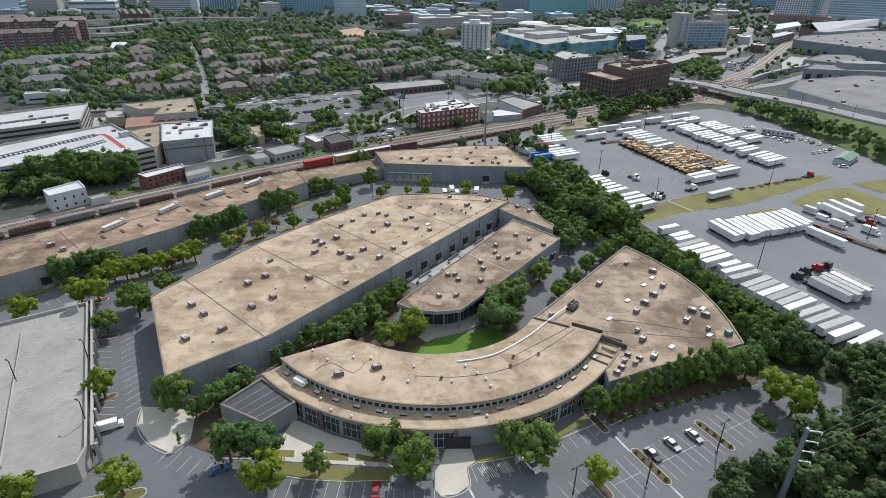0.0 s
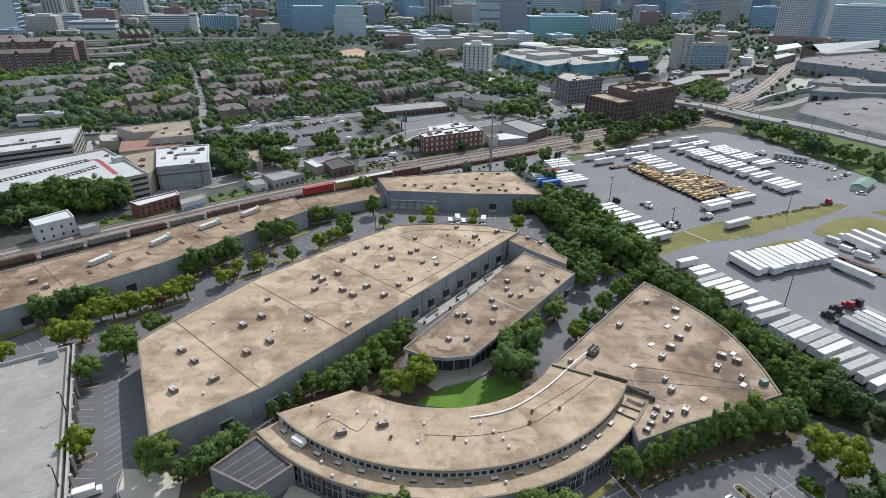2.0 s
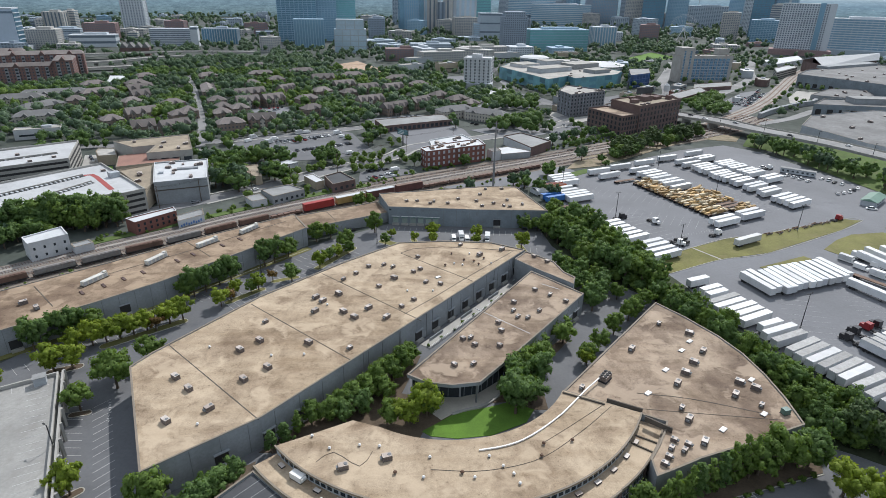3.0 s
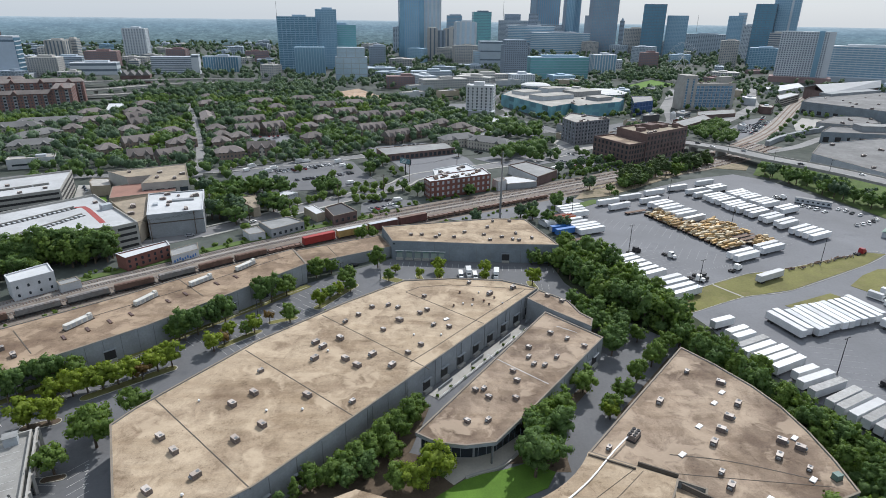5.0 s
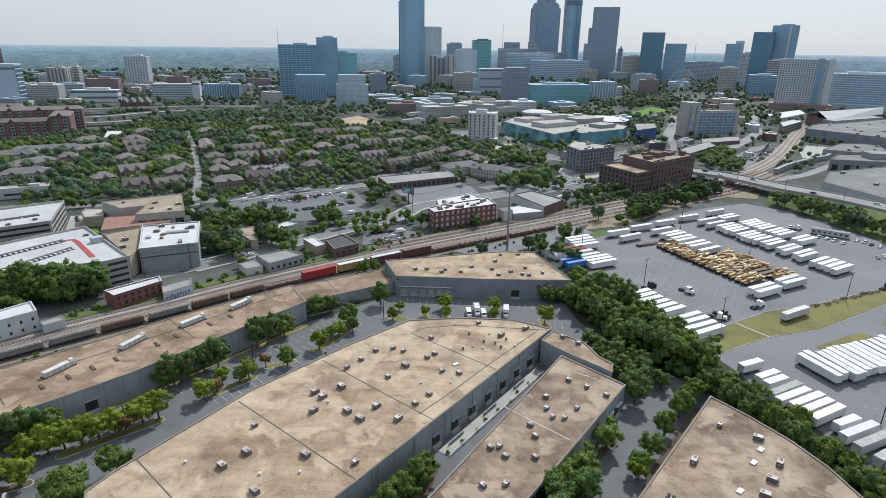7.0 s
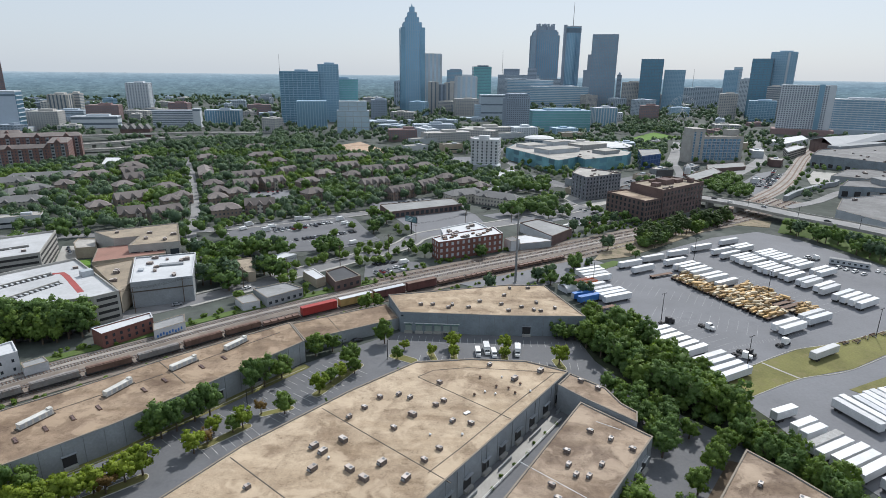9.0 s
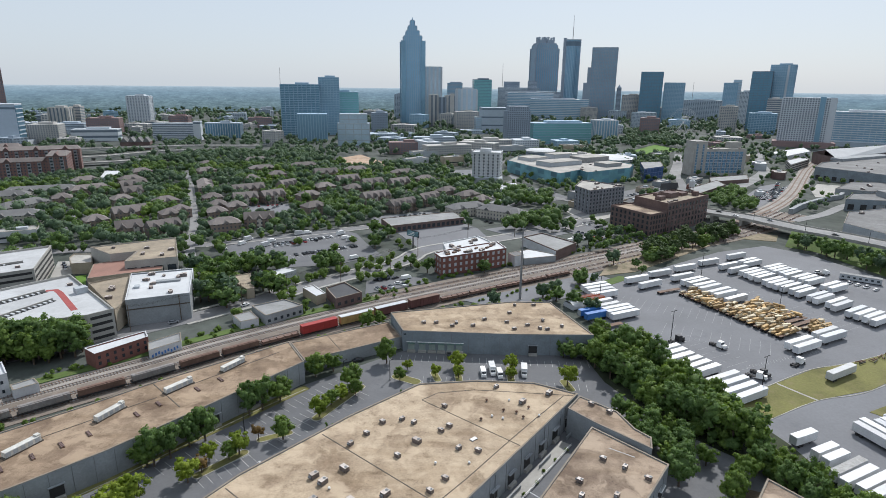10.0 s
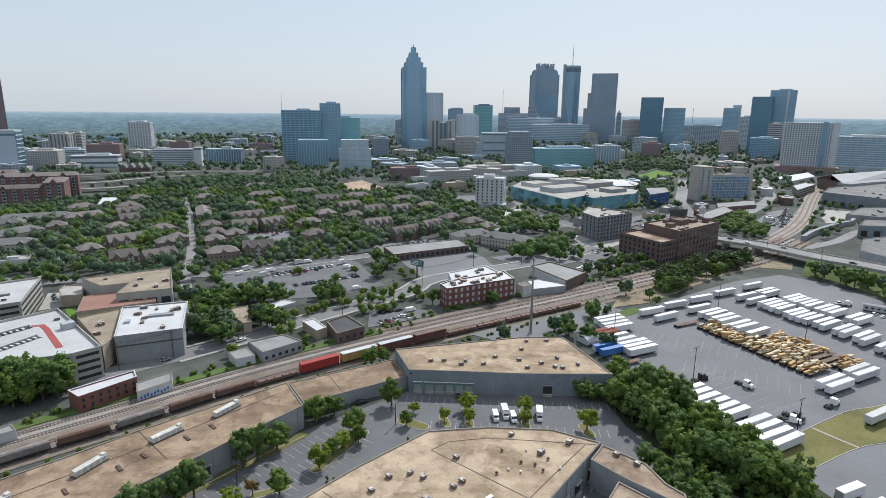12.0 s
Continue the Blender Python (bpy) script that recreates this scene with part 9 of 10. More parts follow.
patch("shop_lot", [(170, 620), (205, 650), (250, 690), (236, 712), (180, 668)], 0.115, "asphalt", "grey lot behind the brick warehouse")
patch("west_lot", [(-330, 330), (-270, 330), (-240, 345), (-262, 380), (-320, 390)], 0.115, "asphalt_old", "pale asphalt lot west of the garages")

patch("corner_lot", [(30, 506), (60, 472), (92, 494), (72, 530)], 0.115, "asphalt_old", "worn asphalt lot at the street corner")
patch("motel_lot", [(-46, 492), (-37, 498), (14, 527), (22, 545), (10, 556), (-52, 524)], 0.085, "asphalt_old", "worn asphalt round the low brown block")
patch("diner_lot", [(50, 640), (64, 622), (96, 604), (106, 612), (64, 656), (52, 690), (40, 690)], 0.115, "asphalt_old", "pale asphalt lot beside the diner")
patch("apartment_lot", [(112, 548), (126, 540), (172, 570), (166, 584), (126, 560), (118, 590), (108, 580)], 0.11, "concrete", "pale paving round the apartment block")
patch("side_lot", [(180, 575), (240, 600), (262, 640), (230, 622), (176, 592)], 0.11, "asphalt_old", "worn asphalt strip behind the brick warehouse")
patch("garage_drive", [(-225, 387), (-239, 418), (-231, 419), (-217, 403), (-217, 392)], 0.115, "concrete", "pale drive between garage and annex")
patch("court_lawn", [(-213, 390), (-208, 392.5), (-199.3, 376), (-202.3, 376)], 0.115, "grass", "small green lawn beside the garage")
building("hall_annex", [(-224, 405), (-226, 413.6), (-215.4, 413.7), (-205.7, 396), (-216, 393.1)], 6, "wall_tan", "roof_bone", "low tan annex with a flat roof beside the garage", 0.4)
shop_no = 0
for x, y, w, d, h, turn, wall, roof in (
        (126, 600, 20, 12, 4.5, 35, "wall_tan", "roof_grey"), (176, 600, 26, 14, 5, 36, "brick_brown", "roof_dark"), (204, 612, 22, 16, 5, 36, "panel", "roof_grey"), (232, 640, 24, 14, 4.5, 40, "wall_white", "roof_white"), (140, 640, 30, 16, 7, 30, "panel", "roof_grey"),
        (170, 668, 28, 15, 6, 32, "brick_brown", "roof_bone"), (216, 680, 18, 12, 4.5, 36, "wall_tan", "roof_dark"), (250, 720, 24, 12, 5, 40, "panel", "roof_bone"), (278, 700, 18, 12, 4, 44, "brick", "roof_grey"), (296, 740, 26, 14, 5, 50, "panel", "roof_grey"),
        (330, 660, 14, 9, 4, 48, "wall_white", "roof_white"), (420, 780, 26, 16, 8, 55, "brick_brown", "roof_bone"), (440, 860, 30, 18, 9, 62, "panel_pale", "roof_white"), (470, 960, 34, 20, 9, 62, "wall_tan", "roof_bone"), (410, 900, 24, 20, 7, 62, "brick", "roof_grey"),
        (346, 980, 30, 18, 8, 60, "panel", "roof_grey"), (210, 930, 30, 18, 7, 20, "panel_pale", "roof_bone"), (70, 900, 34, 18, 9, 25, "brick_brown", "roof_grey"), (20, 880, 30, 16, 12, 25, "wall_tan", "roof_bone"), (40, 960, 40, 18, 12, 20, "wall_white", "roof_white"),
        (120, 1020, 44, 20, 14, 15, "panel_pale", "roof_bone"), (230, 1060, 40, 22, 12, 10, "wall_tan", "roof_grey"), (-30, 860, 34, 16, 12, 28, "wall_white", "roof_bone"), (-20, 930, 40, 18, 14, 28, "panel_pale", "roof_bone"),
        (400, 590, 30, 18, 6, 40, "panel", "roof_bone"), (450, 640, 34, 20, 6, 42, "panel_pale", "roof_grey"), (520, 600, 40, 24, 7, 42, "panel", "roof_bone"), (-300, 300, 34, 20, 6, 40, "panel_pale", "roof_white"), (-340, 420, 40, 22, 7, 25, "brick_brown", "roof_bone"),
        (-380, 380, 30, 18, 6, 25, "wall_tan", "roof_grey"), (-300, 470, 30, 14, 7, 25, "wall_white", "roof_bone"), (48, 590, 18, 12, 5, 30, "panel_pale", "roof_grey")):
    a = radians(turn)
    c, s = math.cos(a), math.sin(a)
    poly = [(x + c * u - s * v, y + s * u + c * v) for u, v in ((-w / 2, -d / 2), (w / 2, -d / 2), (w / 2, d / 2), (-w * 0.1, d / 2), (-w * 0.1, d * 0.3), (-w / 2, d * 0.3))]
    e = building("low_shop", poly, h, wall, roof, "low flat-roofed commercial building on a side street", 0.5, category="building", group="low commercial buildings")
    part("roof_house", bm_box(x + c * w * 0.2, y + s * w * 0.2, h, w * 0.22, d * 0.3, 1.6, a), "panel_pale", e)
    part("window_band", bm_box(x + s * d * 0.5, y - c * d * 0.5, h * 0.35, w * 0.8, 0.16, 1.3, a), "glass", e)
    shop_no += 1


def far_car(paint, label):
    bm = bm_new()
    box(bm, 0, 0, 0.2, 4.6, 1.8, 0.7, taper=0.95)
    e = tagged(part("car", bm, paint, None), label, "car", "parked cars in town")
    bm = bm_new()
    box(bm, -0.15, 0, 0.9, 2.7, 1.6, 0.55, taper=0.8)
    part("cabin", bm, "glass", e, local=True)
    return e


for key, paint, label in (("far_white", "white", "white car in a distant lot"), ("far_silver", "silver_paint", "silver car in a distant lot"), ("far_dark", "black_paint", "dark car in a distant lot"), ("far_red", "red_paint", "red car in a distant lot")):
    SRC[key] = far_car(paint, label)
fill_rng = random.Random(14)
FAR_CARS = ("far_white", "far_white", "far_silver", "far_dark", "far_dark", "far_silver", "far_red")
for x0, y0, x1, y1, n, turn in ((100, 496, 114, 476, 7, 35), (112, 524, 124, 504, 6, 35), (76, 664, 100, 632, 8, 40), (92, 686, 114, 656, 8, 40), (176, 636, 226, 686, 12, 135), (304, 622, 352, 684, 14, 142), (322, 626, 372, 694, 14, 142), (20, 790, 56, 800, 8, 100), (-164, 545, -136, 572, 10, 140), (-150, 515, -132, 552, 8, 140), (-160, 550, -146, 590, 10, 60), (-172, 586, -146, 597, 8, 110), (-56, 532, -16, 558, 11, 125), (290, 604, 330, 660, 13, 142), (334, 640, 384, 706, 14, 142), (346, 664, 396, 738, 14, 142), (-130, 446, -92, 470, 12, 121), (-44, 366, -24, 377, 7, 122), (-44, 381, -36, 387, 4, 122), (34, 531, 43, 518, 4, 35), (-232, 412, -222, 398, 4, 120), (-212, 392, -208, 398, 2, 60), (74, 470, 82, 480, 4, 130)):
    for k in range(n):
        if fill_rng.random() < 0.62:
            t = k / (n - 1)
            put(fill_rng.choice(FAR_CARS), x0 + (x1 - x0) * t, y0 + (y1 - y0) * t, turn + fill_rng.choice((0, 180)) + fill_rng.uniform(-3, 3), 0.12)

# street trees of these quarters, too many to count
road_lines = FILL_ROADS + [p for p in RAIL if p[0] > -60] + offset_line(RAIL, -15) + smooth_line([(226, 515), (283, 572), (330, 621), (382, 685), (451, 781), (517, 871), (600, 973)], 9) + AVENUE + smooth_line([(-215, 268), (-175, 292), (-155, 304), (-128, 326), (-98, 354), (-57, 394.6), (-29, 421), (-14, 448), (37, 478), (85, 509), (140, 560), (200, 575), (222, 552)], 9) + smooth_line([(285, 764), (306, 815), (345, 900), (404, 1035)], 9) + street_pts + smooth_line([(60, 600), (130, 640), (260, 700)], 8)


def fill_trees(poly, n, gap, r0, r1, seed, clump=-0.1):
    rng = random.Random(seed)
    xs, ys = [p[0] for p in poly], [p[1] for p in poly]
    out = []
    for _ in range(n * 14):
        p = (rng.uniform(min(xs), max(xs)), rng.uniform(min(ys), max(ys)))
        if not inside(p, poly) or noise.noise((p[0] * 0.022, p[1] * 0.022, 5)) < clump:
            continue
        if any(inside(p, q) for q in FOOT) or any(inside(p, q) for q in LOTS) or near_line(p, road_lines, 9) or blocked(p[0], p[1], 1):
            continue
        if any(abs(p[0] - q[0]) < gap and abs(p[1] - q[1]) < gap for q in out):
            continue
        out.append((*p, rng.uniform(r0, r1)))
        if len(out) >= n:
            break
    return out


east = fill_trees([(90, 540), (230, 575), (300, 690), (300, 1000), (100, 1060), (0, 1000), (-60, 900), (60, 700)], 400, 6, 3.0, 5.2, 71, -0.3)
grovelet = fill_trees([(254, 606), (264, 576), (284, 576), (324, 658), (313, 685), (283, 657)], 60, 4.5, 3.6, 5.2, 72, -2)
avenue_rows = fill_trees([(270, 766), (300, 820), (330, 930), (400, 1060), (480, 1233), (440, 1233), (330, 1020), (250, 800)], 120, 5, 3.6, 5.4, 73, -0.5)
right = fill_trees([(300, 540), (560, 700), (640, 1100), (420, 1120), (320, 800), (330, 640)], 260, 6, 2.4, 4.6, 74, -0.25)
west = fill_trees([(-460, 250), (-215, 262), (-205, 300), (-225, 340), (-262, 455), (-460, 520)], 170, 6, 3.4, 5.6, 75, -0.3)
near_rail = fill_trees([(-240, 240), (-150, 285), (-60, 360), (-10, 440), (100, 520), (150, 560), (100, 560), (0, 500), (-60, 410), (-150, 412)], 150, 5, 2.6, 4.6, 76, -0.05)
rail_wood, wood_poly = [], [(124, 414), (140, 426), (172, 452), (196, 470), (220, 490), (212, 498), (180, 480), (150, 460), (136, 446), (124, 430)]
while len(rail_wood) < 64:
    p = (fill_rng.uniform(88, 220), fill_rng.uniform(394, 498))
    if inside(p, wood_poly):
        rail_wood.append((*p, fill_rng.uniform(2.4, 4.2)))
canopy("rail_thicket", rail_wood, "leaf_dark", 100, 0.6, "dense green thicket between railway and truck yard", 84, 7.5, 4)
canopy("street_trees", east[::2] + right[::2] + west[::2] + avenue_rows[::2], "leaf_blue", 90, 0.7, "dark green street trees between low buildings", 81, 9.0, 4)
canopy("street_trees", east[1::2] + right[1::2] + west[1::2] + avenue_rows[1::2] + grovelet, "leaf_dark", 90, 0.7, "green street trees between low buildings", 82, 9.0, 4)
block_trees = [(x, y, fill_rng.uniform(5.6, 7.4)) for x, y in (
    (69, 605), (79, 622), (82, 599), (96, 622), (96, 607), (60, 625), (53, 509), (57, 499), (65, 515), (76, 533), (82, 526), (76, 505), (69, 524), (86, 516), (60, 507), (48, 505), (71, 511), (62, 522), (84, 536), (90, 528), (73, 598), (88, 612), (75, 611), (103, 615), (66, 616), (41, 670), (57, 660), (107, 640), (32, 670), (19, 638), (86, 586), (16, 531))]
block_trees += [(x, y, fill_rng.uniform(2.4, 3.8)) for x, y in (
    (84, 499), (94, 510), (96, 503), (93, 520), (103, 533), (101, 517), (121, 533), (120, 517), (124, 521), (125, 512), (126, 503), (129, 497), (107, 480), (107, 471), (90, 461), (97, 449), (107, 449), (118, 462), (128, 472), (135, 479), (142, 484), (140, 477), (128, 488), (101, 445), (112, 456), (122, 467))]
lane_trees = [(x, y, fill_rng.uniform(2.2, 3.6)) for x, y in (
    (-49, 463), (-44, 478), (-38, 486), (-34, 463), (-31, 449), (-53, 494), (-52, 509), (-36, 428), (-50, 407), (-43, 402), (-20, 404), (-31, 404),
    (101, 462), (109, 471), (110, 458), (118, 479))]
verge = [(x, y, fill_rng.uniform(1.4, 2.6)) for x, y in ((40, 349), (48, 353), (68, 371), (74, 380), (80, 384), (17, 343), (22, 345), (9, 341), (54, 357))]
canopy("street_trees", block_trees, "leaf_dark", 120, 0.65, "green trees round the low blocks by the railway", 85, 8.0, 5)
lane_trees += [(x, y, fill_rng.uniform(3.0, 4.0)) for x, y in [(-90, 373), (-86, 376), (-80, 381), (-76, 385), (-72, 389), (-65, 392), (-61, 395), (-55, 398), (-48, 403), (-42, 410), (-38, 415), (-51, 382), (-48, 385), (-43, 382), (-39, 385), (-36, 392), (-66, 462), (-75, 444), (-102, 459), (-127, 483), (-119, 492), (-148, 479), (-151, 466), (-152, 447), (-132, 479), (-108, 494), (-97, 500), (-88, 504), (-74, 341)]]
canopy("street_trees", lane_trees, "leaf", 120, 0.55, "small green trees between lots and street", 86, 6.0, 4)
garden_trees = [(x, y, fill_rng.uniform(3.0, 4.8)) for x, y in (
    (-264, 448), (-255, 442), (-248, 438), (-242, 438), (-236, 441), (-280, 462), (-291, 462), (-287, 451), (-269, 462), (-260, 455), (-244, 460), (-181, 462), (-172, 440), (-153, 449), (-146, 432), (-174, 420), (-161, 411), (-152, 402))]
canopy("street_trees", garden_trees, "leaf_dark", 130, 0.6, "dark green trees behind the garages and the tan hall", 88, 7.5, 5)
highway_wood, wood_edge = [], [(-400, 830), (-385, 815), (-345, 888), (-300, 915), (-204, 908), (-150, 885), (-150, 950), (-200, 1010), (-290, 985), (-370, 960)]
while len(highway_wood) < 190:
    p = (fill_rng.uniform(-400, -150), fill_rng.uniform(815, 1010))
    if inside(p, wood_edge) and not near_line(p, HIGHWAY, 13) and not near_line(p, street_pts, 6):
        highway_wood.append((*p, fill_rng.uniform(4.6, 7.2)))
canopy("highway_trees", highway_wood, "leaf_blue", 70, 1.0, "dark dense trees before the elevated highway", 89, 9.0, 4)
canopy("bushes", verge, "leaf", 110, 0.5, "green bushes on the railway verge", 87, 3.0, 4)
# pale pavements along the street by the railway
for d in (-7.2, 7.2):
    bm = bm_new()
    strip(bm, offset_line(smooth_line([(-128, 326), (-98, 354), (-81, 372), (-57, 394.6), (-29, 421), (-14, 448), (37, 478), (85, 509), (140, 560)], 8), d), 1.8, -0.1, 0.24)
    setting("pavement", bm, "concrete", "pale concrete pavement along the street")
for d in (-5.8, 5.8):
    bm = bm_new()
    strip(bm, offset_line(smooth_line([(-165, 458), (-110, 486), (-60, 512), (10, 556), (60, 600)], 8), d), 1.4, -0.1, 0.24)
    setting("pavement", bm, "concrete", "pale concrete pavement beside the car park")
canopy("street_trees", near_rail, "leaf", 110, 0.75, "green trees along the street by the railway", 83, 9.0, 4)

# models of which no copy was planted
for kind, models in MODELS.items():
    for k, src in enumerate(models):
        if (kind, k) not in FIRST:
            for ob in list(src.children):
                bpy.data.objects.remove(ob)
            bpy.data.objects.remove(src)
for kind, src in SRC.items():
    if kind not in PLACED:
        for ob in list(src.children_recursive):
            bpy.data.objects.remove(ob)
        bpy.data.objects.remove(src)
# ---- the distant town ----
def pane_skin(name, base, rough=0.28, metal=0.6):
    return surface(name, base, rough, metal, big=0.012, small=0.25, spread=0.14)


# glass tints made bluer and brighter to carry the haze of distance
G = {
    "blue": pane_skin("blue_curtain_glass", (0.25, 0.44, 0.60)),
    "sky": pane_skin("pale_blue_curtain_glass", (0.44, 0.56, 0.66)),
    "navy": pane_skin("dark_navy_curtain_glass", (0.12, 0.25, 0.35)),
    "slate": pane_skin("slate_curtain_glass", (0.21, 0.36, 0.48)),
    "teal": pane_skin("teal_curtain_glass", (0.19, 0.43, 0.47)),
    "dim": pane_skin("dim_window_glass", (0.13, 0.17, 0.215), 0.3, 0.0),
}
# haze blue is mixed into the steel, stone, pale and brown claddings
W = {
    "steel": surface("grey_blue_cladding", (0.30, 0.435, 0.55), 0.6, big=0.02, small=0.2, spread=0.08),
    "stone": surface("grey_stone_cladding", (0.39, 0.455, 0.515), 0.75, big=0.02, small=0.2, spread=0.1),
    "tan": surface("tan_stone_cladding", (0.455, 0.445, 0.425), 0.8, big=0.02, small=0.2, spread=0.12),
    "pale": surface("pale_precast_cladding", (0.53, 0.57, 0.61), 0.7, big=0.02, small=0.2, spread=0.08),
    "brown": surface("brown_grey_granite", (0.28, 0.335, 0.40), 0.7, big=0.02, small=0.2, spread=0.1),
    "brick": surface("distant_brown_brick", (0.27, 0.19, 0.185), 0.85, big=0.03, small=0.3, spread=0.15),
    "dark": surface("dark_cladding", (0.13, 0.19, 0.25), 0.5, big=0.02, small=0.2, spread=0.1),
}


def skin(bm, w, d, z0, h, floor=0.0, band=0.4, bay=0.0, fin=0.3, proud=0.5):
    """Floor bands and upright piers that stand proud of a glass shaft."""
    if floor:
        n = max(1, round(h / floor))
        for k in range(n):
            box(bm, 0, 0, z0 + h * k / n, w + proud, d + proud, h / n * band)
    if bay:
        for length, sx in ((w, 1), (d, 0)):
            n = max(2, round(length / bay))
            for k in range(n + 1):
                s = -length / 2 + length * k / n
                for side in (-1, 1):
                    if sx:
                        box(bm, s, side * d / 2, z0, length / n * fin, proud * 1.5, h)
                    else:
                        box(bm, side * w / 2, s, z0, proud * 1.5, length / n * fin, h)
    box(bm, 0, 0, z0 + h, w + proud, d + proud, 1.6)


def tower(x, y, w, d, h, glass, wall, turn=None, floor=4.0, band=0.4, bay=0.0, fin=0.3, roof=0.5, name="office_tower", label="", tiers=()):
    """A town tower whose front turns towards the business park: a glass shaft, bands and piers proud of it, setbacks (width, foot, top) and a roof house."""
    a = -math.atan2(x + 17, y - 84) if turn is None else radians(turn)
    c = Vector((x, y)) + Vector((-math.sin(a), math.cos(a))) * d / 2
    e = thing(name, label or "town building in the hazy distance", "building", at=(c.x, c.y, 0), turn=a)
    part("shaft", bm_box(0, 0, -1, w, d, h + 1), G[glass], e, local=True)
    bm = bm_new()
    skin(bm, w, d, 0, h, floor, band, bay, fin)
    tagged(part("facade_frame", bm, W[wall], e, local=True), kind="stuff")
    for tw, z0, z1 in tiers:
        part("setback", bm_box(0, 0, z0 - 1, tw, d * tw / w, z1 - z0 + 1), G[glass], e, local=True)
        bm = bm_new()
        skin(bm, tw, d * tw / w, z0, z1 - z0, floor, band, bay, fin)
        tagged(part("setback_frame", bm, W[wall], e, local=True), kind="stuff")
    if roof:
        part("plant_room", bm_box(w * 0.06, 0, h + 0.5, w * roof, d * 0.5, 4.5), W[wall], e, local=True)
    return e


# west of the towers
tower(-1146, 1694, 34, 34, 228, "dim", "brick", None, 4.2, 0.5, 4, 0.4, label="dark red-brown tower at the edge of town")
tower(-843, 1441, 42, 24, 48, "dim", "tan", -2, 0, 0, 9, 0.55, label="beige slab with dark upright window strips")
tower(-828, 1482, 22, 24, 49, "dim", "tan", 8, 3.4, 0.5, 0, label="beige apartment slab in the distance")
tower(-704, 1528, 49, 30, 73, "dim", "pale", 8, 3.4, 0.45, 6, 0.5, 0.4, label="pale residential tower with a stepped roof house")
tower(-689, 1135, 48, 34, 31, "dim", "tan", 12, 3.6, 0.5, 4, 0.4, 0.5, label="cream office block with rows of windows")
tower(-666, 1290, 59, 30, 34, "dim", "brick", 12, 3.6, 0.5, 4, 0.45, 0.4, label="brown brick block with rows of windows")
tower(-625, 1180, 78, 26, 20, "dim", "pale", 12, 10, 0.6, 0, label="low pale block behind the highway")
tower(-494, 1216, 77, 20, 30, "dim", "pale", 10, 3.4, 0.5, 0, 0.3, 0.0, label="long white slab with strips of windows")
tower(-450, 1212, 13, 20, 34, "dim", "pale", 10, 34, 0.9, 0, 0.3, 0.0, label="white stair tower at the end of a long slab")
tower(-421, 1270, 68, 24, 28, "navy", "stone", 4, 0, 0, 5, 0.28, 0.3, label="grey office block with upright dark window strips")
tower(-760, 1330, 60, 30, 20, "dim", "stone", 12, 3.6, 0.5, 0)
tower(-560, 1400, 40, 24, 34, "dim", "brick", 0, 3.6, 0.5, 5, 0.4)
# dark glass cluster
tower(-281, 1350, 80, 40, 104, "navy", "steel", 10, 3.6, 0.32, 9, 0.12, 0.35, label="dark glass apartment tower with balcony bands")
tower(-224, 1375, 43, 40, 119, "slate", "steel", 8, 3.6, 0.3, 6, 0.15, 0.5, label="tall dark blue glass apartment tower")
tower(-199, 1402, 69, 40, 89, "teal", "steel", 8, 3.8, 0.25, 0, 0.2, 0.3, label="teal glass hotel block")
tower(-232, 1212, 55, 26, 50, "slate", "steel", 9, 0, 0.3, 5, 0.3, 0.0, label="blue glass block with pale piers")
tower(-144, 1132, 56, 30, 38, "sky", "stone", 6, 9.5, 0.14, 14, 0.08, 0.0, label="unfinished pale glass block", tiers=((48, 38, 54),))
tower(-119, 1400, 35, 26, 45, "dim", "brown", 4, 3.8, 0.5, 3.5, 0.4, 0.6)
tower(-105, 2039, 28, 28, 76, "dim", "stone", None, 3.8, 0.4, 7, 0.35)
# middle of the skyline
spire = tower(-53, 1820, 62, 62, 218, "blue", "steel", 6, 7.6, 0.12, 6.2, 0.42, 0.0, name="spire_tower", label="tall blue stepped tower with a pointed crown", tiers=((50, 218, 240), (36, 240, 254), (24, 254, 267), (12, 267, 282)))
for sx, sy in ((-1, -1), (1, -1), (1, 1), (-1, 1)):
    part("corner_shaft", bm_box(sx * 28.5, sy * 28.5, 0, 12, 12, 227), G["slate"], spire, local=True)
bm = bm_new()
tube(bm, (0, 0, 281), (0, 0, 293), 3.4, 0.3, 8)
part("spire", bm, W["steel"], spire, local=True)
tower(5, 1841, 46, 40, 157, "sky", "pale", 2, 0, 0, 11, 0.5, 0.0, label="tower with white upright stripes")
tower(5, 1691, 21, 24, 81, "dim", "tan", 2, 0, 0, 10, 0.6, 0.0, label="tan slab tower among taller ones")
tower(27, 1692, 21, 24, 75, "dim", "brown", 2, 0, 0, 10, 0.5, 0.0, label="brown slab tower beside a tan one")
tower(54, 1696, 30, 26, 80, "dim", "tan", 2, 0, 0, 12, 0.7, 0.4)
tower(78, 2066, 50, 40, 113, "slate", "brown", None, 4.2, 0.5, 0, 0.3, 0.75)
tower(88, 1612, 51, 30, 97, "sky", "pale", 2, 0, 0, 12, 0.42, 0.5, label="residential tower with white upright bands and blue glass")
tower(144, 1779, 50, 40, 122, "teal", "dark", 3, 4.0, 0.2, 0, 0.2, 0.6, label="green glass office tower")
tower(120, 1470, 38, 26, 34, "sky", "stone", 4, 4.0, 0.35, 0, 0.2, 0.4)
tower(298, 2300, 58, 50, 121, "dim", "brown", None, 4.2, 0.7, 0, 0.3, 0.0)
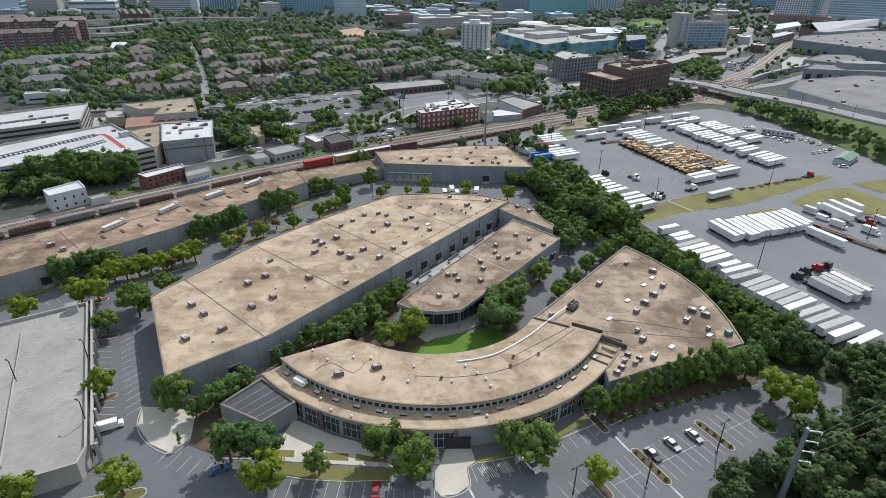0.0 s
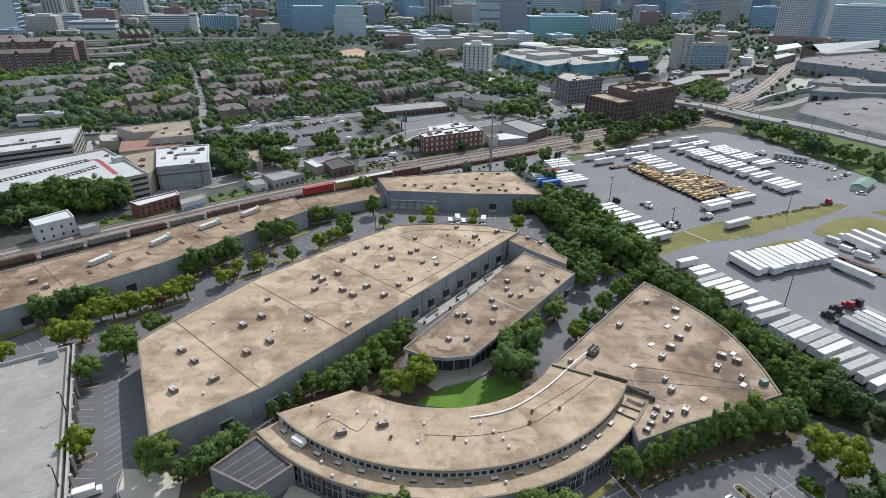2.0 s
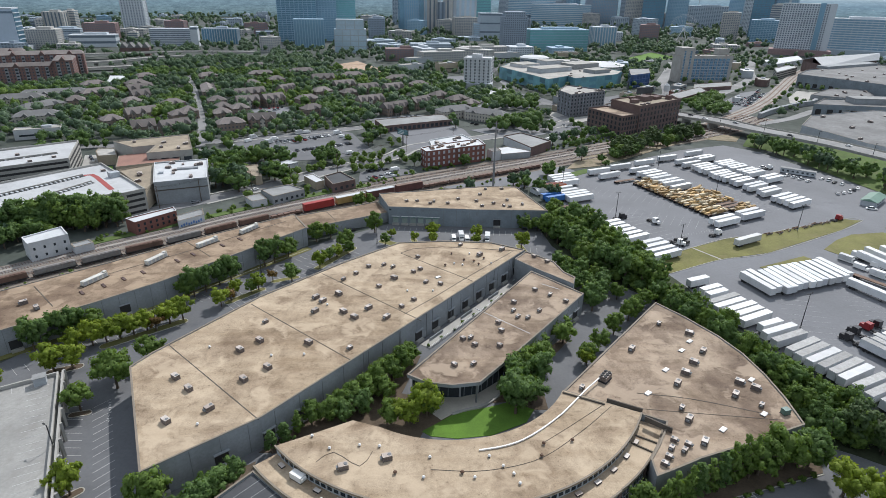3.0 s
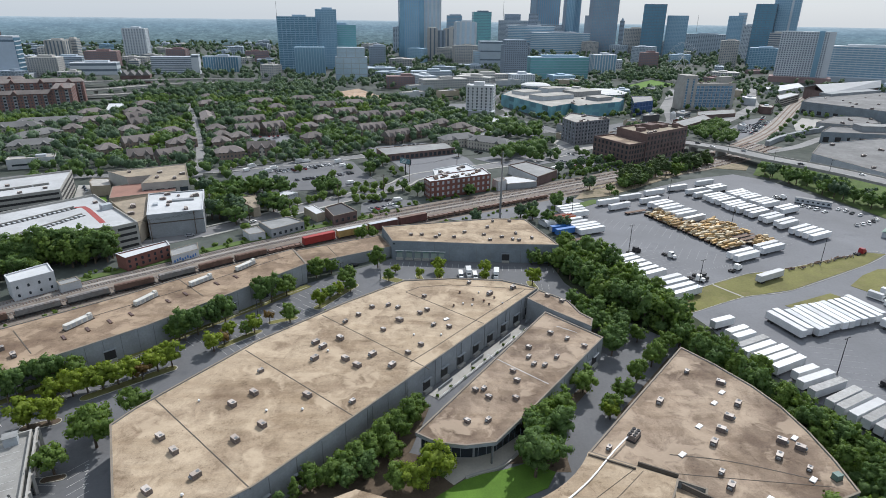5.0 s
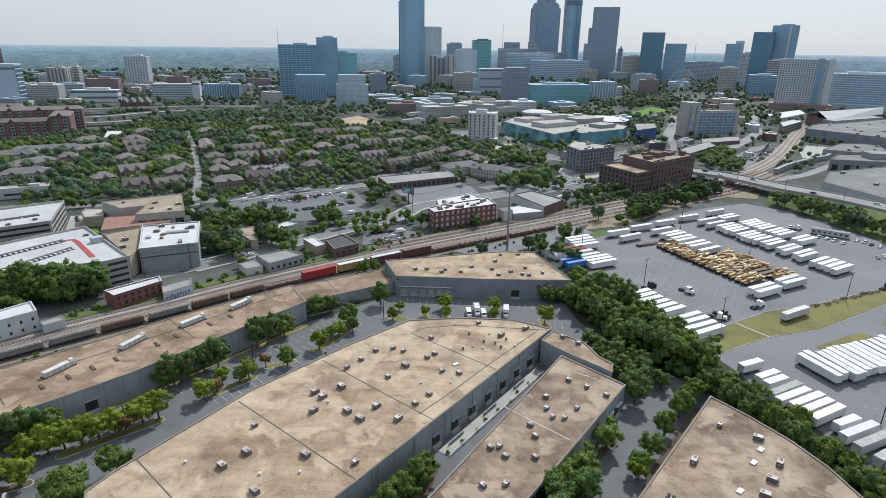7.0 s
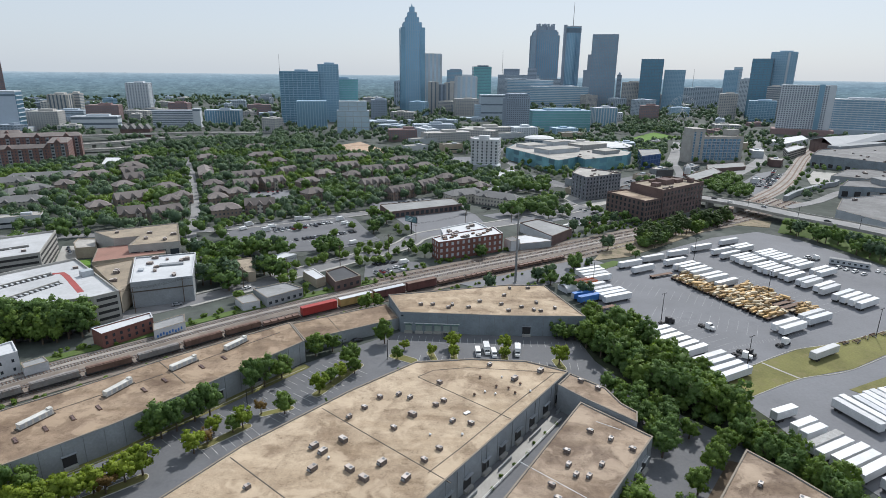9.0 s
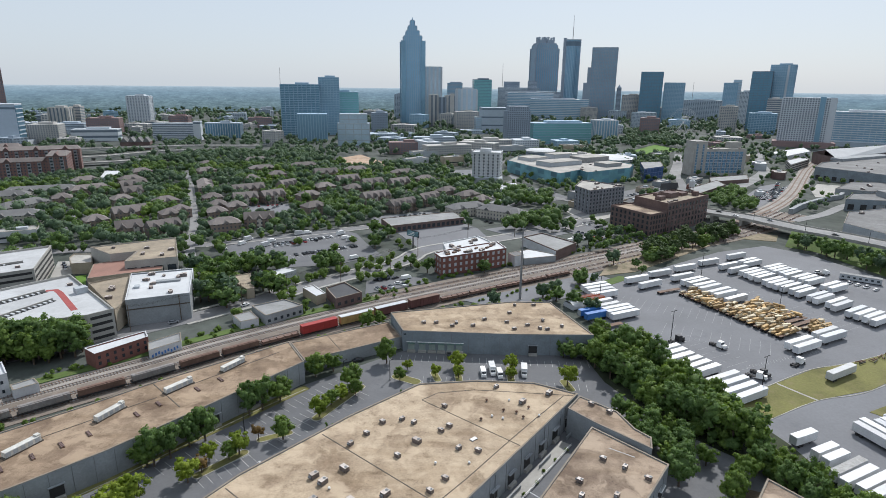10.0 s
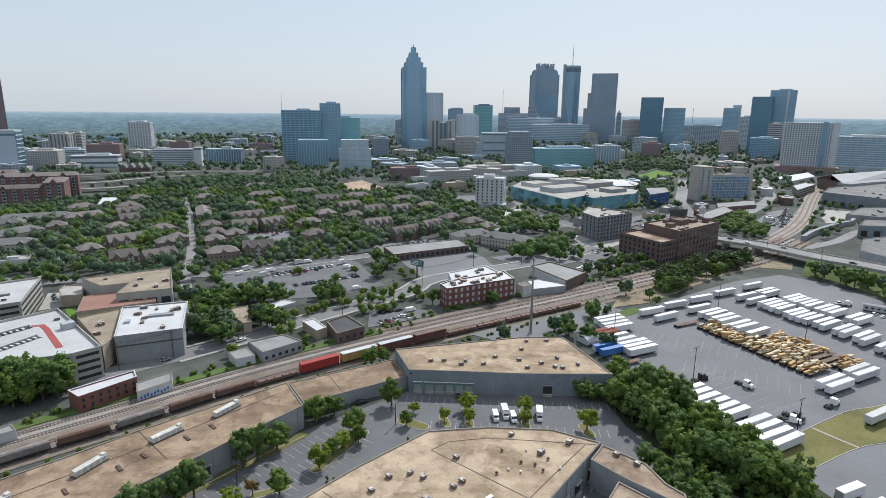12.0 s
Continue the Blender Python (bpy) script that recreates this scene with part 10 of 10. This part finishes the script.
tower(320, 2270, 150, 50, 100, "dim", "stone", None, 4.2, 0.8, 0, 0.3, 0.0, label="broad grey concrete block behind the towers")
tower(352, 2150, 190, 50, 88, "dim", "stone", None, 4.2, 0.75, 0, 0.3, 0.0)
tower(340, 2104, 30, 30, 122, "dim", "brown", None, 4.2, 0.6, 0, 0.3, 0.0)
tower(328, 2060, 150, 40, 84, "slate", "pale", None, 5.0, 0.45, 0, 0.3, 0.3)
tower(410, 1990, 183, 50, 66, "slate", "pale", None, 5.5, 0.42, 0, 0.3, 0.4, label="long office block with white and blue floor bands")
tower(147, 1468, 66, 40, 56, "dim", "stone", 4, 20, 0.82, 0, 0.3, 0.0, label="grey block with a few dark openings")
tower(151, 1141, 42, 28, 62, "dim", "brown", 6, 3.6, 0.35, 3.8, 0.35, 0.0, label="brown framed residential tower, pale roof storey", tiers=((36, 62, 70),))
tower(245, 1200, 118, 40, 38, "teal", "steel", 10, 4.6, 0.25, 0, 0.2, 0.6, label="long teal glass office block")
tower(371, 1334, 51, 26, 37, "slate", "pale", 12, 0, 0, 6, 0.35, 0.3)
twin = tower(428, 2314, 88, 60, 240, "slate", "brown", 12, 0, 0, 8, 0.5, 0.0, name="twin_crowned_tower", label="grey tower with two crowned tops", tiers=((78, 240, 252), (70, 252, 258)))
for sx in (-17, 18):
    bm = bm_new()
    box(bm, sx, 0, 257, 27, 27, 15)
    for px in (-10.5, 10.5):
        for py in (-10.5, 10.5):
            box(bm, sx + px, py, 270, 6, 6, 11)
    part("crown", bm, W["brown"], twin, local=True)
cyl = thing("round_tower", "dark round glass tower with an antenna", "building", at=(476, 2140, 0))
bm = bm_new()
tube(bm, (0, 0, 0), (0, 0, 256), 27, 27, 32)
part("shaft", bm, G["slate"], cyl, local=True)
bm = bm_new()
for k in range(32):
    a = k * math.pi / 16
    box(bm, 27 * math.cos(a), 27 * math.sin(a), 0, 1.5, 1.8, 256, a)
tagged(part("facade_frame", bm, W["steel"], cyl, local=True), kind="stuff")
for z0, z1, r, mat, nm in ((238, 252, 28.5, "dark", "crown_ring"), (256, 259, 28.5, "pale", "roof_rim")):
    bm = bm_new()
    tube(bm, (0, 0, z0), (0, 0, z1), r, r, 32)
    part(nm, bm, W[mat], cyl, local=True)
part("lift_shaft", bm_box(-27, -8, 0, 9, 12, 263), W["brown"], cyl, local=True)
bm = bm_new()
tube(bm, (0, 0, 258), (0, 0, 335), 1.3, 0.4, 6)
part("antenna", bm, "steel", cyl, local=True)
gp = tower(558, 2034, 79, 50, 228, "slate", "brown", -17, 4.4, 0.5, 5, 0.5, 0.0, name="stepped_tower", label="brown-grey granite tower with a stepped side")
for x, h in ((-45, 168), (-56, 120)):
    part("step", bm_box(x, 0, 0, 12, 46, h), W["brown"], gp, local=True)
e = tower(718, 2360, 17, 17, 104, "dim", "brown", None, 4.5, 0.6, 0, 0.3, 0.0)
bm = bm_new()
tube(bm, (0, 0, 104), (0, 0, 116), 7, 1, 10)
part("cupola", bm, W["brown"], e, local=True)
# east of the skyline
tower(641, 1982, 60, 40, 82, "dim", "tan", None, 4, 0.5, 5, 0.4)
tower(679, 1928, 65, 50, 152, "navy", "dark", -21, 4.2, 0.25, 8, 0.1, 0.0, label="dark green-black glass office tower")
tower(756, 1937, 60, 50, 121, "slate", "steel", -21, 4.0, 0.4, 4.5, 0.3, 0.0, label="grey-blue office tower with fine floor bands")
tower(914, 2082, 126, 40, 66, "dim", "stone", None, 4, 0.5, 7, 0.4, 0.5)
tower(1015, 2098, 44, 36, 124, "slate", "steel", -28, 4, 0.35, 5, 0.2, 0.0)
tower(1040, 2105, 26, 30, 134, "sky", "stone", -28, 9, 0.4, 0, 0.2, 0.0)
tower(907, 1794, 30, 27, 97, "dim", "pale", None, 3.6, 0.5, 4, 0.45, 0.6)
tower(857, 1632, 48, 45, 149, "navy", "dark", -33, 4.2, 0.2, 9, 0.08, 0.0, label="dark glass office tower")
pair = tower(924, 1655, 60, 45, 167, "slate", "steel", -33, 4.2, 0.35, 5, 0.25, 0.5, label="tall grey-blue office tower with a pale upright stripe")
part("pale_stripe", bm_box(12, -22.6, 0, 5, 1.6, 167), W["pale"], pair, local=True)
tower(858, 1560, 32, 26, 81, "dim", "tan", -31, 5, 0.4, 0, 0.3, 0.5)
tower(1118, 1982, 42, 36, 72, "dim", "pale", None, 3.6, 0.5, 4, 0.4)
tower(800, 1500, 60, 30, 48, "navy", "steel", -28, 4, 0.3, 6, 0.2)
tower(745, 1560, 40, 28, 62, "dim", "tan", -24, 3.8, 0.5, 5, 0.4)
hotel = tower(708, 1190, 88, 30, 90, "dim", "pale", -30, 3.9, 0.38, 4.4, 0.42, 0.0, label="broad pale hotel slab with a grid of windows")
part("dark_strip", bm_box(22, -15.6, 3, 9, 1.6, 90), G["slate"], hotel, "dark upright glass strip", local=True)
part("end_pier", bm_box(38.6, -15.7, 0, 10, 1.9, 92), W["pale"], hotel, local=True)
part("podium", bm_box(0, -10, -1, 104, 50, 11), W["brick"], hotel, "brown podium", local=True)
offices = tower(826, 1200, 128, 40, 64, "slate", "pale", -32, 4.3, 0.36, 10, 0.06, 0.5, label="broad office slab with pale floor bands")
part("podium", bm_box(0, -8, -1, 140, 56, 10), W["stone"], offices, local=True)
tower(494, 1417, 40, 26, 38, "dim", "brick", -17, 3.6, 0.5, 4, 0.4)

M["blue_wall"] = surface("pale_blue_blank_wall", (0.44, 0.52, 0.61), 0.7, big=0.05, small=0.4, spread=0.06)
e = thing("blank_sided_tower", "tower with a blank pale blue wall and dark banded glass side", "building", at=(-727, 1100, 0), turn=radians(14))
part("shaft", bm_box(0, 0, -1, 46, 30, 68), "blue_wall", e, local=True)
part("glass_side", bm_box(23.4, 0, 2, 0.8, 28, 64), G["navy"], e, local=True)
bm = bm_new()
for k in range(9):
    box(bm, 23.9, 0, 4 + 7 * k, 1.0, 28.4, 1.5)
tagged(part("floor_band", bm, W["pale"], e, local=True), kind="stuff")
part("crown_band", bm_box(0, 0, 60, 46.6, 30.6, 3.4), W["dark"], e, local=True)
part("coping", bm_box(0, 0, 67, 46.8, 30.8, 2), W["pale"], e, local=True)
part("podium", bm_box(0, -6, -1, 70, 50, 9), "panel_pale", e, local=True)
# mid-rise apartments behind the white hotel
for x, y, w, d, h, t, wall in ((20, 940, 70, 22, 20, 24, "tan"), (62, 985, 60, 20, 20, -30, "tan"), (-4, 985, 22, 50, 20, 24, "pale"), (90, 1040, 80, 22, 19, 14, "tan"), (-45, 1010, 56, 24, 17, 6, "brick"), (0, 1100, 70, 24, 18, 8, "stone"), (150, 1035, 40, 30, 20, 10, "pale")):
    tower(x, y, w, d, h, "dim", wall, t, 3.4, 0.5, 4.2, 0.45, 0.3, name="apartment_building", label="cream mid-rise apartment building among trees" if wall != "brick" else "brown mid-rise apartment building among trees")
e = thing("gabled_hall", "dark brick hall with a row of pale gables", "building", at=(-488, 1050, 0), turn=radians(14))
part("wall", bm_box(0, 0, 0, 44, 20, 13), "brick_brown", e, local=True)
for k in range(4):
    bm = bm_new()
    gx = -16.5 + 11 * k
    vs = [bm.verts.new(v) for v in ((gx - 5.5, -11, 12.5), (gx + 5.5, -11, 12.5), (gx, -11, 20), (gx - 5.5, 11, 12.5), (gx + 5.5, 11, 12.5), (gx, 11, 20))]
    for f in ((0, 1, 2), (4, 3, 5), (1, 4, 5, 2), (3, 0, 2, 5), (0, 3, 4, 1)):
        bm.faces.new([vs[j] for j in f])
    part("gable", bm, "shingle_grey", e, local=True)
# radio masts
for x, y, h in ((-560, 2350, 165), (280, 2430, 190), (950, 2240, 128)):
    bm = bm_new()
    tube(bm, (x, y, 0), (x, y, h), 1.0, 0.5, 5)
    tagged(part("radio_mast", bm, "steel"), "thin radio mast against the hazy sky", "mast")
# observation wheel
e = thing("ferris_wheel", "large pale observation wheel near the park", "ferris wheel", at=(580, 1440, 31), turn=radians(-8))
bm = bm_new()
for k in range(40):
    a0, a1 = k * math.pi / 20, (k + 1) * math.pi / 20
    for r in (31, 28):
        tube(bm, (r * math.cos(a0), 0, r * math.sin(a0)), (r * math.cos(a1), 0, r * math.sin(a1)), 0.2, 0.2, 4)
part("rim", bm, "white", e, local=True)
for k in range(20):
    a = k * math.pi / 10
    bm = bm_new()
    tube(bm, (0, 0, 0), (30 * math.cos(a), 0, 30 * math.sin(a)), 0.14, 0.14, 4)
    part("spoke", bm, "white", e, local=True)
for s in (-1, 1):
    bm = bm_new()
    tube(bm, (0, 0, 0), (s * 14, 5, -31.5), 0.7, 0.9, 5)
    part("leg", bm, "white", e, local=True)

# low town blocks between the landmarks
low_rng = random.Random(77)
taken = [(-516, 790, 110), (-281, 1350, 100), (150, 800, 110), (52, 725, 40), (350, 815, 55), (560, 800, 140), (640, 930, 120), (245, 1220, 90), (151, 1150, 50), (380, 1080, 100), (-727, 1085, 60), (-625, 1190, 70), (-494, 1216, 60), (-144, 1132, 50), (-232, 1212, 60), (708, 1190, 90), (826, 1196, 100), (390, 700, 90), (480, 850, 80), (-689, 1145, 50), (-421, 1270, 60), (-488, 1050, 40), (30, 1000, 110), (606, 1440, 70), (371, 1334, 50), (-53, 1833, 70), (480, 900, 70), (590, 1020, 70)]
taken += [(x, y, 26) for x, y in HIGHWAY] + [(-110, 930, 75)]
SHELLS = [("dim", "tan"), ("dim", "pale"), ("dim", "stone"), ("dim", "brick"), ("slate", "pale"), ("slate", "steel"), ("dim", "tan"), ("dim", "stone"), ("dim", "brown")]
first_block = len(taken)
for _ in range(5000):
    y = low_rng.uniform(900, 2300)
    x = low_rng.uniform(-0.75, 0.9) * y
    w, d, h = low_rng.uniform(16, 62), low_rng.uniform(14, 36), low_rng.choice((5, 6, 8, 10, 12, 15, 18, 24)) * (1.0 if y < 1500 or x < -200 else 1.8)
    if x < -330 and y < 1000 or -330 < x < 0 and y < 1080:
        continue
    if any(math.dist((x, y), t[:2]) < t[2] + w * 0.55 for t in taken):
        continue
    taken.append((x, y, w * 0.6))
    glass, wall = low_rng.choice(SHELLS)
    bm = bm_new()
    box(bm, 0, 0, -1, w, d, h + 1)
    wing = low_rng.uniform(0.35, 0.6)
    if low_rng.random() < 0.5:
        box(bm, -w * (0.5 - wing / 2), d * 0.6, -1, w * wing, d * 1.3, h * low_rng.uniform(0.6, 1.0))
    ob = new("town_block", mesh_of("town_block", bm, G[glass]))
    ob.matrix_basis = pose(x, y, 0, 0, 0, low_rng.choice((-24, -14, 20, 12)))
    bm = bm_new()
    skin(bm, w, d, 0, h, 3.7, 0.5, low_rng.choice((0, 4.5, 6)), 0.4)
    box(bm, low_rng.uniform(-0.2, 0.2) * w, 0, h + 1.5, w * 0.3, d * 0.4, 2.6)
    box(bm, low_rng.uniform(-0.4, 0.4) * w, d * 0.2, h + 1.5, 4, 3, 1.8)
    tagged(part("facade_frame", bm, W[wall], ob, local=True), kind="stuff")
    tagged(ob, {"brick": "brick", "tan": "tan", "pale": "white", "stone": "grey", "brown": "brown-grey", "steel": "blue-grey"}[wall] + " town block with rows of windows among trees", "building", "distant town blocks")
    if len(taken) - first_block > 175:
        break


def far_canopy(name, n, x0, x1, y0, y1, leaf, cards, size, r0, r1, seed, label, nl=3, gaps=-0.12):
    rng = random.Random(seed)
    places = []
    while len(places) < n:
        y = rng.uniform(y0, y1)
        x = rng.uniform(x0, x1) * y
        if noise.noise((x * 0.006, y * 0.006, seed)) < gaps:
            continue
        if any(math.dist((x, y), t[:2]) < t[2] * 0.8 for t in taken):
            continue
        places.append((x, y, rng.uniform(r0, r1)))
    canopy(name, places, leaf, cards, size, label, seed, 9.0, nl)


# far crowns use the leaf colour with haze mixed in
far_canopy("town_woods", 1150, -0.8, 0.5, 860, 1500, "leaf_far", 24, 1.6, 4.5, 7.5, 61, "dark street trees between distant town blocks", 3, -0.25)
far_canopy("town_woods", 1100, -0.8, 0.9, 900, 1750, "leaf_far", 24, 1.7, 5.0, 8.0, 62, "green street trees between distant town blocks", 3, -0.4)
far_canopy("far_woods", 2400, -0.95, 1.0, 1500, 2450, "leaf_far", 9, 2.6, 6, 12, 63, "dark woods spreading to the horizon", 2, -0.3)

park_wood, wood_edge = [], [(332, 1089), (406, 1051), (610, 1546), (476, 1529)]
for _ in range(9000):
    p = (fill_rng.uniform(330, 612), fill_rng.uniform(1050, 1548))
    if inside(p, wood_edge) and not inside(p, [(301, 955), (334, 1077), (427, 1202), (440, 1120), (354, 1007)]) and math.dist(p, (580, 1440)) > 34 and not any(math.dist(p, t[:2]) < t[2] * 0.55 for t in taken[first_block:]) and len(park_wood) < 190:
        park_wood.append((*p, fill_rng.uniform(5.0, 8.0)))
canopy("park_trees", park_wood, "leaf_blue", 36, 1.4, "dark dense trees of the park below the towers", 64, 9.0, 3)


# the hazy distance: a glowing backdrop ring, its haze painted paler with height
def horizon():
    m = bpy.data.materials.new("hazy_distance")
    m.use_nodes = True
    nt = m.node_tree
    g = nt.nodes.new("ShaderNodeNewGeometry")
    sep = nt.nodes.new("ShaderNodeSeparateXYZ")
    nt.links.new(g.outputs["Position"], sep.inputs[0])
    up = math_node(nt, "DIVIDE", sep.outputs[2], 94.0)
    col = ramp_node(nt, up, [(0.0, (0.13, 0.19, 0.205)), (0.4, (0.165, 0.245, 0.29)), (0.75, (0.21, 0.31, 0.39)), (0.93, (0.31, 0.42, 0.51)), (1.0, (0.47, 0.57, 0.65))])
    for flat, scale, lo, hi in ((4.0, 0.010, 0.80, 1.22), (6.0, 0.035, 0.72, 1.3), (3.0, 0.11, 0.8, 1.22)):
        st = nt.nodes.new("ShaderNodeVectorMath")
        st.operation = "MULTIPLY"
        st.inputs[1].default_value = (1, 1, flat)
        nt.links.new(g.outputs["Position"], st.inputs[0])
        woods = noise_node(nt, st.outputs[0], scale, 5.0, 0.7)
        col = mix_node(nt, math_node(nt, "SUBTRACT", 1.0, math_node(nt, "MULTIPLY", up, 0.75)), col, mix_node(nt, 1.0, col, ramp_node(nt, woods, [(0.36, (lo, lo * 1.02, lo * 1.04)), (0.5, (1.0,) * 3), (0.64, (hi, hi, hi * 0.98))]), "MULTIPLY"))
    st = nt.nodes.new("ShaderNodeVectorMath")
    st.operation = "MULTIPLY"
    st.inputs[1].default_value = (1, 1, 5)
    nt.links.new(g.outputs["Position"], st.inputs[0])
    roofs = ramp_node(nt, noise_node(nt, st.outputs[0], 0.06, 2.0, 0.5), [(0.70, (0, 0, 0)), (0.76, (0.5,) * 3)])
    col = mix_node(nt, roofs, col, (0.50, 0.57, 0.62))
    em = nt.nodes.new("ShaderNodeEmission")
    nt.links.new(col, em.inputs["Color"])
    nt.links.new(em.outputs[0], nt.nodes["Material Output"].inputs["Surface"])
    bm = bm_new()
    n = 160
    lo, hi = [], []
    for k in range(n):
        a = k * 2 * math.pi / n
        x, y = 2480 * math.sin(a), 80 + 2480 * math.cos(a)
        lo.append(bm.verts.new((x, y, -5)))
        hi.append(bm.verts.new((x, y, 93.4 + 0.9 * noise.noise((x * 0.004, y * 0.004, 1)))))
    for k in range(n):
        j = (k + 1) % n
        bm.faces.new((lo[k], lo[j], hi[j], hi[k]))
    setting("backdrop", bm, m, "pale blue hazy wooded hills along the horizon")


horizon()
